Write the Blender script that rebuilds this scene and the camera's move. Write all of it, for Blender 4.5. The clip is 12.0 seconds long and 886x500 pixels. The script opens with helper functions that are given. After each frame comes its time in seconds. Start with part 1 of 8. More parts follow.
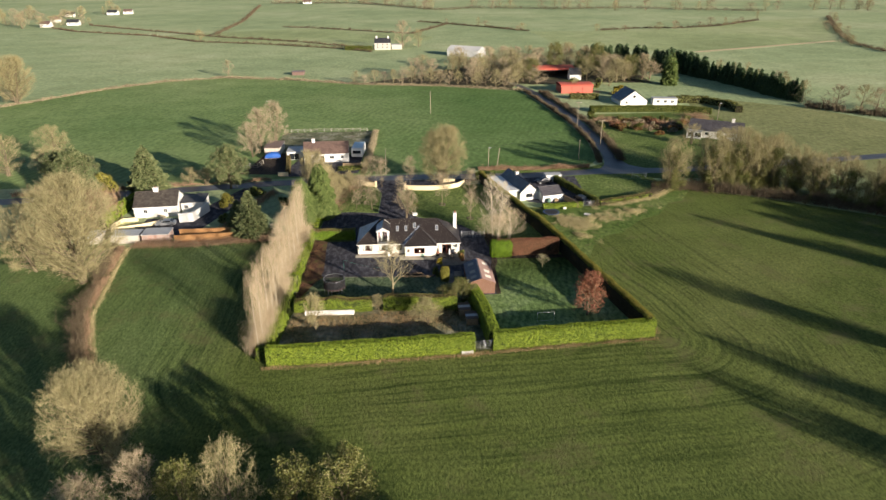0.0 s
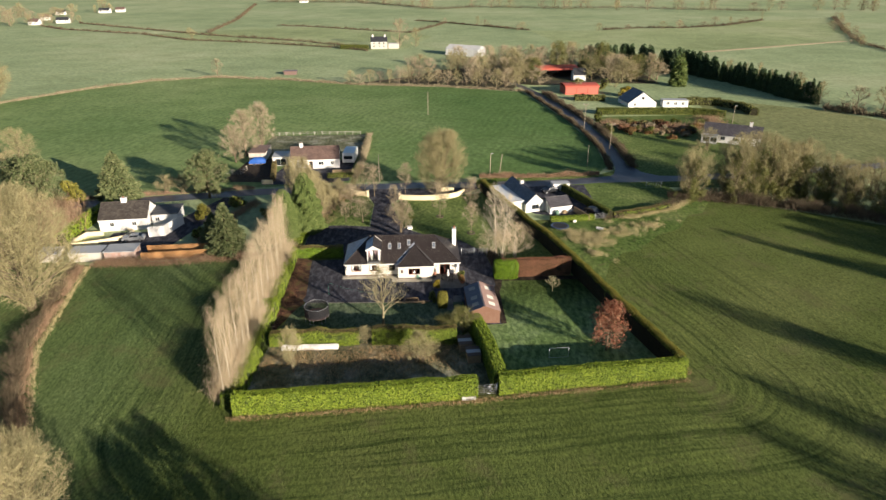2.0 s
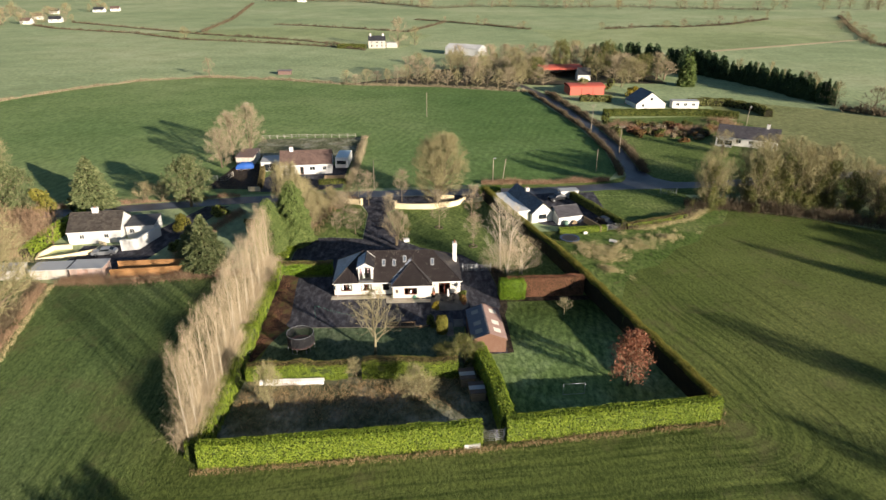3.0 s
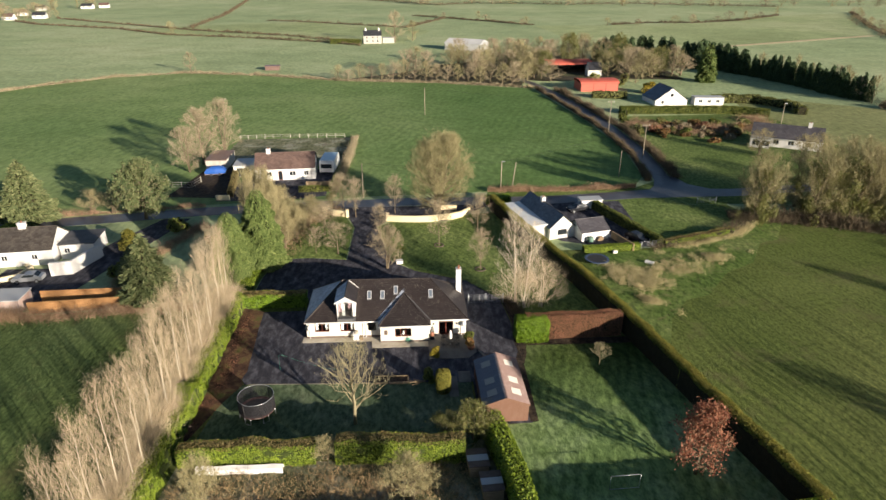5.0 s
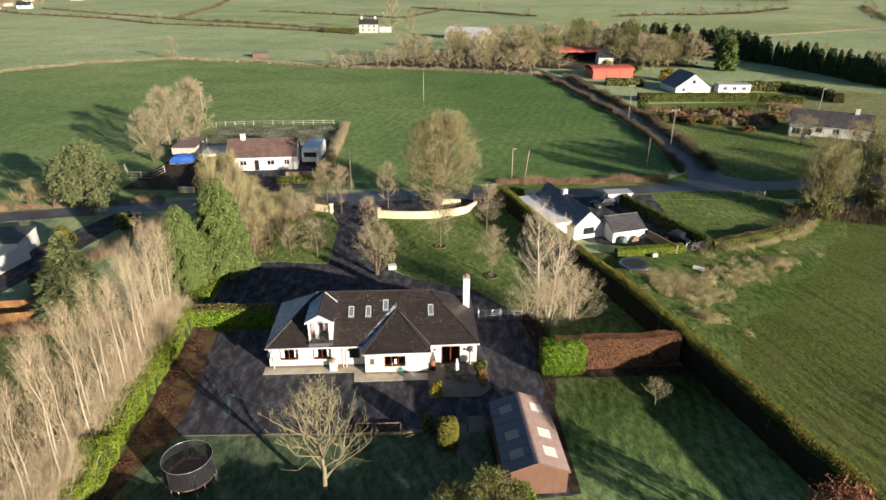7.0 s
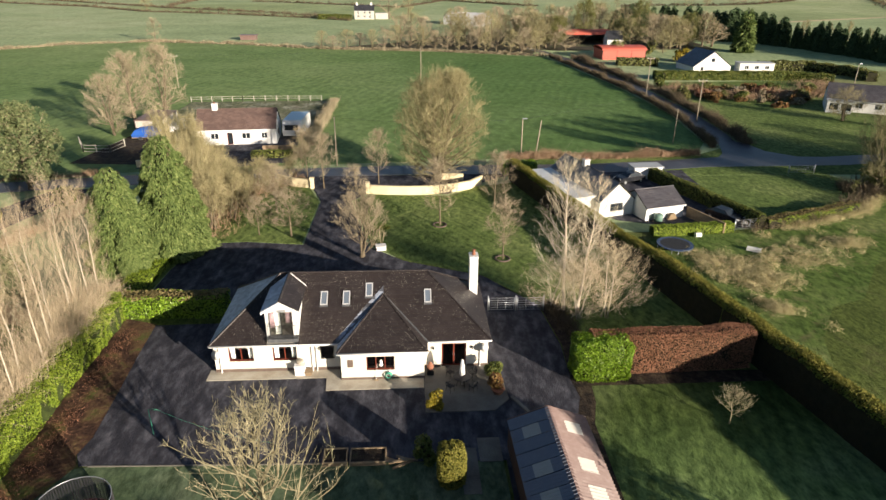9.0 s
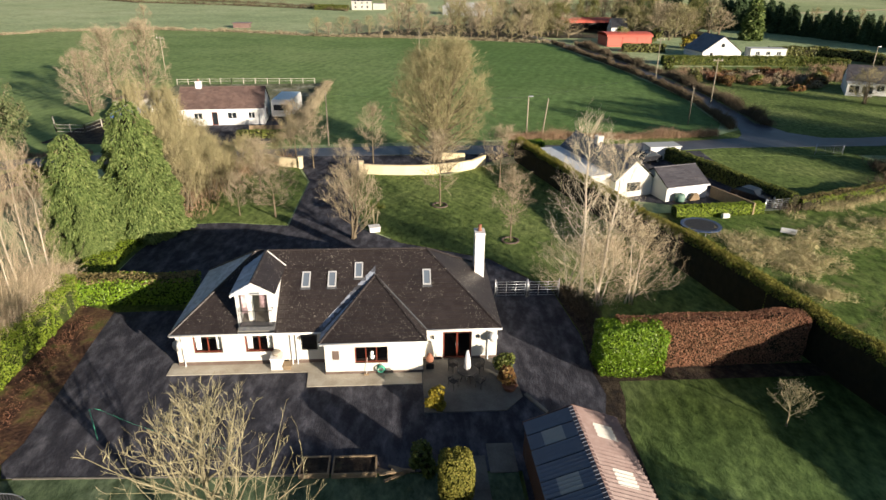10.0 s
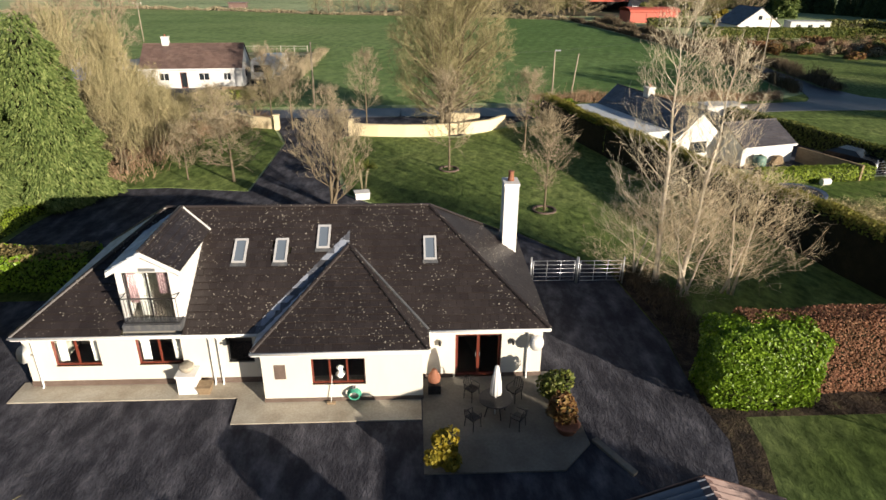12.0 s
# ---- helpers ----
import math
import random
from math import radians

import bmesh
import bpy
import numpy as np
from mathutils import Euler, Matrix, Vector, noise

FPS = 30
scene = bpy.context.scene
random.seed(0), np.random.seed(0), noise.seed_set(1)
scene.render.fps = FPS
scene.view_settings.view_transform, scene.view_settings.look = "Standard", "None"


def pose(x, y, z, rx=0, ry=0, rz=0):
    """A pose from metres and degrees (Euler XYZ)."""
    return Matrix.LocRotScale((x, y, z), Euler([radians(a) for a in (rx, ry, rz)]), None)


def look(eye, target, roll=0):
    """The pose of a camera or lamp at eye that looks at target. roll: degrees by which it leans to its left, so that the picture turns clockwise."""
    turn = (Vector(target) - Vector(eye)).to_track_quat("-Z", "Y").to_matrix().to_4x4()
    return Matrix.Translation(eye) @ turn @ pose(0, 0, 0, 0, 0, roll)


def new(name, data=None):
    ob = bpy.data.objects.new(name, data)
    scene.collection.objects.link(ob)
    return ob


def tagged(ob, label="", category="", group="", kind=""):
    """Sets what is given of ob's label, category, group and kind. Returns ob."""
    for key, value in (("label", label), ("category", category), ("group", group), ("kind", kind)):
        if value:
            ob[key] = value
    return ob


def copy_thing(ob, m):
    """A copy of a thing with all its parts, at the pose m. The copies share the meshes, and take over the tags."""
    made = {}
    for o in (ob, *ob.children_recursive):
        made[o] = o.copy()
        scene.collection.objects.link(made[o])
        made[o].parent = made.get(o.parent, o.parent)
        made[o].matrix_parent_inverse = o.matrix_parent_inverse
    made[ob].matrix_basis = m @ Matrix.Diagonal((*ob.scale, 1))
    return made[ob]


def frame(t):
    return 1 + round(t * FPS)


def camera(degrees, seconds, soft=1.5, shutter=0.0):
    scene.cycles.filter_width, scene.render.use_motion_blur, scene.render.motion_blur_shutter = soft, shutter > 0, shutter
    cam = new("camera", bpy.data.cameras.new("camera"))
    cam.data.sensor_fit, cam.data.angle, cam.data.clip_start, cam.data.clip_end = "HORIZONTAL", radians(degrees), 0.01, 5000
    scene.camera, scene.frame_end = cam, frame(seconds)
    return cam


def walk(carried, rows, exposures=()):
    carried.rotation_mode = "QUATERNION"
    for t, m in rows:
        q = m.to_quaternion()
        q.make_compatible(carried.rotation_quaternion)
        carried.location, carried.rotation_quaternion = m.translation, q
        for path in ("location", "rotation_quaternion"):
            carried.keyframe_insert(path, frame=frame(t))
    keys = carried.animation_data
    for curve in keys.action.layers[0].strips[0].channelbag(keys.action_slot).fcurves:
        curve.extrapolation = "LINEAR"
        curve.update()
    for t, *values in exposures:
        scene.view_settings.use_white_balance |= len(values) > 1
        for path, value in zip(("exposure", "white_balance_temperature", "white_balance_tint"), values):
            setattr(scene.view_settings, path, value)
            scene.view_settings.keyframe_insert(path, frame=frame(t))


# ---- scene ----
# ======== camera and its walk ========
cam = camera(70.0, 12.0)
PATH = [
    (0, (11.973, -116.196, 53.52), (12.056, -114.375, 52.697), -0.1),
    (0.5, (12.07, -114.131, 53.054), (12.154, -112.309, 52.232), -0.0),
    (1, (12.253, -111.111, 52.519), (12.339, -109.289, 51.697), 0.1),
    (1.5, (12.492, -106.839, 51.937), (12.579, -105.018, 51.114), 0.1),
    (2, (12.678, -102.158, 51.161), (12.767, -100.337, 50.339), 0.1),
    (2.5, (12.964, -96.686, 50.161), (13.054, -94.864, 49.34), 0.2),
    (3, (13.249, -91.175, 49.233), (13.339, -89.354, 48.412), 0.1),
    (3.5, (13.479, -85.402, 48.002), (13.57, -83.581, 47.181), 0.1),
    (5.5, (14.113, -65.499, 42.214), (14.207, -63.677, 41.394), 0.1),
    (6, (14.148, -61.164, 40.464), (14.244, -59.343, 39.642), 0.3),
    (6.5, (14.221, -56.781, 38.45), (14.319, -54.961, 37.628), 0.3),
    (8.5, (14.725, -42.722, 30.422), (14.827, -40.902, 29.6), 0.4),
    (9, (14.829, -40.137, 28.072), (14.933, -38.317, 27.251), 0.4),
    (9.5, (14.895, -37.392, 25.767), (15.001, -35.572, 24.945), 0.4),
    (10, (14.952, -34.527, 23.734), (15.061, -32.708, 22.908), 0.5),
    (10.5, (15.102, -31.327, 21.743), (15.209, -29.51, 20.914), 0.5),
    (11, (15.271, -28.063, 19.814), (15.378, -26.246, 18.984), 0.5),
    (11.5, (15.431, -24.686, 17.775), (15.537, -22.87, 16.944), 0.5),
    (12, (15.524, -21.305, 15.67), (15.611, -19.486, 14.843), 0.4),
]
walk(cam, [(t, look(eye, target, roll)) for t, eye, target, roll in PATH], exposures=[(0, 1.14), (9.5, 1.14), (12, 0.92)])

# ======== sky and sun ========
SHADOW = Vector((-0.68, 0.73, 0)).normalized()      # the way shadows fall on the ground
ELEV = radians(13.2)
world = bpy.data.worlds.new("sky")
scene.world = world
world.use_nodes = True
wn = world.node_tree
sky = wn.nodes.new("ShaderNodeTexSky")
sky.sky_type, sky.sun_disc = "NISHITA", False
sky.sun_elevation, sky.sun_rotation = ELEV, math.atan2(-SHADOW.x, -SHADOW.y)
sky.dust_density, sky.ozone_density = 0.8, 2.5
wn.links.new(sky.outputs[0], wn.nodes["Background"].inputs[0])
wn.nodes["Background"].inputs[1].default_value = 0.047
sun_data = bpy.data.lights.new("sun", "SUN")
sun_data.energy, sun_data.angle, sun_data.color = 5.0, radians(0.6), (1.0, 0.87, 0.71)
sun = new("sun", sun_data)
sun.matrix_world = look((0, 0, 60), Vector((0, 0, 60)) + SHADOW * math.cos(ELEV) - Vector((0, 0, math.sin(ELEV))))


# ======== materials ========
def mat(name, rough=0.8, metal=0.0, spec=0.3):
    m = bpy.data.materials.new(name)
    m.use_nodes = True
    b = m.node_tree.nodes["Principled BSDF"]
    b.inputs["Roughness"].default_value, b.inputs["Metallic"].default_value = rough, metal
    b.inputs["Specular IOR Level"].default_value = spec
    return m, m.node_tree.nodes, m.node_tree.links, b


def ramp(nodes, links, fac, stops):
    r = nodes.new("ShaderNodeValToRGB")
    r.color_ramp.elements[0].position, r.color_ramp.elements[0].color = stops[0][0], (*stops[0][1], 1)
    r.color_ramp.elements[1].position, r.color_ramp.elements[1].color = stops[-1][0], (*stops[-1][1], 1)
    for p, c in stops[1:-1]:
        r.color_ramp.elements.new(p).color = (*c, 1)
    links.new(fac, r.inputs[0])
    return r.outputs[0]


def coords(nodes, links, scale=(1, 1, 1), turn=0.0, kind="Object"):
    tc, mp = nodes.new("ShaderNodeTexCoord"), nodes.new("ShaderNodeMapping")
    mp.inputs["Scale"].default_value, mp.inputs["Rotation"].default_value = scale, (0, 0, turn)
    links.new(tc.outputs[kind], mp.inputs[0])
    return mp.outputs[0]


def noise_tex(nodes, links, vec, scale, detail=4.0, rough=0.55):
    n = nodes.new("ShaderNodeTexNoise")
    n.inputs["Scale"].default_value, n.inputs["Detail"].default_value, n.inputs["Roughness"].default_value = scale, detail, rough
    links.new(vec, n.inputs["Vector"])
    return n.outputs[0]


def mix(nodes, links, fac, a, b, how="MIX"):
    n = nodes.new("ShaderNodeMix")
    n.data_type, n.blend_type = "RGBA", how
    for socket, v in ((n.inputs[0], fac), (n.inputs[6], a), (n.inputs[7], b)):
        if isinstance(v, (int, float)):
            socket.default_value = v
        elif isinstance(v, tuple):
            socket.default_value = (*v, 1)
        else:
            links.new(v, socket)
    return n.outputs[2]


def bump(nodes, links, b, height, strength, distance):
    n = nodes.new("ShaderNodeBump")
    n.inputs["Strength"].default_value, n.inputs["Distance"].default_value = strength, distance
    links.new(height, n.inputs["Height"])
    links.new(n.outputs[0], b.inputs["Normal"])


def grass(name, dark, mid, light, turn=0.0, row=1.5, rows=0.35, patch=0.03, lump=0.25, worn=None, grain_size=1.0, mown=0.0, grain_mix=0.85, tone_span=None, tone_tint=(0.62, 0.74, 0.62), tone_axis=0):
    """Grass with patches at three scales, tufts and faint, broken rows that run along one way."""
    m, n, l, b = mat(name, 0.95, 0, 0.1)
    v = coords(n, l)
    big, mid_n = noise_tex(n, l, v, patch, 6, 0.62), noise_tex(n, l, v, patch * 7, 5, 0.65)
    base = ramp(n, l, big, [(0.34, dark), (0.5, mid), (0.66, light)])
    base = mix(n, l, 0.6, base, ramp(n, l, mid_n, [(0.3, (0.74, 0.76, 0.7)), (0.7, (1.22, 1.2, 1.25))]), "MULTIPLY")
    tufts = noise_tex(n, l, coords(n, l, (1, 0.55, 1), turn), 1.5 / grain_size, 7, 0.75)
    grain = ramp(n, l, tufts, [(0.38, (0.42, 0.47, 0.40)), (0.51, (1.0, 1.0, 1.0)), (0.64, (1.62, 1.56, 1.48))])
    col = mix(n, l, grain_mix, base, grain, "MULTIPLY")
    wv = n.new("ShaderNodeTexWave")
    wv.inputs["Scale"].default_value, wv.inputs["Distortion"].default_value = 0.314 / row, 9.0
    wv.inputs["Detail"].default_value, wv.inputs["Detail Scale"].default_value, wv.inputs["Detail Roughness"].default_value = 5, 0.35, 0.6
    l.new(coords(n, l, turn=turn), wv.inputs["Vector"])
    lines = ramp(n, l, wv.outputs[0], [(0.15, (0.58, 0.62, 0.6)), (0.75, (1.25, 1.24, 1.18))])
    where = ramp(n, l, noise_tex(n, l, v, patch * 2.3, 3), [(0.4, (0, 0, 0)), (0.6, (rows,) * 3)])
    col = mix(n, l, where, col, mix(n, l, 1.0, col, lines, "MULTIPLY"))
    if tone_span:                                           # base colour shifts along x or y towards a tint
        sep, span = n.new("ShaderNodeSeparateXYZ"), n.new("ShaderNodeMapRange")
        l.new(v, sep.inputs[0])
        l.new(sep.outputs[tone_axis], span.inputs[0])
        span.inputs[1].default_value, span.inputs[2].default_value = tone_span
        tone_shift = ramp(n, l, span.outputs[0], [(0.0, (1.0, 1.0, 1.0)), (1.0, tone_tint)])
        col = mix(n, l, 1.0, col, tone_shift, "MULTIPLY")
    if mown:                                           # mowing lines that run round the hedged plot
        def away(nx, ny, c):
            dot, sub = n.new("ShaderNodeVectorMath"), n.new("ShaderNodeMath")
            dot.operation, dot.inputs[1].default_value = "DOT_PRODUCT", (nx, ny, 0)
            l.new(v, dot.inputs[0])
            sub.operation, sub.inputs[1].default_value = "SUBTRACT", c
            l.new(dot.outputs["Value"], sub.inputs[0])
            return sub.outputs[0]

        def two(how, a, b2):
            q = n.new("ShaderNodeMath")
            q.operation = how
            q.inputs[2].default_value = 0.5
            for s_, val in ((q.inputs[0], a), (q.inputs[1], b2)):
                if isinstance(val, (int, float)):
                    s_.default_value = val
                else:
                    l.new(val, s_)
            return q.outputs[0]
        side = two("MAXIMUM", two("MAXIMUM", away(0.974, 0.227, 40.2), away(-1, 0, 11.7)), 0.0)
        d = two("SQRT", two("ADD", two("POWER", side, 2.0), two("POWER", two("MAXIMUM", away(0.084, -0.997, 35.9), 0.0), 2.0)), 0.0)
        d = two("ADD", d, two("MULTIPLY", noise_tex(n, l, v, 0.03, 4, 0.5), 5.0))
        parts, join = n.new("ShaderNodeSeparateXYZ"), n.new("ShaderNodeCombineXYZ")
        l.new(v, parts.inputs[0])
        l.new(two("MULTIPLY", d, 1.5), join.inputs[0])
        l.new(two("MULTIPLY", parts.outputs[0], 0.035), join.inputs[1])
        l.new(two("MULTIPLY", parts.outputs[1], 0.035), join.inputs[2])
        streak = noise_tex(n, l, join.outputs[0], 1.0, 5, 0.6)
        ring = ramp(n, l, streak, [(0.34, (0.40, 0.48, 0.40)), (0.5, (1.0, 1.0, 1.0)), (0.68, (1.32, 1.28, 1.2))])
        much = ramp(n, l, noise_tex(n, l, v, 0.05, 5, 0.65), [(0.38, (mown * 0.35,) * 3), (0.56, (mown,) * 3)])
        fall = ramp(n, l, two("MULTIPLY", d, 1 / 60), [(0.2, (1, 1, 1)), (0.6, (0.4, 0.4, 0.4))])
        much = mix(n, l, 1.0, much, fall, "MULTIPLY")
        col = mix(n, l, much, col, mix(n, l, 1.0, col, ring, "MULTIPLY"))
    if worn:
        spots = ramp(n, l, noise_tex(n, l, v, worn[0], 6, 0.7), [(0.54, (0, 0, 0)), (0.7, (0.8, 0.8, 0.8))])
        col = mix(n, l, spots, col, worn[1])
    l.new(col, b.inputs["Base Color"])
    bump(n, l, b, tufts, 1.0, lump)
    return m


def stone(name, stops, scale=1.2, fine=14.0, rough=0.9, strength=0.4, distance=0.02, spec=0.3, stretch=(1, 1, 1)):
    m, n, l, b = mat(name, rough, 0, spec)
    v = coords(n, l, stretch)
    big, small = noise_tex(n, l, v, scale, 6, 0.65), noise_tex(n, l, v, fine, 4, 0.6)
    col = mix(n, l, 0.5, ramp(n, l, big, stops), ramp(n, l, small, [(0.3, (0.7, 0.7, 0.7)), (0.7, (1.25, 1.25, 1.25))]), "MULTIPLY")
    l.new(col, b.inputs["Base Color"])
    bump(n, l, b, small, strength, distance)
    return m


def leafy(name, dark, mid, light, rough=0.55, through_light=0.25):
    """Leaves that differ leaf by leaf and in larger patches."""
    m, n, l, b = mat(name, rough, 0, 0.35)
    g, v = n.new("ShaderNodeNewGeometry"), coords(n, l)
    col = ramp(n, l, g.outputs["Random Per Island"], [(0.0, dark), (0.5, mid), (1.0, light)])
    patch = ramp(n, l, noise_tex(n, l, v, 0.7, 4), [(0.3, (0.65, 0.7, 0.6)), (0.7, (1.25, 1.2, 1.2))])
    col = mix(n, l, 0.7, col, patch, "MULTIPLY")
    l.new(col, b.inputs["Base Color"])
    if through_light:
        t, s = n.new("ShaderNodeBsdfTranslucent"), n.new("ShaderNodeMixShader")
        s.inputs[0].default_value = through_light
        l.new(col, t.inputs[0])
        l.new(b.outputs[0], s.inputs[1])
        l.new(t.outputs[0], s.inputs[2])
        l.new(s.outputs[0], n["Material Output"].inputs[0])
    return m


def paint(name, colour, rough=0.5, metal=0.0, wear=0.12, scale=3.0, dirt=(0.4, 0.38, 0.33)):
    """A painted or metal surface with faint dirt and streaks."""
    m, n, l, b = mat(name, rough, metal, 0.4)
    v = coords(n, l, (1, 1, 0.35))
    spots = ramp(n, l, noise_tex(n, l, v, scale, 6, 0.7), [(0.45, (0, 0, 0)), (0.85, (1, 1, 1))])
    fac = mix(n, l, 1.0, spots, (wear * 2.5,) * 3, "MULTIPLY")
    l.new(mix(n, l, fac, colour, tuple(c * d for c, d in zip((1, 1, 1), dirt))), b.inputs["Base Color"])
    bump(n, l, b, noise_tex(n, l, v, scale * 9, 3), 0.12, 0.01)
    return m


def glass(name, tint=(0.02, 0.025, 0.03)):
    m, n, l, b = mat(name, 0.06, 0, 0.6)
    b.inputs["Base Color"].default_value = (*tint, 1)
    return m


def tiles_mat(name, stops, lichen, amount, rough=0.27):
    """Roof tiles: each its own shade, weathered, with pale lichen spots."""
    m, n, l, b = mat(name, rough, 0, 0.4)
    g, v = n.new("ShaderNodeNewGeometry"), coords(n, l)
    info = n.new("ShaderNodeObjectInfo")
    add = n.new("ShaderNodeMath")
    add.operation = "FRACT"
    both = n.new("ShaderNodeMath")
    l.new(g.outputs["Random Per Island"], both.inputs[0])
    l.new(info.outputs["Random"], both.inputs[1])
    l.new(both.outputs[0], add.inputs[0])
    col = ramp(n, l, add.outputs[0], stops)
    col = mix(n, l, 0.6, col, ramp(n, l, noise_tex(n, l, v, 0.5, 5), [(0.3, (0.7, 0.7, 0.72)), (0.7, (1.3, 1.25, 1.2))]), "MULTIPLY")
    vo = n.new("ShaderNodeTexVoronoi")
    vo.inputs["Scale"].default_value = 7.5
    l.new(v, vo.inputs["Vector"])
    ragged = n.new("ShaderNodeMath")                     # spots of uneven size
    ragged.operation = "MULTIPLY_ADD"
    l.new(noise_tex(n, l, v, 5.0, 3), ragged.inputs[0])
    ragged.inputs[1].default_value = 0.5
    ragged.inputs[2].default_value = -0.280
    spot = n.new("ShaderNodeMath")
    l.new(vo.outputs["Distance"], spot.inputs[0])
    l.new(ragged.outputs[0], spot.inputs[1])
    near = ramp(n, l, spot.outputs[0], [(0.08 + amount, (1, 1, 1)), (0.14 + amount, (0, 0, 0))])
    some = ramp(n, l, noise_tex(n, l, v, 0.55, 7, 0.85), [(0.46, (0, 0, 0)), (0.55, (1, 1, 1))])
    l.new(mix(n, l, mix(n, l, 1.0, near, some, "MULTIPLY"), col, lichen), b.inputs["Base Color"])
    bump(n, l, b, noise_tex(n, l, v, 18, 4), 0.4, 0.01)
    return m


FIELD = grass("field_grass", (0.074, 0.104, 0.026), (0.104, 0.136, 0.036), (0.140, 0.164, 0.052), radians(80), 1.6, 0.04, 0.02, 0.45, (0.11, (0.145, 0.140, 0.062)), 0.55, 0.95, 0.78, (-13.0, -30.0), (1.22, 1.32, 1.75))
# two far grasses whose pale, bluish colours paint the haze of distance
FIELD_HILL = grass("hazed_hill_grass", (0.26, 0.31, 0.15), (0.32, 0.375, 0.185), (0.40, 0.43, 0.24), radians(60), 4.0, 0.15, 0.01, 0.2, grain_size=2.0, grain_mix=0.5)
FIELD_FAR = grass("hazed_field_grass", (0.255, 0.325, 0.168), (0.328, 0.390, 0.210), (0.415, 0.450, 0.262), radians(10), 3.0, 0.12, 0.008, 0.2, grain_size=2.5, grain_mix=0.4)
# right side of this field is painted darker for tree shade and slope
CROP = grass("drilled_field", (0.132, 0.205, 0.072), (0.178, 0.250, 0.094), (0.238, 0.298, 0.128), radians(20), 2.4, 0.22, 0.012, 0.2, grain_size=2.2, grain_mix=0.45, tone_span=(-25.0, 40.0))
FIELD_PALE = grass("pale_field_grass", (0.175, 0.195, 0.085), (0.230, 0.246, 0.110), (0.292, 0.295, 0.145), radians(60), 4.0, 0.15, 0.01, 0.2, grain_size=2.0, grain_mix=0.5)
LAWN = grass("lawn_grass", (0.088, 0.130, 0.036), (0.125, 0.172, 0.051), (0.176, 0.216, 0.074), radians(-38), 0.8, 0.35, 0.07, 0.16)
# darkest at the north end, tinted paler and bluer towards the south
LAWN_SIDE = grass("frost_streaked_lawn", (0.040, 0.066, 0.016), (0.066, 0.096, 0.026), (0.108, 0.136, 0.053), radians(12), 1.3, 0.6, 0.06, 0.12, tone_span=(-5.5, -17.0), tone_axis=1, tone_tint=(2.25, 2.3, 3.0))
LAWN_FROST = grass("frosty_lawn_grass", (0.060, 0.093, 0.047), (0.089, 0.123, 0.068), (0.136, 0.162, 0.102), radians(-20), 0.8, 0.3, 0.08, 0.06)
ROUGH = grass("rough_grass", (0.075, 0.125, 0.028), (0.110, 0.165, 0.042), (0.165, 0.205, 0.070), radians(30), 2.0, 0.1, 0.12, 0.6, (0.5, (0.19, 0.175, 0.085)))
PADDOCK = grass("rank_paddock_grass", (0.085, 0.095, 0.050), (0.165, 0.170, 0.105), (0.31, 0.31, 0.245), 0.0, 1.5, 0.2, 0.2, 0.3, (0.25, (0.22, 0.19, 0.15)))
# dark floor colour that deepens the gaps and shade among the farm trees
WOOD_SHADE = stone("wood_shade", [(0.34, (0.028, 0.024, 0.014)), (0.5, (0.060, 0.050, 0.030)), (0.62, (0.075, 0.082, 0.030)), (0.74, (0.10, 0.125, 0.045))], 0.12, 2.0, 0.95, 1.0, 0.2)
SOIL_DARK = stone("dark_soil", [(0.36, (0.012, 0.008, 0.006)), (0.5, (0.030, 0.020, 0.013)), (0.62, (0.068, 0.050, 0.030)), (0.7, (0.042, 0.052, 0.016))], 1.4, 7, 0.95, 1.0, 0.15)
EARTH = stone("bare_earth", [(0.36, (0.030, 0.014, 0.010)), (0.48, (0.075, 0.038, 0.022)), (0.56, (0.12, 0.075, 0.035)), (0.64, (0.085, 0.090, 0.022))], 0.6, 5, 0.95, 1.0, 0.12)
TARMAC = stone("worn_tarmac", [(0.30, (0.024, 0.024, 0.031)), (0.46, (0.042, 0.042, 0.052)), (0.58, (0.080, 0.079, 0.093)), (0.72, (0.145, 0.142, 0.160))], 0.7, 8, 0.9, 1.0, 0.05, 0.12, (1.5, 0.7, 1))
ROAD = stone("damp_road_tarmac", [(0.3, (0.042, 0.045, 0.056)), (0.5, (0.062, 0.066, 0.080)), (0.7, (0.10, 0.102, 0.115))], 0.25, 10, 0.42, 0.25, 0.012, 0.5)
TRACK = stone("pale_track", [(0.3, (0.405, 0.324, 0.189)), (0.7, (0.567, 0.459, 0.297))], 0.2, 3, 0.95, 0.4, 0.04)
CONCRETE = stone("pale_concrete", [(0.3, (0.30, 0.26, 0.20)), (0.5, (0.40, 0.36, 0.29)), (0.72, (0.48, 0.45, 0.38))], 0.6, 12, 0.9, 0.2, 0.006)
PATIO = stone("stained_patio_concrete", [(0.3, (0.10, 0.09, 0.075)), (0.5, (0.15, 0.14, 0.12)), (0.72, (0.22, 0.20, 0.17))], 0.5, 9, 0.85, 0.25, 0.006)
RENDER = paint("cream_render", (0.635, 0.605, 0.54), 0.85, 0, 0.10, 1.2, (0.46, 0.43, 0.37))
WHITE = paint("white_painted_render", (0.66, 0.65, 0.63), 0.8, 0, 0.10, 1.0, (0.45, 0.43, 0.39))
TRIM = paint("white_trim_paint", (0.70, 0.70, 0.69), 0.45, 0, 0.08, 3.0)
PLINTH = stone("brown_plinth", [(0.3, (0.10, 0.07, 0.055)), (0.7, (0.16, 0.12, 0.10))], 1.5, 15, 0.85, 0.3, 0.01)
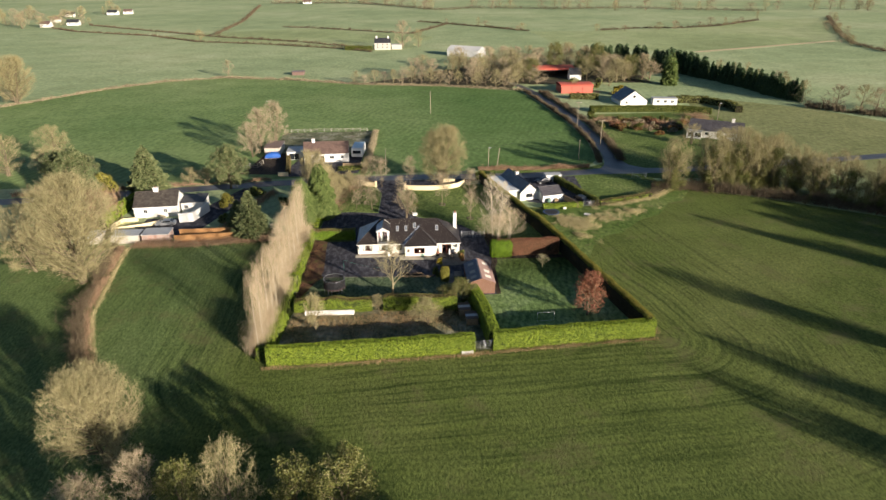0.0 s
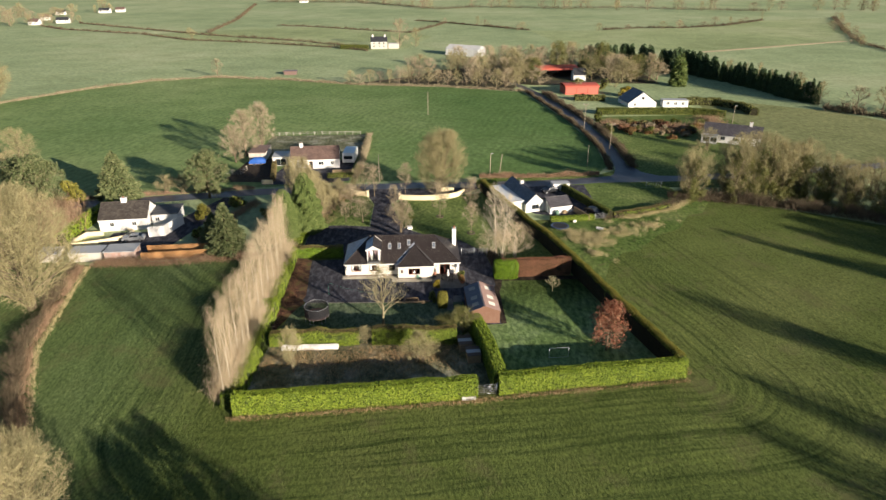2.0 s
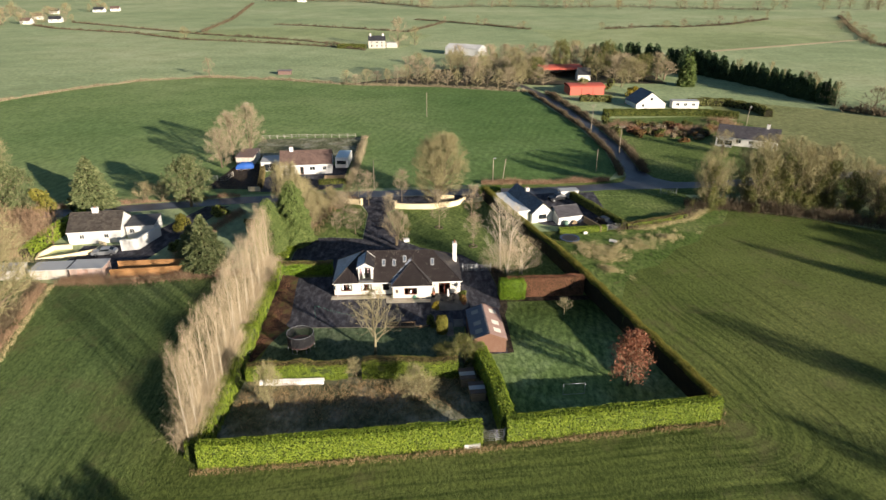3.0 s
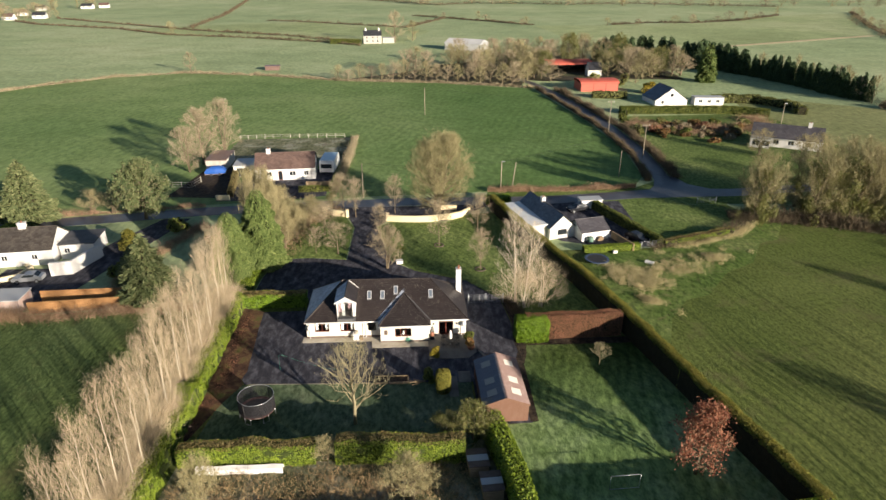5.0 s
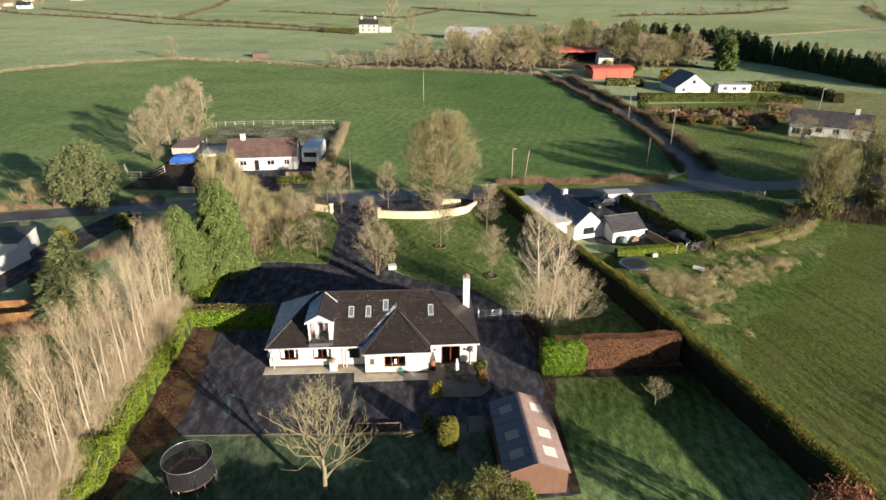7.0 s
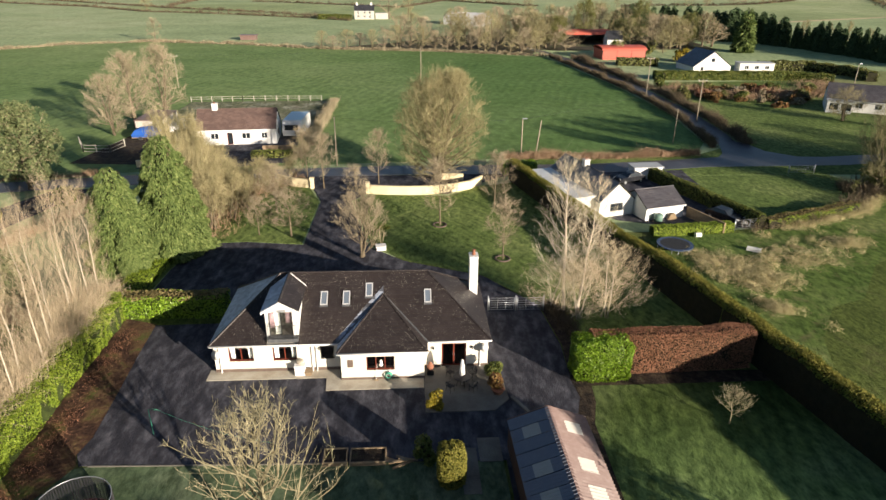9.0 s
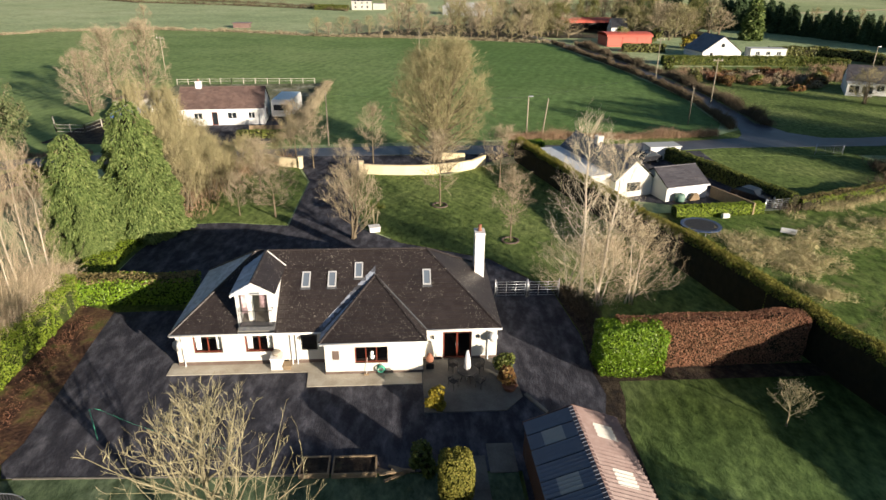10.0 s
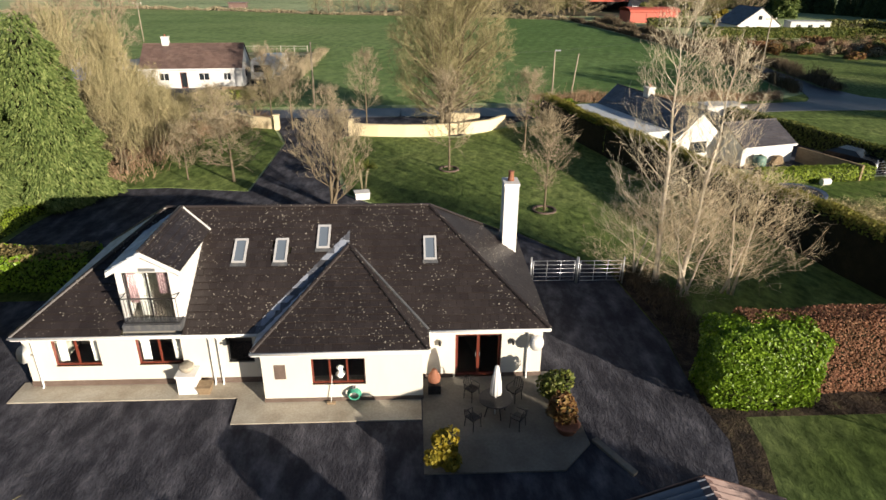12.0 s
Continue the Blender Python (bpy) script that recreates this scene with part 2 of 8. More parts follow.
MAHOGANY = stone("mahogany_frame", [(0.3, (0.10, 0.022, 0.014)), (0.7, (0.17, 0.038, 0.022))], 3, 40, 0.4, 0.2, 0.003, 0.5)
WALL_CREAM = paint("cream_garden_wall", (0.74, 0.62, 0.40), 0.85, 0, 0.12, 0.8, (0.5, 0.42, 0.28))
PANE = glass("window_glass")
# blue-grey base colour paints the sky's reflection in the roof windows
PANE_SKY = glass("sky_toned_roof_glass", (0.13, 0.16, 0.20))
ROOF = tiles_mat("brown_concrete_tiles", [(0.0, (0.027, 0.021, 0.020)), (0.5, (0.031, 0.025, 0.024)), (1.0, (0.037, 0.030, 0.029))], (0.40, 0.37, 0.31), 0.04, 0.45)
# blue skylight and frost, painted as pale tiles on slopes turned from the sun
ROOF_SKYLIT = tiles_mat("skylit_concrete_tiles", [(0.0, (0.29, 0.33, 0.40)), (0.5, (0.38, 0.43, 0.51)), (1.0, (0.46, 0.52, 0.61))], (0.5, 0.53, 0.58), 0.0, 0.5)
# dark and pale tiles mixed to paint the stepped shade edge by the bay
ROOF_SHADE_STEPS = tiles_mat("shade_stepped_tiles", [(0.0, (0.05, 0.052, 0.06)), (0.35, (0.12, 0.13, 0.155)), (0.7, (0.26, 0.29, 0.35)), (1.0, (0.36, 0.40, 0.48))], (0.5, 0.53, 0.58), 0.0, 0.5)
# shed's west roof sheets, with the sky's bluish reflection put into the colour
SHEET_SKYLIT = paint("skylit_corrugated_steel", (0.173, 0.187, 0.223), 0.45, 0.0, 0.25, 2.0, (0.245, 0.252, 0.274))
# paler slates for west slopes: sky reflection painted as a blue-grey tone
SLATE_SKYLIT = tiles_mat("skylit_slates", [(0.0, (0.085, 0.105, 0.14)), (0.5, (0.11, 0.135, 0.175)), (1.0, (0.15, 0.18, 0.225))], (0.3, 0.33, 0.38), 0.0, 0.45)
ROOF_GREY = tiles_mat("grey_mauve_tiles", [(0.0, (0.062, 0.058, 0.066)), (0.5, (0.078, 0.074, 0.084)), (1.0, (0.098, 0.094, 0.105))], (0.2, 0.19, 0.17), 0.0, 0.5)
SLATE = tiles_mat("dark_slates", [(0.0, (0.028, 0.030, 0.036)), (0.5, (0.038, 0.040, 0.047)), (1.0, (0.05, 0.052, 0.06))], (0.2, 0.2, 0.18), 0.0, 0.5)
ROOF_B = tiles_mat("mauve_brown_tiles", [(0.0, (0.125, 0.083, 0.070)), (0.5, (0.145, 0.098, 0.084)), (1.0, (0.17, 0.118, 0.102))], (0.24, 0.19, 0.16), 0.0, 0.5)
SHEET_BROWN = paint("brown_corrugated_steel", (0.165, 0.105, 0.092), 0.4, 0.0, 0.3, 2.0, (0.27, 0.205, 0.185))
SHEET_WALL = paint("red_brown_wall_sheet", (0.185, 0.100, 0.070), 0.5, 0.0, 0.2, 2.0, (0.28, 0.2, 0.16))
SHEET_CLEAR = paint("translucent_roof_sheet", (0.42, 0.40, 0.36), 0.4, 0.0, 0.25, 3.0, (0.3, 0.28, 0.24))
SHEET_RED = paint("red_barn_sheet", (0.46, 0.098, 0.066), 0.6, 0.0, 0.12, 0.5, (0.3, 0.08, 0.05))
SHEET_GREY = paint("grey_roof_sheet", (0.42, 0.43, 0.44), 0.5, 0.1, 0.15, 1.0)
GALV = paint("galvanised_steel", (0.42, 0.44, 0.47), 0.35, 0.7, 0.1, 6.0)
BLACK = paint("black_painted_metal", (0.018, 0.018, 0.02), 0.4, 0.2, 0.05, 8.0)
NET = paint("black_safety_net", (0.02, 0.02, 0.024), 0.7, 0, 0.05, 8.0)
TERRACOTTA = stone("terracotta", [(0.3, (0.20, 0.085, 0.05)), (0.7, (0.30, 0.13, 0.08))], 4, 30, 0.8, 0.2, 0.005)
RAIL_GREY = stone("silvered_rails", [(0.3, (0.34, 0.31, 0.25)), (0.7, (0.52, 0.49, 0.42))], 2, 16, 0.85, 0.4, 0.01, 0.3, (1, 1, 6))
WOOD = stone("weathered_timber", [(0.3, (0.20, 0.14, 0.085)), (0.7, (0.32, 0.24, 0.15))], 2, 16, 0.85, 0.4, 0.01, 0.3, (1, 1, 6))
FENCE = stone("orange_fence_boards", [(0.3, (0.30, 0.15, 0.06)), (0.7, (0.42, 0.23, 0.10))], 1.5, 14, 0.8, 0.4, 0.01, 0.3, (1, 1, 5))
POLE_WOOD = stone("pole_timber", [(0.3, (0.24, 0.20, 0.15)), (0.7, (0.38, 0.33, 0.25))], 2, 16, 0.9, 0.4, 0.01, 0.2, (4, 4, 0.6))
BLUE = paint("blue_tarpaulin", (0.02, 0.09, 0.36), 0.5, 0, 0.1, 2.0, (0.1, 0.15, 0.3))
CLOTH = paint("white_cloth", (0.78, 0.76, 0.74), 0.9, 0, 0.1, 4.0)
CAR_DARK = paint("dark_car_paint", (0.02, 0.022, 0.028), 0.25, 0.3, 0.04, 3.0)
CAR_SILVER = paint("silver_car_paint", (0.42, 0.44, 0.47), 0.3, 0.6, 0.04, 3.0)
RUBBER = paint("tyre_rubber", (0.02, 0.02, 0.02), 0.8, 0, 0.1, 6.0)
HOSE = paint("green_hose", (0.05, 0.30, 0.20), 0.5, 0, 0.05, 6.0)
STRAW = leafy("dry_stalks", (0.192, 0.120, 0.060), (0.324, 0.228, 0.120), (0.480, 0.372, 0.216), 0.9, 0.1)
STRAW_PALE = leafy("bleached_dead_grass", (0.29, 0.245, 0.13), (0.46, 0.395, 0.21), (0.64, 0.56, 0.33), 0.9, 0.1)
HEDGE_GOLD = leafy("yellowed_hedge_tips", (0.128, 0.128, 0.017), (0.212, 0.200, 0.034), (0.306, 0.272, 0.068), 0.8)
HEDGE_LEAF = leafy("bright_hedge_leaves", (0.106, 0.163, 0.015), (0.191, 0.270, 0.023), (0.304, 0.376, 0.043))
HEDGE_DARK = leafy("dull_hedge_leaves", (0.068, 0.095, 0.016), (0.121, 0.149, 0.027), (0.203, 0.203, 0.047))
LAUREL = leafy("laurel_leaves", (0.086, 0.155, 0.011), (0.161, 0.270, 0.017), (0.253, 0.380, 0.036), 0.4)
BEECH = leafy("dead_beech_leaves", (0.151, 0.069, 0.040), (0.263, 0.125, 0.074), (0.392, 0.207, 0.125), 0.75)
MAPLE = leafy("bronze_leaves", (0.16, 0.055, 0.030), (0.25, 0.095, 0.055), (0.36, 0.165, 0.10), 0.7)
CYPRESS = leafy("cypress_sprays", (0.064, 0.100, 0.026), (0.125, 0.177, 0.046), (0.243, 0.294, 0.100), 0.75)
SPRUCE = leafy("dull_conifer_needles", (0.085, 0.112, 0.046), (0.140, 0.170, 0.072), (0.230, 0.245, 0.118), 0.75)
DARKFIR = leafy("dark_fir_needles", (0.039, 0.072, 0.033), (0.068, 0.111, 0.048), (0.120, 0.168, 0.076), 0.8)
IVY = leafy("ivy_leaves", (0.095, 0.108, 0.028), (0.150, 0.158, 0.044), (0.215, 0.212, 0.072), 0.5)
YELLOW = leafy("golden_shrub_leaves", (0.16, 0.14, 0.012), (0.28, 0.22, 0.02), (0.40, 0.30, 0.04), 0.6)
REDSHRUB = leafy("russet_shrub_leaves", (0.12, 0.055, 0.02), (0.20, 0.10, 0.04), (0.28, 0.2, 0.06), 0.6)
# near-black filler that paints the shade between leaves and below roof tiles
CORE_SHADE = stone("core_shade", [(0.3, (0.012, 0.012, 0.005)), (0.7, (0.026, 0.024, 0.011))], 2, 12, 1.0, 0.8, 0.08)
TWIG = leafy("olive_brown_twigs", (0.172, 0.150, 0.076), (0.276, 0.245, 0.128), (0.400, 0.356, 0.205), 0.9, 0.0)
TWIG_POPLAR = leafy("grey_buff_twigs", (0.252, 0.196, 0.124), (0.390, 0.313, 0.214), (0.550, 0.460, 0.332), 0.9, 0.0)
TWIG_BIRCH = leafy("chalky_birch_twigs", (0.48, 0.40, 0.29), (0.66, 0.57, 0.43), (0.82, 0.73, 0.58), 0.9, 0.0)
TWIG_OLIVE = leafy("olive_buff_twigs", (0.190, 0.165, 0.085), (0.295, 0.255, 0.140), (0.420, 0.365, 0.210), 0.9, 0.0)
HEDGE_TOP = leafy("browned_hedge_tips", (0.12, 0.095, 0.035), (0.21, 0.165, 0.07), (0.30, 0.25, 0.11), 0.8)
# dark green filler, the same painted shade for the leafier hedges
CORE_SHADE_GREEN = stone("green_core_shade", [(0.3, (0.022, 0.034, 0.006)), (0.7, (0.05, 0.068, 0.014))], 2, 12, 1.0, 0.8, 0.08)
FELT = stone("dark_roof_felt", [(0.3, (0.055, 0.055, 0.06)), (0.7, (0.10, 0.10, 0.105))], 1, 9, 0.7, 0.2, 0.01)
# toned-down dirty white that also carries the shade on the west sheds
DULL_WALL = paint("dull_white_wall", (0.48, 0.45, 0.40), 0.85, 0, 0.3, 1.0, (0.25, 0.2, 0.15))
TWIG_PALE = leafy("pale_buff_twigs", (0.386, 0.309, 0.206), (0.567, 0.470, 0.322), (0.773, 0.664, 0.483), 0.9, 0.0)
TWIG_RED = leafy("reddish_twigs", (0.182, 0.115, 0.073), (0.294, 0.196, 0.126), (0.420, 0.294, 0.196), 0.9, 0.0)
TWIG_LICHEN = leafy("lichened_twigs", (0.198, 0.172, 0.099), (0.301, 0.267, 0.164), (0.421, 0.379, 0.245), 0.9, 0.0)
TWIG_FAR = leafy("grey_brown_twigs", (0.167, 0.137, 0.087), (0.274, 0.231, 0.153), (0.430, 0.362, 0.244), 0.9, 0.0)
HEDGE_BROWN = leafy("dark_brown_hedge_twigs", (0.065, 0.049, 0.030), (0.112, 0.085, 0.054), (0.173, 0.137, 0.090), 0.9, 0.0)
TWIG_PINK = leafy("pinkish_brown_twigs", (0.202, 0.162, 0.106), (0.319, 0.263, 0.179), (0.459, 0.381, 0.269), 0.9, 0.0)
BARK = stone("brown_bark", [(0.3, (0.10, 0.078, 0.05)), (0.7, (0.21, 0.17, 0.115))], 2, 18, 0.95, 0.7, 0.03, 0.2, (3, 3, 0.7))
BARK_PALE = stone("pale_birch_bark", [(0.3, (0.381, 0.325, 0.246)), (0.7, (0.627, 0.560, 0.459))], 2, 18, 0.85, 0.4, 0.02, 0.2, (1, 1, 3))
BARK_LICHEN = stone("lichened_bark", [(0.3, (0.176, 0.152, 0.088)), (0.7, (0.296, 0.264, 0.168))], 2, 18, 0.95, 0.6, 0.03, 0.2, (2, 2, 0.8))


# ======== mesh helpers ========
class Shape:
    """Collects vertices and faces of one mesh."""

    def __init__(self):
        self.v, self.f = [], []

    def add(self, verts, faces):
        n = len(self.v)
        self.v += [tuple(p) for p in verts]
        self.f += [tuple(i + n for i in f) for f in faces]
        return self

    def box(self, x0, y0, z0, x1, y1, z1, m=None):
        p = [Vector((x, y, z)) for z in (z0, z1) for x, y in ((x0, y0), (x1, y0), (x1, y1), (x0, y1))]
        return self.add([m @ q for q in p] if m else p, [(0, 3, 2, 1), (4, 5, 6, 7), (0, 1, 5, 4), (1, 2, 6, 5), (2, 3, 7, 6), (3, 0, 4, 7)])

    def slab(self, outline, z0, z1):
        n = len(outline)
        self.add([(x, y, z0) for x, y in outline] + [(x, y, z1) for x, y in outline],
                 [tuple(range(n - 1, -1, -1)), tuple(range(n, 2 * n))] + [(i, (i + 1) % n, n + (i + 1) % n, n + i) for i in range(n)])
        return self

    def tube(self, points, radii, sides=6, cap=True):
        pts = [Vector(p) for p in points]
        rings = []
        for i, p in enumerate(pts):
            d = (pts[min(i + 1, len(pts) - 1)] - pts[max(i - 1, 0)]).normalized()
            a = d.orthogonal().normalized() if i == 0 else (a - d * a.dot(d)).normalized()
            b = d.cross(a)
            rings += [p + (a * math.cos(k * math.tau / sides) + b * math.sin(k * math.tau / sides)) * radii[i] for k in range(sides)]
        faces = [(i * sides + k, i * sides + (k + 1) % sides, (i + 1) * sides + (k + 1) % sides, (i + 1) * sides + k)
                 for i in range(len(pts) - 1) for k in range(sides)]
        if cap:
            faces += [tuple(range(sides - 1, -1, -1)), tuple((len(pts) - 1) * sides + k for k in range(sides))]
        return self.add(rings, faces)

    def lathe(self, x, y, profile, sides=16):
        """profile: (radius, z) from the bottom up."""
        return self.add(
            [(x + r * math.cos(k * math.tau / sides), y + r * math.sin(k * math.tau / sides), z) for r, z in profile for k in range(sides)],
            [(i * sides + k, i * sides + (k + 1) % sides, (i + 1) * sides + (k + 1) % sides, (i + 1) * sides + k)
             for i in range(len(profile) - 1) for k in range(sides)] + [tuple(range(sides - 1, -1, -1)), tuple((len(profile) - 1) * sides + k for k in range(sides))])

    def mesh(self, name, material, smooth=False):
        me = bpy.data.meshes.new(name)
        me.from_pydata(self.v, [], self.f)
        me.materials.append(material)
        if smooth:
            me.polygons.foreach_set("use_smooth", [True] * len(me.polygons))
        me.update()
        return me


def solid(name, shape, material, smooth=False, **tags):
    return tagged(new(name, shape.mesh(name, material, smooth)), **tags)


def part(name, shape, material, parent, label="", smooth=False):
    ob = new(name, shape.mesh(name, material, smooth))
    ob.parent = parent
    return tagged(ob, label=label)


def thing(name, x=0.0, y=0.0, z=0.0, rz=0.0, **tags):
    """An empty at a thing's base; parts are built round (0, 0, 0)."""
    ob = new(name)
    ob.empty_display_size = 0.2
    ob.matrix_basis = pose(x, y, z, 0, 0, rz)
    return tagged(ob, **tags)


def leaves(centres, normals, size, seed, long=1.5, tilt=0.7):
    """Kite-shaped leaves round given centres, roughly facing the normals. Returns vertices and faces."""
    rs = np.random.RandomState(seed)
    c, nn = np.asarray(centres, float), np.asarray(normals, float)
    k = len(c)
    nn = nn + rs.normal(0, tilt, (k, 3))
    nn /= np.linalg.norm(nn, axis=1, keepdims=True) + 1e-9
    a = np.cross(nn, rs.normal(0, 1, (k, 3)))
    a /= np.linalg.norm(a, axis=1, keepdims=True) + 1e-9
    b = np.cross(nn, a)
    s = size * (0.6 + 0.8 * rs.rand(k, 1))
    v = np.stack([c - a * s * long / 2, c + b * s / 2 + nn * s * 0.12, c + a * s * long / 2, c - b * s / 2 + nn * s * 0.12], 1).reshape(-1, 3)
    return v, [(4 * i, 4 * i + 1, 4 * i + 2, 4 * i + 3) for i in range(k)]


def leaf_shape(centres, normals, size, seed, long=1.5, tilt=0.7):
    s = Shape()
    v, f = leaves(centres, normals, size, seed, long, tilt)
    s.v, s.f = [tuple(p) for p in v.tolist()], f
    return s


def strands(a, b, width, seed, flat=False):
    """Thin twigs from the points a to the points b, three-sided or (the finest) mere blades, as one set of vertices and faces."""
    a, b = np.asarray(a, float), np.asarray(b, float)
    rs = np.random.RandomState(seed)
    k = len(a)
    d = b - a
    d /= np.linalg.norm(d, axis=1, keepdims=True) + 1e-9
    u = np.cross(d, rs.normal(0, 1, (k, 3)))
    u /= np.linalg.norm(u, axis=1, keepdims=True) + 1e-9
    w = np.cross(d, u)
    r = np.broadcast_to(np.asarray(width, float).reshape(-1, 1), (k, 1))
    if flat:
        v = np.stack([a + u * r, a - u * r, b - u * r * 0.4, b + u * r * 0.4], 1).reshape(-1, 3)
        return v, [(i, i + 1, i + 2, i + 3) for i in range(0, 4 * k, 4)]
    ring = [u, -0.5 * u + 0.866 * w, -0.5 * u - 0.866 * w]
    v = np.stack([a + q * r for q in ring] + [b + q * r * 0.35 for q in ring], 1).reshape(-1, 3)
    f = []
    for i in range(0, 6 * k, 6):
        f += [(i, i + 1, i + 4, i + 3), (i + 1, i + 2, i + 5, i + 4), (i + 2, i, i + 3, i + 5)]
    return v, f


# ======== growing things ========
def reach(p, d, c, rad):
    """How far from p along d until the crown's egg-shaped outline is met."""
    q, e = [(p[i] - c[i]) / rad[i] for i in range(3)], [d[i] / rad[i] for i in range(3)]
    aa, bb, cc = sum(v * v for v in e), sum(v * w for v, w in zip(q, e)), sum(v * v for v in q) - 1
    disc = bb * bb - aa * cc
    return max((-bb + math.sqrt(disc)) / aa, 0.0) if disc > 0 else 0.0


def bare_tree(seed, h, r, base, girth, limbs=16, up=0.3, n2=9, n3=8, twig=0.8, thick=0.014, lean=0.0, wander=0.12, stems=1, fine=3, flat=False, arch=0.9, fan=0.55, limb=0.42, crook=0.1, limbs_apart=True, crown_base=None):
    """Trunk and limbs, and a crown of branches and twigs, of a leafless tree. Returns both shapes and the twig ends."""
    rs = np.random.RandomState(seed)
    wood, crown = Shape(), Shape()
    low = base if crown_base is None else crown_base
    c, rad = (lean * h * 0.5, 0, (low + h) / 2), (r, r, (h - low) / 2 * 1.02)
    starts, ends = [], []
    ts = (0, 0.12, 0.3, 0.5, 0.7, 0.87, 1)
    for stem in range(stems):
        off = rs.normal(0, 0.25, 2) * (stems > 1)
        tilt = rs.normal(0, 0.12, 2) * (stems > 1)
        top = h * (0.93 if stem == 0 else 0.6 + 0.3 * rs.rand())
        pts = [Vector((off[0] + lean * h * f + tilt[0] * h * f + rs.normal(0, wander) * f, off[1] + tilt[1] * h * f + rs.normal(0, wander) * f, top * f)) for f in ts]
        wood.tube(pts, [girth * k for k in (1.25, 0.95, 0.78, 0.58, 0.38, 0.2, 0.06)], 7)
        for k in range(limbs // stems):
            f = base / h + (0.97 - base / h) * ((k + rs.rand()) / (limbs / stems)) ** 0.9
            i = max(j for j in range(6) if ts[j] <= f)
            p = pts[i].lerp(pts[i + 1], (f - ts[i]) / (ts[i + 1] - ts[i]))
            az = k * 2.4 + rs.rand()
            rise = up * (0.6 + 0.8 * rs.rand()) + arch * f * f * 1.6
            d = Vector((math.cos(az), math.sin(az), rise)).normalized()
            length = reach(p, d, c, rad) * (0.76 + 0.22 * rs.rand())
            if length < 0.4:
                continue
            bend = Vector((rs.normal(0, crook), rs.normal(0, crook), 0.12 + rs.normal(0, crook * 0.6))) * length
            kink = Vector(rs.normal(0, crook * 0.5, 3)) * length if crook > 0.1 else Vector()
            lp = [p, p + d * length * 0.35 - bend * 0.15 + kink, p + d * length * 0.7 + bend * 0.1, p + d * length + bend * 0.3]
            g = girth * limb * (1 - 0.6 * f)
            (wood if limbs_apart else crown).tube(lp, [g, g * 0.7, g * 0.42, g * 0.12], 4 if flat else 5, False)
            for j in range(n2):
                u = 0.15 + 0.85 * (j + rs.rand()) / n2
                s = min(int(u * 3), 2)
                q = lp[s].lerp(lp[s + 1], u * 3 - s)
                e = (d * 0.7 + Vector(rs.normal(0, fan, 3)) + Vector((0, 0, up * 0.5 + 0.12))).normalized()
                bl = max(min(reach(q, e, c, rad) * (0.75 + 0.35 * rs.rand()), length * 0.55), 0.3)
                m1 = q + e * bl * 0.5 + Vector(rs.normal(0, 0.06, 3)) * bl
                m2 = q + e * bl + Vector((0, 0, 0.08 * bl))
                gb = max(g * 0.33 * (1 - 0.6 * u), thick * 0.9)
                crown.tube([q, m1, m2], [gb, gb * 0.7, gb * 0.3], 3, False)
                for w in rs.rand(n3):
                    starts.append(q.lerp(m1, w * 2) if w < 0.5 else m1.lerp(m2, w * 2 - 1))
                    ends.append((e, twig * (0.5 + 0.8 * rs.rand())))
    a = np.array([tuple(p) for p in starts])
    e = np.array([tuple(d) for d, _ in ends])
    ln = np.array([v for _, v in ends])[:, None]
    dirs = e * 0.6 + rs.normal(0, 0.5, e.shape) + np.array([0, 0, up * 0.6])
    dirs /= np.linalg.norm(dirs, axis=1, keepdims=True)
    b = a + dirs * ln
    v, f = strands(a, b, thick * (0.6 + 0.6 * rs.rand(len(a))), seed + 1, flat)
    crown.add(v.tolist(), f)
    for k in range(fine):                             # a finer order of twigs off the first
        a2 = a + (b - a) * (0.2 + 0.8 * rs.rand(len(a), 1))
        d2 = dirs * 0.6 + rs.normal(0, 0.6, dirs.shape) + np.array([0, 0, up * 0.4])
        d2 /= np.linalg.norm(d2, axis=1, keepdims=True)
        v, f = strands(a2, a2 + d2 * ln * (0.45 + 0.4 * rs.rand(len(a), 1)), thick * 0.85, seed + 2 + k, True)
        crown.add(v.tolist(), f)
    return wood, crown, b


def tree_thing(name, shapes, bark, twigs, label, category="tree", foliage=None, **tags):
    ob = thing(name, label=label, category=category, **tags)
    part("trunk", shapes[0], bark, ob, "", True)
    part("crown", shapes[1], twigs, ob)
    for nm, sh, mt, lb in foliage or ():
        part(nm, sh, mt, ob, lb)
    return ob


def plant(proto, spots, first=True):
    """Copies of a tree at (x, y, scale across, scale up, turn); the first spot takes the built tree itself."""
    for i, (x, y, sx, sz, rz) in enumerate(spots):
        m = pose(x, y, -0.03, 0, 0, rz)
        ob = proto if i == 0 and first else copy_thing(proto, m)
        ob.matrix_basis = m @ Matrix.Diagonal((sx, sx, sz, 1))


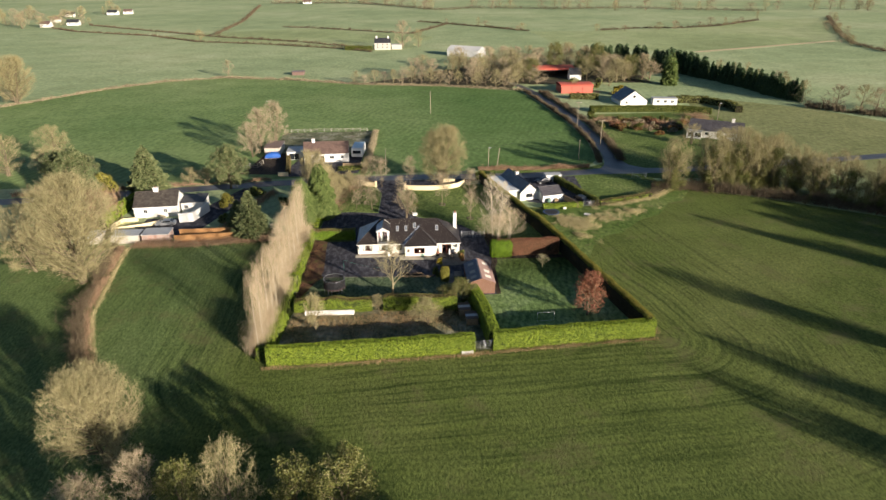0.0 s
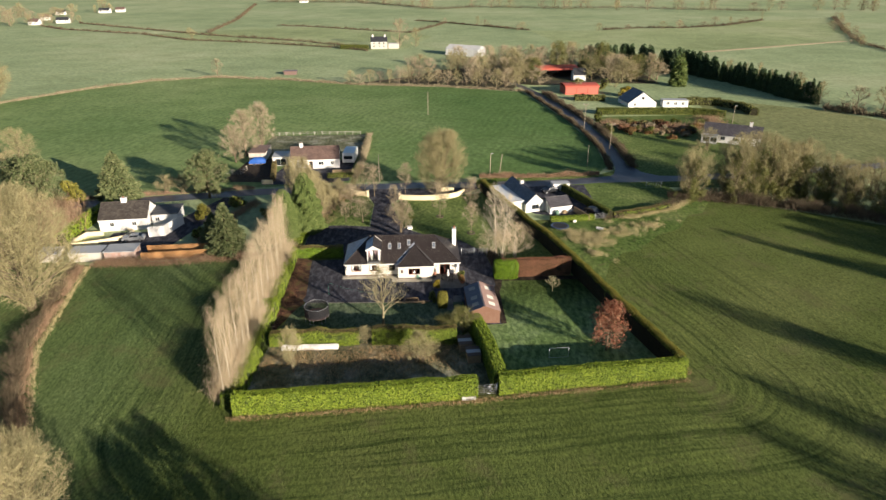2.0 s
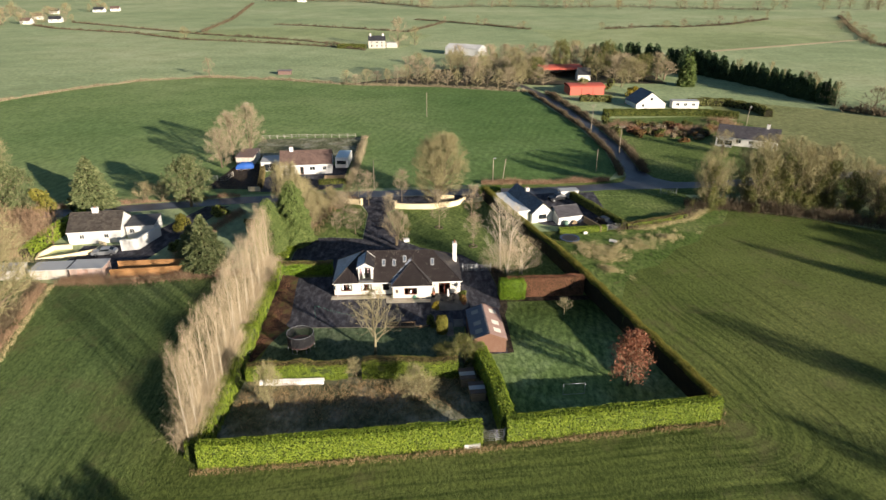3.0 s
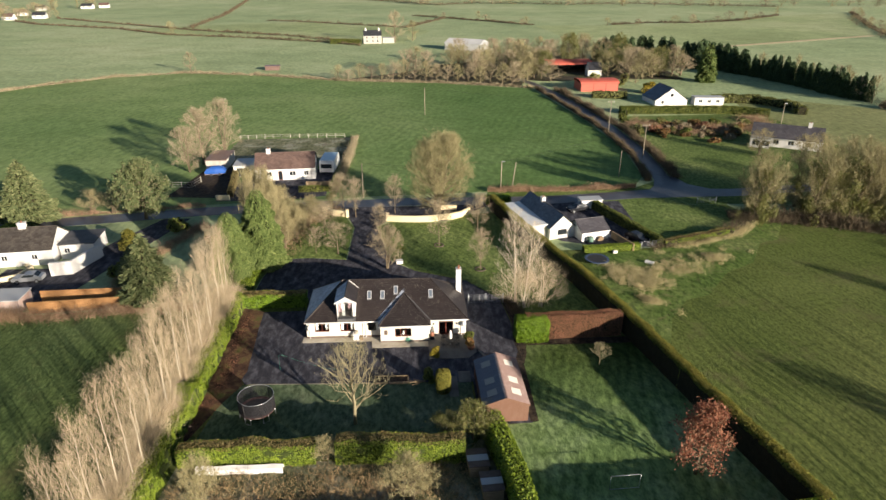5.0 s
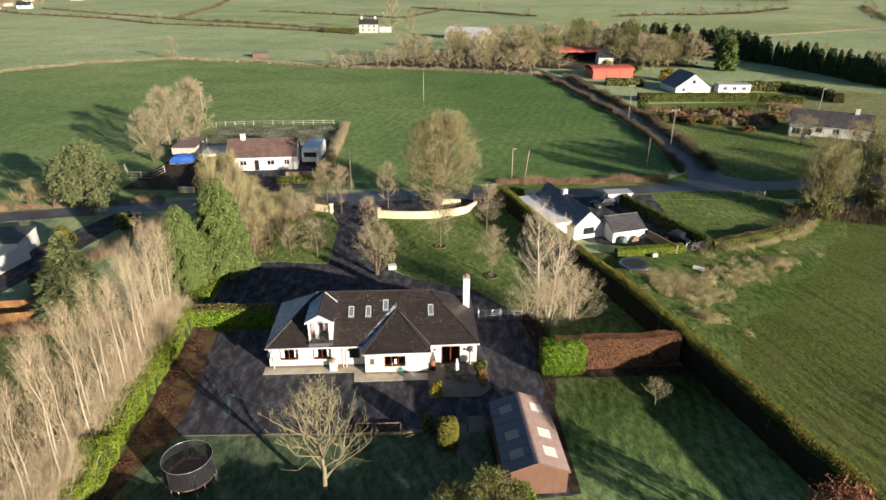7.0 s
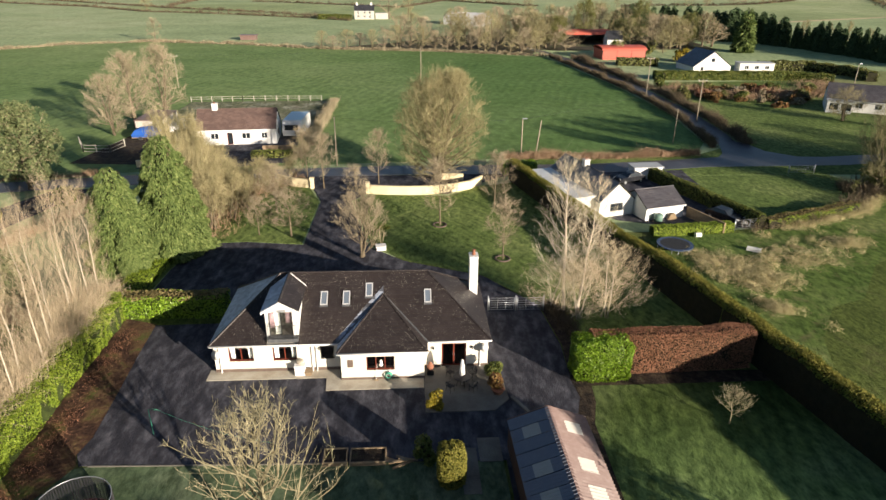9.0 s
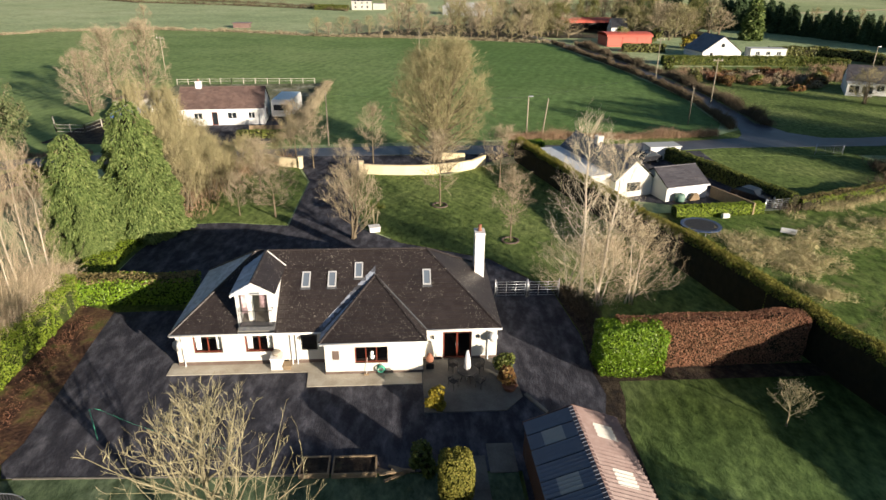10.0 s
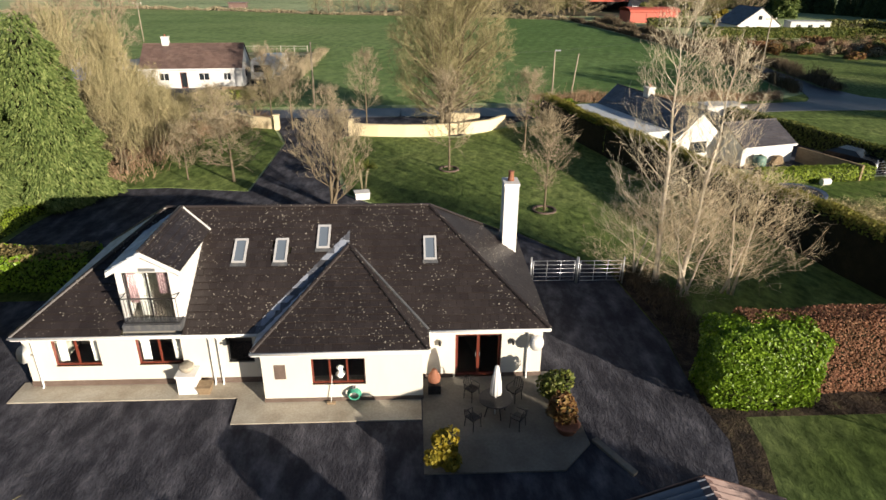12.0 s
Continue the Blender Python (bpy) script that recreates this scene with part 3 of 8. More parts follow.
def clump(seed, rx, ry, h, size, n, z0=0.0, lumps=16, long=1.5, loose=0.2):
    """Leaves over a heap of many uneven lumps of all sizes, and its dark heart."""
    rs = np.random.RandomState(seed)
    heart, cs, ns = Shape(), [], []
    for k in range(lumps):
        a, q = rs.rand() * math.tau, rs.rand() ** 0.5
        f = (k + rs.rand()) / lumps
        wide = math.sin(math.pi * (0.12 + 0.76 * f)) ** 0.7
        sz = 0.26 + 0.2 * rs.rand()
        c = np.array([math.cos(a) * q * rx * wide * 0.72, math.sin(a) * q * ry * wide * 0.72, z0 + h * (0.14 + 0.72 * f)])
        rad = np.array([rx * sz, ry * sz, h * sz * 0.62])
        m = int(n / lumps * (0.6 + 0.8 * rs.rand()))
        d = rs.normal(0, 1, (m, 3))
        d /= np.linalg.norm(d, axis=1, keepdims=True)
        p = c + d * rad * (0.8 + loose + 2 * loose * (rs.rand(m, 1) - 0.5))
        ok = p[:, 2] > z0 + 0.02
        cs.append(p[ok])
        ns.append(d[ok])
        lo = max(c[2] - rad[2] * 0.8, z0)
        heart.lathe(c[0], c[1], [(rad[0] * 0.35, lo), (rad[0] * 0.72, max(c[2] - rad[2] * 0.35, lo + 0.01)), (rad[0] * 0.74, c[2] + rad[2] * 0.1), (rad[0] * 0.5, c[2] + rad[2] * 0.5), (0.05, c[2] + rad[2] * 0.75)], 7)
    return heart, leaf_shape(np.concatenate(cs), np.concatenate(ns), size, seed + 5, long)


def conifer(seed, h, r, n, size, base=0.3, point=0.85, layers=0.0, droop=0.3):
    """A cone of drooping sprays round a dark heart, and its trunk."""
    rs = np.random.RandomState(seed)
    trunk = Shape().tube([(0, 0, 0), (0, 0, h * 0.5), (0, 0, h * 0.97)], [h * 0.022, h * 0.014, 0.02], 7)
    f = 1 - np.sqrt(rs.rand(n))                     # more sprays low down
    az = rs.rand(n) * math.tau
    lump = 0.12 * np.sin(az * 5 + f * 17) + 0.10 * np.sin(az * 9 - f * 31) + layers * np.sin(f * h * 3.4 + az)
    rad = r * (1 - f ** 1.25) ** point * (0.93 + lump + 0.16 * (rs.rand(n) - 0.5))
    z = base + f * (h - base)
    c = np.stack([rad * np.cos(az), rad * np.sin(az), z + 0.2 * rs.normal(0, 1, n) * size], 1)
    nn = np.stack([np.cos(az), np.sin(az), np.full(n, 0.45)], 1)
    heart = Shape().lathe(0, 0, [(r * 0.55, base), (r * 0.74, base + 0.08 * h), (r * 0.62, base + 0.3 * h), (r * 0.42, base + 0.55 * h), (r * 0.18, base + 0.8 * h), (0.03, h * 0.95)], 10)
    # sprays hang: long axis outwards and down
    a = np.stack([np.cos(az), np.sin(az), -droop + 0.3 * rs.normal(0, 1, n)], 1) + rs.normal(0, 0.35, (n, 3))
    a /= np.linalg.norm(a, axis=1, keepdims=True)
    b = np.cross(a, nn + rs.normal(0, 0.4, (n, 3)))
    b /= np.linalg.norm(b, axis=1, keepdims=True)
    s = size * (0.6 + 0.8 * rs.rand(n, 1))
    lift = np.cross(a, b) * s * 0.1
    v = np.stack([c - a * s * 0.7, c + b * s * 0.32 + lift, c + a * s * 0.9, c - b * s * 0.32 + lift], 1).reshape(-1, 3)
    sh = Shape()
    sh.v, sh.f = [tuple(p) for p in v.tolist()], [(4 * i, 4 * i + 1, 4 * i + 2, 4 * i + 3) for i in range(n)]
    return trunk, sh, heart


def along(path, step):
    """Points and unit side vectors each step metres along a line of points."""
    out = []
    for (x0, y0), (x1, y1) in zip(path, path[1:]):
        d = math.hypot(x1 - x0, y1 - y0)
        k = max(int(d / step), 1)
        out += [(x0 + (x1 - x0) * i / k, y0 + (y1 - y0) * i / k, (y1 - y0) / d, -(x1 - x0) / d) for i in range(k + 1)]
    return out


def hedge(name, path, h, w, leaf, label, size=0.16, dens=75, seed=1, rough=0.12, category="hedge", heart_mat=None, top=None, bare=0, **tags):
    """A clipped hedge along a line: an uneven dark body and leaves all over it. top: another leaf for its upper side.
    bare: the side (its sign) built without this share of leaves, so that the dark body paints its shade.
    """
    ob = thing(name, label=label, category=category, **tags)
    rs = np.random.RandomState(seed)
    body, pts = Shape(), along(path, 0.8)
    prof = [(-0.5, 0.0), (-0.54, 0.35), (-0.5, 0.8), (-0.36, 0.96), (0.0, 1.0), (0.36, 0.96), (0.5, 0.8), (0.54, 0.35), (0.5, 0.0)]
    rings = []
    for x, y, sx, sy in pts:
        for u, q in prof:
            k = 0.86 + rough * noise.noise(Vector((x * 0.6, y * 0.6, q * 3 + u * 2)))
            rings.append((x + sx * u * w * k, y + sy * u * w * k, q * h * (0.95 + 0.7 * rough * noise.noise(Vector((x * 0.35, y * 0.35, 7.0))))))
    m = len(prof)
    body.add(rings, [(i * m + j, i * m + j + 1, (i + 1) * m + j + 1, (i + 1) * m + j) for i in range(len(pts) - 1) for j in range(m - 1)]
             + [tuple(range(m - 1, -1, -1)), tuple((len(pts) - 1) * m + j for j in range(m))])
    part("heart", body, heart_mat or CORE_SHADE, ob)
    per, cs, ns, up_c, up_n = 2 * h + w, [], [], [], []
    for (x0, y0), (x1, y1) in zip(path, path[1:]):
        d = math.hypot(x1 - x0, y1 - y0)
        sx, sy = (y1 - y0) / d, -(x1 - x0) / d
        n = int(d * per * dens)
        t, q = rs.rand(n) * 1.01, rs.rand(n) * per
        end = rs.rand(n) < 0.6 * w * h / (d * per)
        side = np.where(q < h, -1, np.where(q > h + w, 1, 0))
        z = np.where(q < h, q, np.where(q > h + w, q - h - w, h))
        u = np.where(side == 0, (q - h) - w / 2, side * w / 2)
        lumpy = np.array([noise.noise(Vector((x0 + (x1 - x0) * tt, y0 + (y1 - y0) * tt, zz * 0.8))) for tt, zz in zip(t, z)])
        ridge = np.array([noise.noise(Vector(((x0 + (x1 - x0) * tt) * 0.35, (y0 + (y1 - y0) * tt) * 0.35, 7.0))) for tt in t])
        k = 1 + rough * 0.9 * lumpy + 0.06 * rs.normal(0, 1, n) * 0.5
        corner = 1 - 0.25 * np.clip((z / h - 0.75) / 0.25, 0, 1) ** 2 * (side != 0)
        zz = z * (1 + 0.7 * rough * ridge) + (side == 0) * (-0.16 * h * (np.abs(u) / (w / 2)) ** 4 * 0.6 + 0.05 * rs.normal(0, 1, n))
        u = u * k * corner
        t = np.where(end, np.round(t), t)
        u = np.where(end, (rs.rand(n) - 0.5) * w, u)
        zz = np.where(end, rs.rand(n) * h * 0.95, zz)
        p = np.stack([x0 + (x1 - x0) * t + sx * u, y0 + (y1 - y0) * t + sy * u, np.maximum(zz, 0.03)], 1)
        nn = np.stack([sx * side, sy * side, (side == 0) * 1.0 + 0.35], 1)
        sel = (side == 0) & (not end.all()) & ~end if top else np.zeros(n, bool)
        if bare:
            stripped = (side == math.copysign(1, bare)) & ~end & (rs.rand(n) < np.where(z < 0.84 * h, 1.0, abs(bare) * 0.6))
            p, nn, sel = p[~stripped], nn[~stripped], sel[~stripped]
        cs.append(p[~sel]), ns.append(nn[~sel]), up_c.append(p[sel]), up_n.append(nn[sel])
    part("foliage", leaf_shape(np.concatenate(cs), np.concatenate(ns), size, seed + 3), leaf, ob)
    if top and bare:                                    # a thick brush of young tips on top
        up_c, up_n = up_c * 3, up_n * 3
        up_c = [c + rs.normal(0, 0.09, c.shape) for c in up_c]
    if top:
        part("top_growth", leaf_shape(np.concatenate(up_c), np.concatenate(up_n), size, seed + 4), top, ob)
    return ob


def scrub(name, path, h, w, n, material, label, seed=1, width=0.02, lean=0.35, category="hedgerow", kind="stuff", clumpy=1.0):
    """A ragged strip of stalks and twigs along a line."""
    rs = np.random.RandomState(seed)
    seg = [math.hypot(b[0] - a[0], b[1] - a[1]) for a, b in zip(path, path[1:])]
    pick = rs.choice(len(seg), n, p=np.array(seg) / sum(seg))
    t = rs.rand(n)
    A, B = np.array(path, float)[pick], np.array(path, float)[pick + 1]
    d = (B - A) / np.linalg.norm(B - A, axis=1, keepdims=True)
    p = A + (B - A) * t[:, None] + np.stack([d[:, 1], -d[:, 0]], 1) * (rs.normal(0, 0.27, n) * w)[:, None]
    tall = np.array([0.55 + clumpy * 0.75 * max(noise.noise(Vector((x * 0.22, y * 0.22, seed))) + 0.25, -0.4) for x, y in p])
    hh = h * np.clip(tall, 0.15, 1.3) * (0.5 + 0.6 * rs.rand(n))
    lo = np.concatenate([p, (rs.rand(n) * 0.35 * hh)[:, None]], 1)
    hi = np.concatenate([p + rs.normal(0, lean, (n, 2)) * hh[:, None], hh[:, None]], 1)
    sh = Shape()
    v, f = strands(lo, hi, width * (0.7 + 0.6 * rs.rand(n)), seed + 9, True)
    sh.add(v.tolist(), f)
    mid = lo + (hi - lo) * (0.4 + 0.5 * rs.rand(n, 1))
    v, f = strands(mid, mid + rs.normal(0, 0.3, (n, 3)) * hh[:, None] + np.array([0, 0, 0.15]) * hh[:, None], width * 0.6, seed + 10, True)
    sh.add(v.tolist(), f)
    return solid(name, sh, material, label=label, category=category, kind=kind)


# ======== ground ========
def sheet(name, outline, z, material, label, category="ground", kind="structure"):
    return solid(name, Shape().slab(outline, -0.25, z), material, label=label, category=category, kind=kind)


def ribbon(name, path, width, z, material, label, category="road"):
    pts = along(path, 2.0)
    s, k = Shape(), len(pts)
    v = [(x + sx * u * width / 2, y + sy * u * width / 2, zz) for x, y, sx, sy in pts for u, zz in ((-1, -0.2), (-1, z), (1, z), (1, -0.2))]
    s.add(v, [(4 * i + j, 4 * i + j + 1, 4 * i + j + 5, 4 * i + j + 4) for i in range(k - 1) for j in range(3)])
    return solid(name, s, material, label=label, category=category, kind="structure")


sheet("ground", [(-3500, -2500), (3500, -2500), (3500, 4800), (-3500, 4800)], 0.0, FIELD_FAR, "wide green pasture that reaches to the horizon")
sheet("ground_front_field", [(-47, 7), (-41, -22), (-27, -54), (-24, -400), (420, -400), (300, -60), (190, -30), (122, 15), (97, 31), (81, 39), (73, 30), (55, 26.5), (30, 26), (-20, 9.6)], 0.02, FIELD, "mown olive green pasture round the hedged plot", "field")
sheet("ground_left_field", [(-50, 7.6), (-200, 30), (-420, 20), (-420, -400), (-24, -400), (-27, -54), (-41, -22), (-47, 7)], 0.02, FIELD, "green pasture beside a brown field boundary", "field")
sheet("ground_drilled_field", [(-158, 153), (-134, 190), (-113, 212), (-85, 223), (-48, 214), (-13, 199), (25, 193), (61, 179), (63.5, 162), (68, 125), (69.5, 90), (66.5, 66), (62, 58.5), (30, 57), (5, 55), (-27, 51.5), (-60, 47), (-150, 46), (-230, 100)], 0.02, CROP, "green drilled field with faint rows behind the road", "field")
sheet("ground_pale_field", [(132, 168), (152, 150), (173, 135), (187, 110), (260, 40), (200, 10), (135, 40), (128, 70), (126, 140)], 0.02, FIELD_PALE, "pale grazed pasture sloping away behind the gardens", "field")
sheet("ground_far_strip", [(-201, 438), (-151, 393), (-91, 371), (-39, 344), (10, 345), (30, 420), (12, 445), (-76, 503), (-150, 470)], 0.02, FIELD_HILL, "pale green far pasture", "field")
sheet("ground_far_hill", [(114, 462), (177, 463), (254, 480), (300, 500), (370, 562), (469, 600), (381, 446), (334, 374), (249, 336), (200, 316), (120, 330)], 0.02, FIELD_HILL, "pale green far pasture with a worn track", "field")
sheet("rough_ground", [(41.5, 24), (47, 25), (54.5, 25.5), (63, 29), (72, 31.5), (80, 39), (83, 37), (78, 29), (74, 27.5), (69, 20), (63, 16.5), (57, 9.5), (53, 8), (49, 3), (46.5, -3), (44.5, 2)], 0.035, ROUGH, "rough tussocky ground with dead grass", "rough ground")
sheet("field_paddock", [(46, 47.5), (77, 47), (79, 40), (72, 31), (55.5, 27.5)], 0.03, LAWN, "small green paddock beside the road", "field")
sheet("road_verge", [(28, 47.7), (46, 47.6), (77, 47.2), (92, 46.4), (128, 40), (128, 66.5), (74, 66.5), (62, 58.2), (30, 57)], 0.025, LAWN, "green verge along the road", "verge")
sheet("garden_ground", [(74, 66), (110, 66), (128, 80), (128, 122), (118, 130), (80, 128), (76, 110)], 0.03, LAWN, "lawn of a shrub garden", "lawn")
sheet("wood_floor", [(-18, 201), (25, 195.5), (58, 184), (62, 200), (70, 196), (104, 200), (130, 198), (134, 256), (108, 256), (70, 272), (30, 246), (10, 222)], 0.03, WOOD_SHADE, "dark floor that paints shade below a farm wood", "wood floor")
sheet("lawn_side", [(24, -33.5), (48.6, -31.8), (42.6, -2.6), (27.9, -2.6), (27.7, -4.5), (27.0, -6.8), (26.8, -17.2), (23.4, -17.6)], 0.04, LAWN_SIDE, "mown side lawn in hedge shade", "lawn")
sheet("paddock_ground", [(-10.2, -37), (22.6, -34.5), (22, -17.5), (18.5, -22), (-9, -22)], 0.035, PADDOCK, "rank yellowed grass in the back plot", "rough ground")
sheet("lawn_yard", [(-8.8, -21.8), (19, -21.8), (20.4, -18), (20.4, -10), (-4.9, -9.3), (-7, -9.6)], 0.04, LAWN_FROST, "frosty strip of lawn below the yard", "lawn")
sheet("planting_bed", [(-9.7, -20), (-7.2, -12.5), (-5.7, -9.2), (-6.2, -8.2), (-5.8, -6.6), (-6.1, -2.2), (-6.5, 3), (-6.75, 7.6), (-9.7, 8.6)], 0.05, EARTH, "brown bare planting bed along the hedge", "bed")
sheet("driveway", [(-6.15, -8.2), (-5.6, -9.2), (20.6, -9.9), (20.6, -17.4), (26.2, -17.4), (26.8, -4.4), (26.6, -1.6), (26.9, 3), (26.3, 9.5), (22, 15.6), (14.2, 19.4), (10.3, 23.2), (7.3, 38), (9.5, 41.5), (20, 40.5), (24.5, 44.5), (30, 49), (0, 48.6), (3.4, 38), (3.2, 24.0), (0.5, 24.4), (-3, 25.0), (-6, 24.8), (-8.4, 22.6), (-9.2, 18), (-9.4, 11), (-1, 10.4), (-1, 7.5), (-6.8, 7.4), (-6.55, 3), (-6.15, -2.2), (-5.85, -6.6)], 0.06, TARMAC, "worn dark tarmac yard and drive", "driveway")
sheet("lawn_front", [(14.3, 19.6), (22.1, 15.8), (26.4, 9.7), (28.4, 8.5), (28.6, -0.8), (42, -0.8), (40, 12), (33.6, 46), (24.9, 43.6), (20, 39.6), (9.8, 40.4), (7.6, 37.8), (10.6, 23.4)], 0.04, LAWN, "sunlit front lawn", "lawn")
sheet("lawn_drive", [(-13, 14), (-9.5, 14), (-9.3, 18), (-8.5, 22.8), (-6, 25.0), (-3, 25.2), (0.5, 24.6), (3.0, 24.2), (3.2, 38), (0, 47), (-9.6, 45), (-13, 40)], 0.04, LAWN, "green lawn beside the drive", "lawn")
# soil and the birches' shade in one dark colour
sheet("bed_birch", [(26.6, -1.5), (28.7, -0.9), (28.5, 8.6), (26.4, 9.6), (27.0, 3)], 0.05, SOIL_DARK, "bare soil darkened for shade below the birches", "bed")
sheet("bed_side", [(26.5, -2.2), (27.6, -2.6), (42, -2.6), (42, -1.2), (26.5, -1.0)], 0.055, SOIL_DARK, "narrow strip of bare soil below the hedge", "bed")
sheet("bed_strip", [(26.55, -1.6), (27.95, -2.55), (27.75, -4.5), (27.05, -6.8), (26.85, -17.2), (26.0, -17.2), (25.9, -6.6), (26.75, -3.9)], 0.065, SOIL_DARK, "narrow strip of bare soil beside the shed", "bed")
ribbon("road_main", [(-190, 20), (-110, 33), (-53, 42.8), (-27, 47.6), (-2, 50.4), (14, 51.4), (42, 51.2), (56, 53), (68, 55), (82, 54), (105, 57), (160, 66)], 4.5, 0.05, ROAD, "damp grey country road")
ribbon("road_side", [(67, 55), (70, 63), (71.5, 72), (73, 90), (72.5, 125), (69, 160), (65.5, 182), (60, 205)], 3.6, 0.055, ROAD, "narrow grey lane")
sheet("road_junction", [(60, 51.4), (64.5, 56.2), (67.8, 60.5), (69.4, 66), (73.4, 66), (74.4, 60), (78, 56.6), (84, 56.2), (84, 51.8), (72, 51.6)], 0.058, ROAD, "flared tarmac road junction", "road")
ribbon("far_track", [(200, 314), (249, 336), (334, 374)], 5, 0.05, TRACK, "pale worn farm track", "track")
sheet("yard_far", [(-26, 53.5), (-22, 75), (-4, 75), (-4, 56), (-12, 53.5)], 0.04, TARMAC, "dark tarmac yard of a bungalow", "driveway")
sheet("yard_west", [(-50, 12), (-37, 12), (-28, 44), (-33, 44), (-42, 23), (-50, 23)], 0.04, TARMAC, "grey tarmac yard of a cottage", "driveway")
sheet("yard_east", [(35, 49), (56, 50), (55, 27), (48, 27), (40, 30), (34, 38)], 0.04, TARMAC, "dark yard of a cottage", "driveway")
sheet("apron", [(-0.3, 0.5), (-0.3, -0.8), (8.5, -0.8), (8.6, -2.35), (15.68, -2.35), (15.68, 0.5)], 0.10, CONCRETE, "pale concrete apron round the house", "path")
sheet("patio", [(15.72, 0.5), (15.72, -5.15), (20.5, -5.15), (21.65, -3.9), (21.4, 0.5)], 0.12, PATIO, "stained concrete patio slab", "patio")

# ======== hedges of the plot ========
HG = dict(heart_mat=CORE_SHADE_GREEN, group="boundary hedges")
hedge("front_hedge", [(-10.3, -37.2), (5, -36.3), (20.3, -35.1)], 2.95, 1.5, HEDGE_LEAF, "bright green clipped boundary hedge, sunlit side", 0.115, 140, 11, **HG)
hedge("front_hedge", [(23.2, -34.6), (36, -33.2), (49, -31.9)], 2.9, 1.5, HEDGE_LEAF, "bright green clipped boundary hedge beside a field gate", 0.115, 140, 12, **HG)
# west face left nearly leafless: the dark core stands for its shade
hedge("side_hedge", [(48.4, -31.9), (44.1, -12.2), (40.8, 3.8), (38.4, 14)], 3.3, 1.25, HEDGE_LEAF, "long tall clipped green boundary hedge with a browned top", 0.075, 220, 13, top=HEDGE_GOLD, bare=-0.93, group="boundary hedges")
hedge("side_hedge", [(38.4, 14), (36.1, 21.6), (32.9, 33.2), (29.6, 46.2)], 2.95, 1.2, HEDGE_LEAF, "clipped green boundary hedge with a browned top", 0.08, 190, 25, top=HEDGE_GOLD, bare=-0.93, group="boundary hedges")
hedge("west_hedge", [(-10.8, -36.5), (-10.8, -12), (-10.9, 9)], 2.3, 2.3, HEDGE_LEAF, "bright green shaggy hedge along the poplar row", 0.075, 270, 14, rough=0.42, **HG)
hedge("west_hedge", [(-10.9, 10.5), (-11.0, 16), (-10.6, 22)], 0.9, 2.4, HEDGE_LEAF, "low unclipped yellow-green growth below the cypresses", 0.08, 170, 24, rough=0.3, **HG)
hedge("divider_hedge", [(23.6, -34.2), (22.9, -26), (21.6, -18.6)], 2.8, 1.9, HEDGE_LEAF, "broad clipped green hedge between plot and lawn", 0.12, 120, 15, **HG)
hedge("middle_hedge", [(-8.8, -21.6), (-2, -21.7), (4.2, -21.7)], 2.3, 1.6, HEDGE_LEAF, "green and brown hedge below the lawn", 0.09, 170, 16, rough=0.3, top=HEDGE_TOP, **HG)
hedge("middle_hedge", [(6.2, -21.7), (12, -21.9), (18.6, -22.1)], 2.6, 1.7, HEDGE_LEAF, "green hedge with a brown twiggy top", 0.09, 170, 17, rough=0.3, top=HEDGE_TOP, **HG)


def block_bush(seed, a, b, h, n, size, square=4.0):
    """Leaves over a rounded, lumpy block, and its heart."""
    rs = np.random.RandomState(seed)
    d = rs.normal(0, 1, (n, 3))
    d /= np.linalg.norm(d, axis=1, keepdims=True)
    k = (np.abs(d) ** square).sum(1, keepdims=True) ** (-1 / square)
    lump = np.array([[1 + 0.09 * noise.noise(Vector(q * 3.0)) + 0.05 * noise.noise(Vector(q * 8.0))] for q in d])
    p = d * k * lump * (0.94 + 0.1 * rs.rand(n, 1)) * np.array([a, b, h / 2]) + np.array([0, 0, h / 2])
    heart = Shape().lathe(0, 0, [(0.72, 0.02), (0.86, h * 0.12), (0.88, h * 0.5), (0.84, h * 0.82), (0.6, h * 0.9)], 14)
    heart.v = [(x * a, y * b, z) for x, y, z in heart.v]
    return heart, leaf_shape(p[p[:, 2] > 0.03], d[p[:, 2] > 0.03], size, seed + 1)


hb, lf = block_bush(18, 2.05, 1.1, 3.2, 26000, 0.085, 9.0)
laurel = thing("laurel_bush", 28.85, -1.2, 0, 0, label="rounded glossy bright green laurel bush", category="shrub", group="garden hedges")
part("heart", hb, CORE_SHADE_GREEN, laurel), part("foliage", lf, LAUREL, laurel)
hedge("beech_hedge", [(28.2, -0.5), (34, -0.5), (40.6, -0.2)], 3.3, 1.5, BEECH, "russet clipped beech hedge with dead leaves", 0.062, 430, 19, rough=0.15, group="garden hedges")
hedge("yard_hedge", [(-10.2, 9.5), (-1.2, 9.3)], 2.1, 1.7, LAUREL, "low bright green hedge beside the house", 0.13, 110, 20, rough=0.15, group="garden hedges", top=HEDGE_TOP, heart_mat=CORE_SHADE_GREEN)

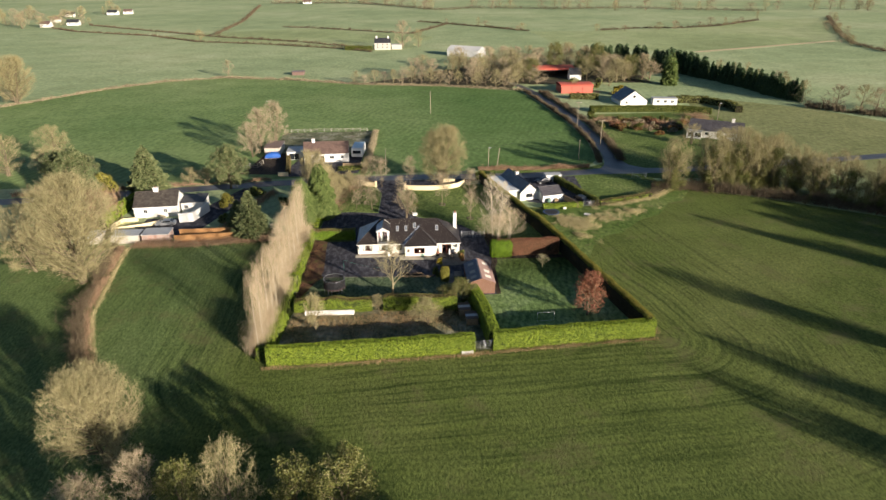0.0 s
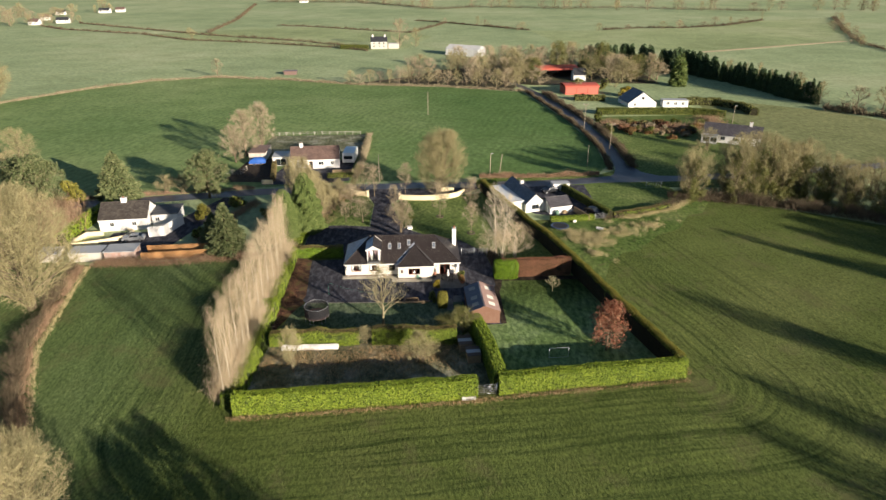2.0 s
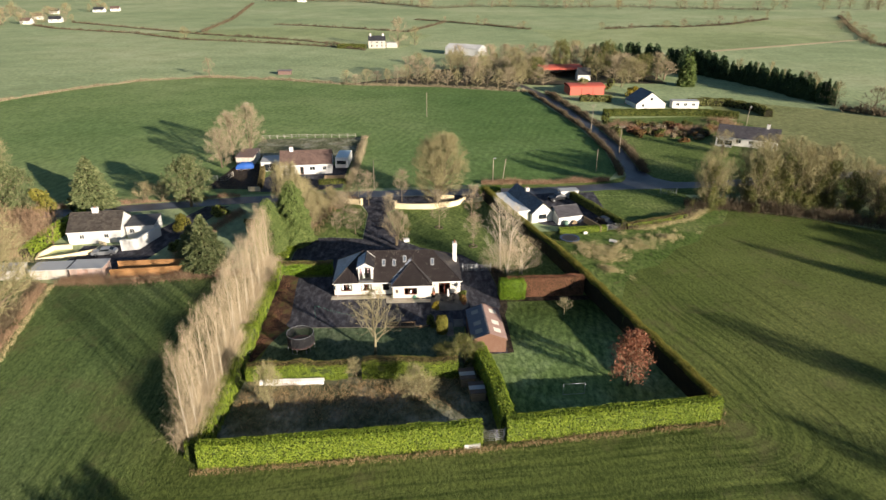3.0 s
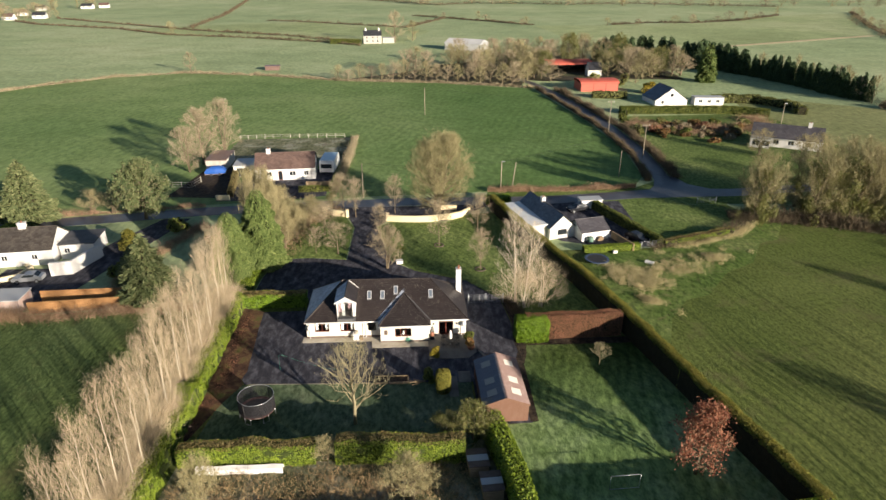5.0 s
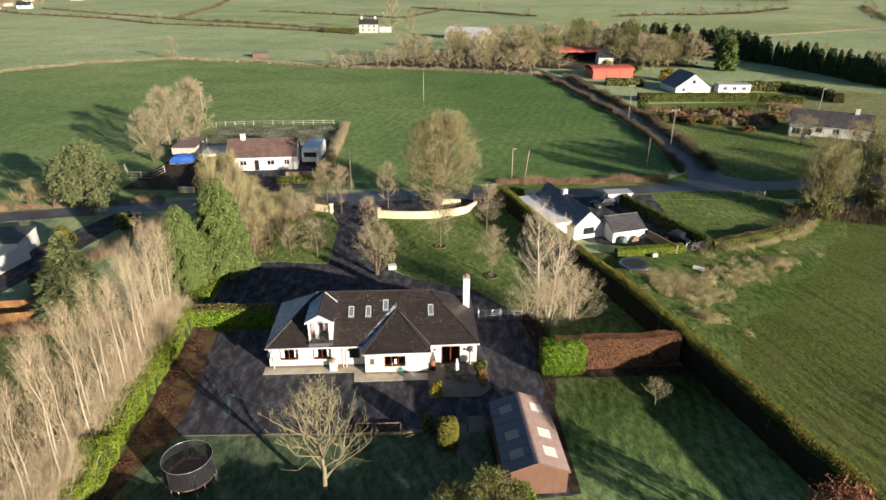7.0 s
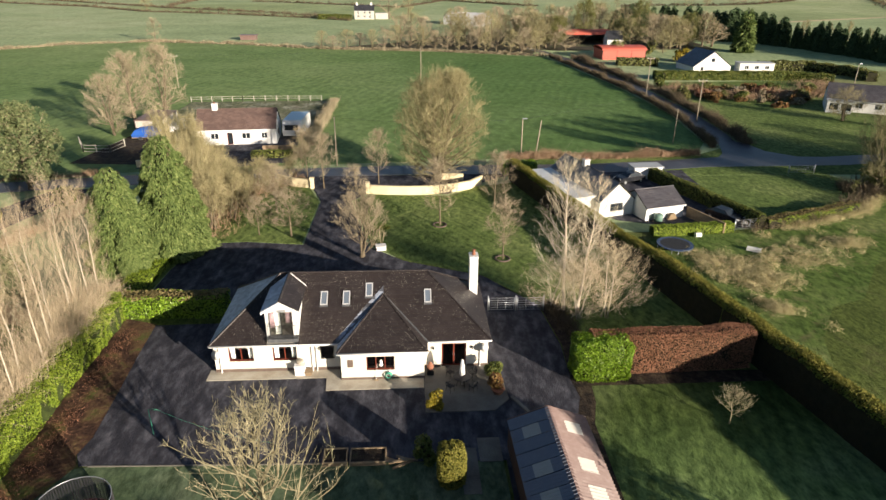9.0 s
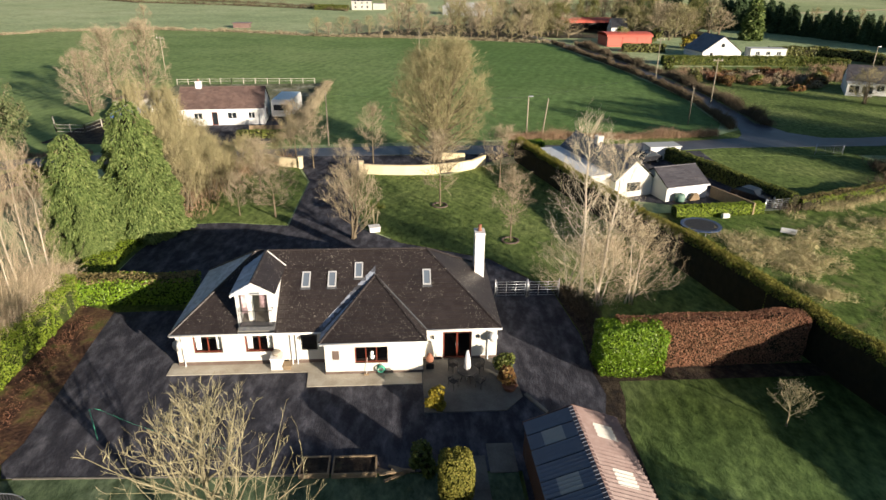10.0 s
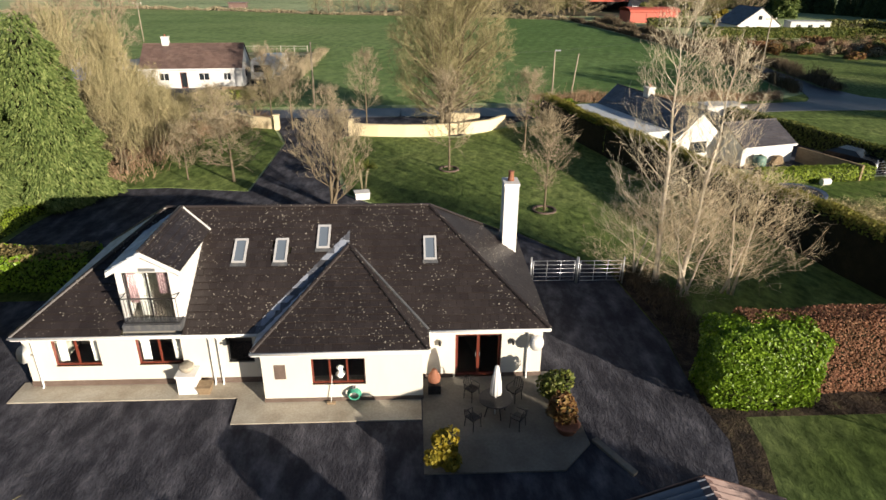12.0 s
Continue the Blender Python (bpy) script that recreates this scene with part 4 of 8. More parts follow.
scrub("field_margin", [(-11, -38.5), (5, -37.6), (20.5, -36.5), (24, -35.9), (36, -34.6), (49.6, -33.3)], 0.55, 1.0, 3800, STRAW, "dry straw-coloured margin below the hedge", 31, 0.018)
scrub("side_margin", [(49.9, -32), (46.1, -12), (42.9, 4), (39.5, 18)], 0.6, 1.2, 4000, STRAW, "dry grass margin below the long hedge", 32, 0.018)
scrub("boundary_margin", [(-27.2, -52), (-36.2, -35), (-42.2, -22), (-45.8, -4), (-47.6, 6)], 0.6, 0.9, 2600, STRAW_PALE, "pale dead grass along a field boundary", 42, 0.02)
scrub("boundary_core", [(-29.5, -52), (-38.5, -35), (-44.5, -22), (-48, -4), (-50, 6)], 2.3, 1.5, 7000, HEDGE_BROWN, "dark brown hedge growth between two fields", 43, 0.022)
scrub("field_boundary", [(-28.4, -52), (-37.4, -35), (-43.4, -22), (-46.9, -4), (-48.9, 6)], 1.4, 1.5, 5000, TWIG_RED, "brown bramble boundary between two fields", 33, 0.025)
scrub("west_bank", [(-47, 7), (-36, 7), (-26, 8.5), (-14, 9)], 1.4, 2.6, 5000, TWIG_RED, "brown scrubby bank below the sheds", 34, 0.022)


def tussocks(seed, patches):
    """Domes of long dead grass blades, heaped in patches (x, y, half width, half depth, turn, how many)."""
    rs = np.random.RandomState(seed)
    cs, ns = [], []
    for px, py, hx, hy, turn, count in patches:
        for _ in range(count):
            a, b = rs.normal(0, 0.5, 2) * (hx, hy)
            cx, cy = px + a * math.cos(turn) - b * math.sin(turn), py + a * math.sin(turn) + b * math.cos(turn)
            r, h = 0.35 + 0.5 * rs.rand(), 0.2 + 0.45 * rs.rand()
            d = rs.normal(0, 1, (120, 3))
            d[:, 2] = np.abs(d[:, 2])
            d /= np.linalg.norm(d, axis=1, keepdims=True)
            cs.append(np.array([cx, cy, 0.05]) + d * (r, r, h) * (0.6 + 0.9 * rs.rand(120, 1)))
            ns.append(d + np.array([0, 0, 0.4]))
    return leaf_shape(np.concatenate(cs), np.concatenate(ns), 0.026, seed + 1, 13.0)


solid("dead_grass_tussocks", tussocks(35, [(48.6, 14.6, 3.6, 3.6, 0.1, 130), (47.6, 8.0, 1.2, 2.4, 0.9, 26), (63.8, 21.9, 2.2, 1.1, 0.4, 26), (54, 17.5, 5.0, 3.4, 0.3, 34), (64, 28.3, 8.0, 0.9, 0.38, 60), (74, 33.5, 5.0, 1.0, 0.75, 50), (60, 20, 9.0, 3.5, 0.45, 40), (45.5, 18, 1.5, 3.5, 0.2, 30)]),
      STRAW_PALE, label="straw-coloured tussocks of dead grass", category="dead grass", kind="stuff")
scrub("paddock_growth", [(-9, -26), (0, -27), (12, -26), (20, -24)], 0.6, 9.0, 7000, STRAW, "tangled dead growth in the back plot", 36, 0.018, 0.6)
scrub("bank_east", [(54, 26), (66, 30), (78, 38), (86, 36), (98, 31), (124, 15), (190, -28)], 1.5, 2.4, 7000, HEDGE_BROWN, "brown twiggy field bank", 37, 0.03)
scrub("roadside_bank", [(30, 57), (46, 56.5), (62, 58)], 1.3, 1.6, 5000, TWIG_RED, "brown roadside hedge", 38, 0.025, 0.2)
scrub("laneside_bank", [(66.5, 62), (69.6, 82), (70, 110), (66.4, 150), (62.9, 178)], 1.6, 1.3, 15000, HEDGE_BROWN, "brown hedge beside the lane", 39, 0.03, 0.2)
scrub("laneside_bank_east", [(73.5, 64), (76, 88), (76, 115), (73, 150), (70, 175)], 1.9, 2.2, 16000, HEDGE_BROWN, "dark brown hedge beside the lane", 40, 0.03, 0.2)

# ======== trees ========
POP = dict(limbs=48, up=1.35, n2=5, n3=4, twig=0.8, thick=0.0054, wander=0.17, fine=1, arch=0.5, fan=0.4, limb=0.20, limbs_apart=False)
poplar = tree_thing("poplar", bare_tree(101, 13.8, 1.6, 0.5, 0.09, **POP), BARK_PALE, TWIG_POPLAR, "tall slim leafless poplar in a close row", group="poplar row")
poplar_b = tree_thing("poplar", bare_tree(102, 12.8, 1.7, 0.4, 0.08, **POP), BARK_PALE, TWIG_POPLAR, "tall slim leafless poplar in a close row", group="poplar row")
poplar_c = tree_thing("poplar", bare_tree(103, 13.4, 1.5, 0.5, 0.085, **POP), BARK_PALE, TWIG_POPLAR, "tall slim leafless poplar in a close row", group="poplar row")
rs = np.random.RandomState(5)
row = [(-11.9 + 0.3 * rs.normal(), -35.4 + 1.72 * i + 0.3 * rs.normal(), 0.72 + 0.26 * rs.rand(), 0.86 + 0.17 * rs.rand(), rs.rand() * 360) for i in range(27)]
for k, proto in enumerate((poplar, poplar_b, poplar_c)):
    plant(proto, row[k::3])
scrub("poplar_suckers", [(-12.0, -35.5), (-12.0, -12), (-11.9, 10.5)], 5.0, 2.2, 40000, TWIG_POPLAR, "pale brush of shoots round the feet of the poplars", 41, 0.011, 0.16, "undergrowth", clumpy=0.5)

big = bare_tree(111, 15, 6.4, 0.4, 0.34, 84, 0.5, 12, 8, 0.95, 0.015, 0, 0.2, 2, arch=1.1)
great_tree = tree_thing("beech_tree", big, BARK, TWIG, "large dense leafless tree with a rounded crown", group="field trees")
plant(great_tree, [(19.3, 45.8, 1.0, 1.0, 20), (-49.6, -8.5, 1.34, 1.3, 120), (-25.2, -56.8, 0.84, 0.86, 250), (-156, 163, 1.3, 1.25, 40)])
round_b = tree_thing("ash_tree", bare_tree(112, 11.5, 5.2, 0.3, 0.26, 30, 0.25, 10, 7, 0.85, 0.018, 0, 0.25, 2, 2), BARK, TWIG, "leafless round-headed tree with dense twigs", group="field trees")
plant(round_b, [(-61, -4, 1.1, 1.15, 160), (-90, 62, 1.1, 1.1, 10), (-101, 58, 1.0, 1.0, 75), (-84, 50, 0.9, 0.9, 200),
                (-7, -67.5, 0.62, 1.0, 140), (-66, 16, 1.0, 1.0, 44)])
pinkish = tree_thing("ash_tree", bare_tree(113, 11.5, 4.6, 0.3, 0.22, 30, 0.4, 9, 7, 0.85, 0.018, 0, 0.25, 2, 2), BARK, TWIG_PINK, "leafless round-headed tree with pinkish brown twigs", group="field trees")
plant(pinkish, [(-36, 80, 1.05, 1.15, 0), (-32.5, 87, 1.0, 1.2, 80), (-37.6, 74, 0.85, 0.9, 310), (-16.5, -67, 0.6, 0.86, 10), (-21.5, -68.5, 0.7, 0.72, 140)])

BIRCH = dict(up=0.75, n2=6, n3=5, twig=0.7, thick=0.0066, wander=0.10, fine=1, crown_base=-8.0, limb=0.2, arch=0.4, fan=0.34, crook=0.05, limbs_apart=False)
birch = tree_thing("birch_tree", bare_tree(121, 14.4, 2.9, 0.9, 0.15, 46, lean=-0.055, **BIRCH), BARK_PALE, TWIG_BIRCH, "tall pale-stemmed leafless birch beside the yard gate", group="birches")
plant(birch, [(28.3, 8.2, 1.0, 1.0, 0)])
birch_b = tree_thing("birch_tree", bare_tree(123, 12.6, 3.0, 0.9, 0.14, 46, lean=0.06, **BIRCH), BARK_PALE, TWIG_BIRCH, "pale-stemmed leafless birch leaning from its neighbour", group="birches")
plant(birch_b, [(29.4, 7.7, 1.0, 1.0, 0)])
birch_low = tree_thing("birch_tree", bare_tree(122, 6.8, 3.7, 0.3, 0.075, 54, 0.45, 7, 6, 0.55, 0.0055, 0, 0.1, 3, 1, limb=0.2, fan=0.38, crook=0.06, arch=0.7, limbs_apart=False), BARK_PALE, TWIG_PALE, "low spreading pale leafless tree", group="birches")
plant(birch_low, [(31.8, 7.2, 1.0, 1.0, 0), (27.4, 9.2, 0.85, 0.68, 130), (29.4, 6.8, 0.85, 0.8, 220)])
orchard = tree_thing("fruit_tree", bare_tree(131, 10.0, 4.0, 1.4, 0.2, 28, 1.35, 8, 5, 0.42, 0.011, 0, 0.2, 1, 1, arch=0.5, fan=0.75, crook=0.2, limb=0.46), BARK_LICHEN, TWIG_LICHEN, "old leafless tree with lichen-yellow branches on the lawn")
plant(orchard, [(7.6, -16.6, 1.0, 1.0, 30)])
lawn_tree = tree_thing("young_tree", bare_tree(141, 7.4, 2.0, 1.5, 0.085, 20, 0.6, 8, 6, 0.55, 0.010, fine=2), BARK, TWIG_PINK, "slender young leafless tree on the front lawn", group="lawn trees")
plant(lawn_tree, [(18.4, 29.2, 1.15, 1.05, 0), (24.5, 19.5, 1.0, 0.9, 70), (25.6, 34.8, 1.2, 0.95, 140), (10.6, 45.0, 1.0, 1.0, 200), (1.5, 26.4, 1.3, 0.72, 20), (-2.2, 27, 0.8, 0.6, 130), (3.2, 43.2, 1.1, 1.0, 260), (0.8, 45, 1.1, 1.05, 10), (-1.6, 34.5, 1.2, 0.8, 75), (8.3, 33.2, 0.9, 0.8, 300)])
bushy = tree_thing("ornamental_tree", bare_tree(142, 7.2, 3.0, 0.7, 0.12, 30, 1.0, 9, 6, 0.6, 0.011, 0, 0.3, 4, 2, crook=0.15), BARK, TWIG_PINK, "bushy leafless ornamental tree by the drive", group="lawn trees")
plant(bushy, [(9.7, 20.6, 1.0, 0.95, 0)])
small_tree = tree_thing("apple_tree", bare_tree(143, 2.7, 1.25, 0.8, 0.06, 14, 0.6, 6, 6, 0.35, 0.009, fine=1), BARK_LICHEN, TWIG_LICHEN, "small leafless apple tree on the side lawn")
plant(small_tree, [(36.1, -7.2, 1.0, 1.0, 0)])
plot_tree = tree_thing("leafless_shrub", bare_tree(144, 4.4, 2.3, 0.3, 0.08, 24, 0.5, 9, 7, 0.55, 0.012, 0, 0.1, 3, 2), BARK, TWIG, "spreading leafless shrub in the back plot", group="plot shrubs")
plant(plot_tree, [(13.2, -27.2, 1.15, 1.0, 0), (-4.3, -28.5, 0.75, 1.45, 90), (5.2, -22, 0.6, 0.6, 40)])
willow = tree_thing("willow_shrub", bare_tree(145, 6.0, 2.4, 0.1, 0.08, 30, 1.1, 7, 5, 0.7, 0.012, 0, 0.15, 5, 2, True), BARK, TWIG_OLIVE, "tall leafless willow shrub in a thicket by the drive", group="drive thicket")
plant(willow, [(-8.0, 29.0, 1.1, 1.0, 0), (-8.6, 33, 1.0, 1.05, 50), (-7.4, 36.5, 1.0, 0.85, 110), (-5.2, 39, 1.0, 0.7, 170), (-7.8, 40.5, 1.0, 0.8, 230), (-3.6, 42.5, 0.9, 0.62, 290), (-6, 44.5, 1.0, 0.65, 20), (-11.5, 37, 1.1, 1.45, 80), (-11.0, 43.5, 1.0, 1.0, 140), (-1.2, 46.8, 0.8, 0.6, 200), (-44, 47.8, 1.2, 0.75, 10), (-48, 48, 1.2, 0.7, 60), (-40.5, 48.6, 1.0, 0.65, 100), (-9.8, 31, 1.1, 1.2, 33), (-6.6, 32.5, 1.0, 0.9, 85), (-9.6, 40, 1.0, 0.95, 190), (-5.4, 35.2, 0.9, 0.75, 250), (-12.5, 33, 1.1, 1.6, 310), (-12.8, 39.5, 1.1, 1.7, 77), (-14, 36, 1.2, 1.9, 210), (-14, 43, 1.1, 1.6, 160), (-11.2, 34.5, 1.0, 1.3, 20), (-2.0, 57.5, 0.6, 0.6, 20)])

ms = bare_tree(151, 7.4, 2.5, 0.7, 0.16, 24, 0.5, 8, 7, 0.6, 0.012, fine=1)
tips = ms[2]
tips = tips[np.random.RandomState(3).rand(len(tips)) < 1.0]
more = np.concatenate([tips + np.random.RandomState(4 + i).normal(0, 0.22, tips.shape) for i in range(3)])
maple = tree_thing("maple_tree", ms, BARK, TWIG_RED, "bronze-leaved tree still holding its dead leaves", foliage=[("leaves", leaf_shape(more, np.random.RandomState(8).normal(0, 1, more.shape), 0.15, 9), MAPLE, "withered bronze leaves")])
plant(maple, [(40.2, -25.4, 1.0, 1.0, 0)])

# ivy-clad trees on the far field bank, and unseen copies that cast shadows
ivs = bare_tree(161, 14, 5.2, 0.6, 0.3, 44, 0.7, 10, 7, 1.0, 0.017, 0, 0.3, 3, 2, True)
rs = np.random.RandomState(21)
ic, inn = [], []
for k in range(56):
    f = rs.rand() ** 1.3
    c = np.array([rs.normal(0, 1.8 * (1 - 0.4 * f)), rs.normal(0, 1.8 * (1 - 0.4 * f)), 0.8 + f * 9.5])
    d = rs.normal(0, 1, (150, 3))
    d /= np.linalg.norm(d, axis=1, keepdims=True)
    ic.append(c + d * np.array([0.85, 0.85, 1.2]) * (0.5 + 0.8 * rs.rand(150, 1)))
    inn.append(d)
ivy_tree = tree_thing("ivy_clad_tree", ivs, BARK, TWIG, "leafless tree thickly clad in ivy", foliage=[("ivy", leaf_shape(np.concatenate(ic), np.concatenate(inn), 0.2, 22), IVY, "dark green ivy")], group="bank trees")
plant(ivy_tree, [(79, 38.5, 0.85, 0.92, 60), (89, 38.5, 0.95, 1.02, 130), (96, 38, 1.0, 1.08, 200), (104.5, 37, 0.95, 1.0, 280), (100.5, 38.5, 0.9, 0.95, 15), (108.5, 33.5, 0.85, 0.85, 170), (112, 29, 0.8, 0.75, 30), (117, 25, 0.8, 0.75, 250), (121, 21, 0.75, 0.72, 80), (125, 17, 0.85, 0.8, 110), (133, 11, 0.9, 0.85, 10), (143, 3, 1.0, 0.9, 10), (156, -5, 1.1, 1.0, 200),
                # from here on out of view, added only to shade the fields
                (22.5, -83, 0.8, 0.86, 180), (16, -81.5, 0.7, 0.72, 270), (10, -80, 0.8, 0.78, 40), (3, -79, 0.85, 0.78, 90), (-6, -78, 0.9, 0.85, 200), (-14, -78, 0.9, 0.8, 10),
                (104, -82, 0.95, 1.1, 15), (97, -89, 0.95, 1.05, 75), (105, -58, 0.85, 1.12, 80), (121, -28, 0.5, 1.05, 30), (128, -18, 0.7, 0.85, 150), (135, -16, 0.8, 0.95, 60), (141, -14, 0.8, 0.9, 190), (148, -18, 0.8, 0.9, 300), (134, -42, 1.1, 1.1, 220), (141, -31, 1.1, 1.12, 30), (150, -34, 1.1, 1.2, 130), (158, -26, 1.1, 1.15, 230), (166, -22, 1.1, 1.1, 330)])


def tufted(shapes, per, spread_by, size, seed, long=1.4, low=0.0):
    """Leaves in tufts round the twig ends of a tree, fewer towards its top."""
    rs = np.random.RandomState(seed)
    tips = shapes[2]
    top = tips[:, 2].max()
    tips = tips[rs.rand(len(tips)) < 1.25 - low * tips[:, 2] / top]
    p = np.concatenate([tips + rs.normal(0, spread_by, tips.shape) for _ in range(per)])
    p = p[p[:, 2] > 0.15]
    return leaf_shape(p, rs.normal(0, 0.6, p.shape) + np.array([0, 0, 0.5]), size, seed + 1, long)


iv2 = bare_tree(164, 10, 3.5, 0.2, 0.22, 18, 0.4, 6, 5, 0.8, 0.018, 0, 0.2, 2, 1, True)
ivied = tree_thing("ivy_clad_tree", iv2, BARK, TWIG, "rounded tree smothered in olive green ivy", foliage=[("ivy", tufted(iv2, 15, 0.26, 0.165, 165, 1.3, 0.6), IVY, "olive green ivy leaves")], group="field trees")
# the first three are unseen and added to shade the field by the bank
plant(ivied, [(138, -9, 1.3, 1.3, 20), (146, -13, 1.3, 1.4, 140), (131, -9, 1.1, 1.1, 230), (92.5, 38.5, 0.9, 1.0, 250), (100.5, 37.5, 0.9, 0.85, 60), (121, 21, 0.8, 0.7, 10), (-0.9, -67, 0.85, 0.82, 0), (4.0, -67.3, 1.0, 0.9, 100), (-12, -67.5, 0.72, 0.88, 220)])
bank_tree = tree_thing("bank_tree", bare_tree(162, 11, 4.8, 0.4, 0.24, 26, 0.35, 9, 6, 0.9, 0.022, 0, 0.3, 3, 2, True), BARK, TWIG_OLIVE, "olive-brown leafless tree on the field bank", group="bank trees")
plant(bank_tree, [(102, 82, 0.75, 0.6, 40), (109, 75, 0.7, 0.62, 160), (116, 80, 0.75, 0.55, 250), (98, 45, 1.2, 1.25, 10), (112, 50, 1.1, 0.85, 30), (90, 45, 1.0, 1.05, 90), (116, 36, 1.0, 0.85, 130), (106, 44, 1.1, 1.05, 70), (122, 36, 1.0, 0.9, 140), (130, 30, 1.0, 0.85, 240), (140, 20, 1.0, 0.85, 20), (151, 9, 1.0, 0.85, 80), (165, -10, 1.2, 1.0, 10), (180, -25, 1.2, 1.0, 60)])

# conifers
cy = conifer(171, 11.8, 3.6, 46000, 0.19, 0.2, 0.5, 0.09, 0.7)
cypress = thing("cypress", label="broad green cypress with drooping sprays", category="conifer", group="plot conifers")
part("trunk", cy[0], BARK, cypress), part("heart", cy[2], CORE_SHADE, cypress), part("foliage", cy[1], CYPRESS, cypress)
plant(cypress, [(-9.9, 22.8, 0.95, 1.08, 0), (-13.6, 18.8, 0.85, 0.9, 100), (-12.2, 16.4, 0.3, 0.45, 200)])
sp = conifer(172, 10.5, 3.2, 6500, 0.5, 0.5, 0.9, 0.14, 0.1)
spruce = thing("spruce", label="dull green spruce with uneven branches", category="conifer", group="garden conifers")
part("trunk", sp[0], BARK, spruce), part("heart", sp[2], CORE_SHADE, spruce), part("foliage", sp[1], SPRUCE, spruce)
plant(spruce, [(-23.6, 11.8, 1.1, 0.98, 0), (-57, 43.5, 1.35, 1.15, 60), (-27.5, 17, 0.8, 0.62, 10)])
pn = bare_tree(173, 9.6, 4.9, 0.9, 0.3, 26, 0.12, 7, 5, 0.7, 0.02, 0, 0.2, 1, 1, True)
pine = tree_thing("pine_tree", pn, BARK, TWIG_FAR, "broad rounded green pine beside the road", "conifer", foliage=[("foliage", tufted(pn, 15, 0.22, 0.16, 174, 2.2), SPRUCE, "dull green needles")], group="garden conifers")
plant(pine, [(-36.3, 44.3, 1.0, 1.12, 0), (-72, 38, 1.2, 1.2, 60), (-79, 44, 1.0, 1.0, 150)])
df = conifer(174, 13, 2.9, 2000, 0.95, 0.3, 0.5, 0.12)
fir = thing("fir_tree", label="dark dense shelter-belt conifer", category="conifer", group="shelter belt")
part("trunk", df[0], BARK, fir), part("heart", df[2], CORE_SHADE, fir), part("foliage", df[1], DARKFIR, fir)
rs = np.random.RandomState(31)
belt = [(x + rs.normal(0, 1.2), y + rs.normal(0, 1.2), 0.7 + 0.3 * rs.rand(), 0.85 + 0.2 * rs.rand(), rs.rand() * 360) for x, y, *_ in along([(106, 246), (131, 252), (148, 228), (156, 232), (160, 212)], 3.4)]
belt += [(x + rs.normal(0, 0.8), y + rs.normal(0, 0.8), 0.4 + 0.2 * rs.rand(), 0.6 + 0.25 * rs.rand(), rs.rand() * 360) for x, y, *_ in along([(160, 212), (168, 190), (170, 162), (175, 148)], 2.2)]
plant(fir, belt)
cy2 = conifer(175, 12, 2.6, 3000, 0.6, 0.2, 0.45, 0.02)
column = thing("golden_cypress", label="rounded green column cypress", category="conifer")
part("trunk", cy2[0], BARK, column), part("heart", cy2[2], CORE_SHADE, column), part("foliage", cy2[1], CYPRESS, column)
plant(column, [(136, 192, 1.35, 1.25, 0)])

# far bare trees
far_s = bare_tree(181, 11, 4.8, 0.3, 0.26, 16, 0.3, 6, 4, 1.1, 0.065, 0, 0.3, 1, 1, True, limbs_apart=False)
far_tree = tree_thing("far_tree", far_s, BARK, TWIG_FAR, "grey-brown leafless tree in a far tree line", group="far trees")
far_pale = tree_thing("far_tree", bare_tree(182, 12, 4.6, 0.4, 0.26, 16, 0.4, 6, 4, 1.1, 0.065, 0, 0.3, 1, 1, True, limbs_apart=False), BARK, TWIG, "buff leafless tree in a far tree line", group="far trees")
rs = np.random.RandomState(33)
low_spots = [(x, y + rs.normal(0, 2), 0.55 + 0.3 * rs.rand(), 0.42 + 0.25 * rs.rand(), rs.rand() * 360) for x, y, *_ in along([(-16, 203), (25, 200), (60, 188)], 4.5)]
spots = []
wood_spots = low_spots + [(x + rs.normal(0, 3), y + rs.normal(0, 4), 0.75 + 0.5 * rs.rand(), 0.6 + 0.5 * rs.rand(), rs.rand() * 360) for x, y, *_ in along([(14, 214), (40, 212), (60, 200), (62, 225), (34, 238), (74, 262), (110, 240)], 5.5)]
wood_spots += [(x + rs.normal(0, 4), y + rs.normal(0, 5), 0.8 + 0.55 * rs.rand(), 0.65 + 0.5 * rs.rand(), rs.rand() * 360) for x, y, *_ in along([(66, 196), (72, 236), (84, 244), (98, 238), (112, 222), (104, 204), (118, 196), (126, 216), (100, 250)], 8)]
spots += [(x + rs.normal(0, 2), y + rs.normal(0, 2), 0.5 + 0.25 * rs.rand(), 0.6 + 0.3 * rs.rand(), rs.rand() * 360) for x, y, *_ in along([(162, 208), (171, 188), (172, 164), (177, 146)], 5)]
spots += [(-84, 227, 0.7, 0.75, 0), (-150, 398, 0.9, 0.7, 50), (5, 345, 1.4, 1.6, 80), (16, 352, 1.0, 1.0, 10), (112, 206, 0.9, 1.0, 30), (106, 190, 0.8, 0.6, 10), (128, 208, 1.0, 1.1, 0), (85, 175, 0.5, 0.45, 90)]
spots += [(x + rs.normal(0, 6), y + rs.normal(0, 6), 0.5 + 0.5 * rs.rand(), 0.35 + 0.35 * rs.rand(), rs.rand() * 360) for line in (
    [(46, 543), (114, 464)], [(177, 465), (254, 482), (300, 502), (370, 564)], [(469, 603), (381, 447), (333, 352), (330, 300)]) for x, y, *_ in along(line, 24)]
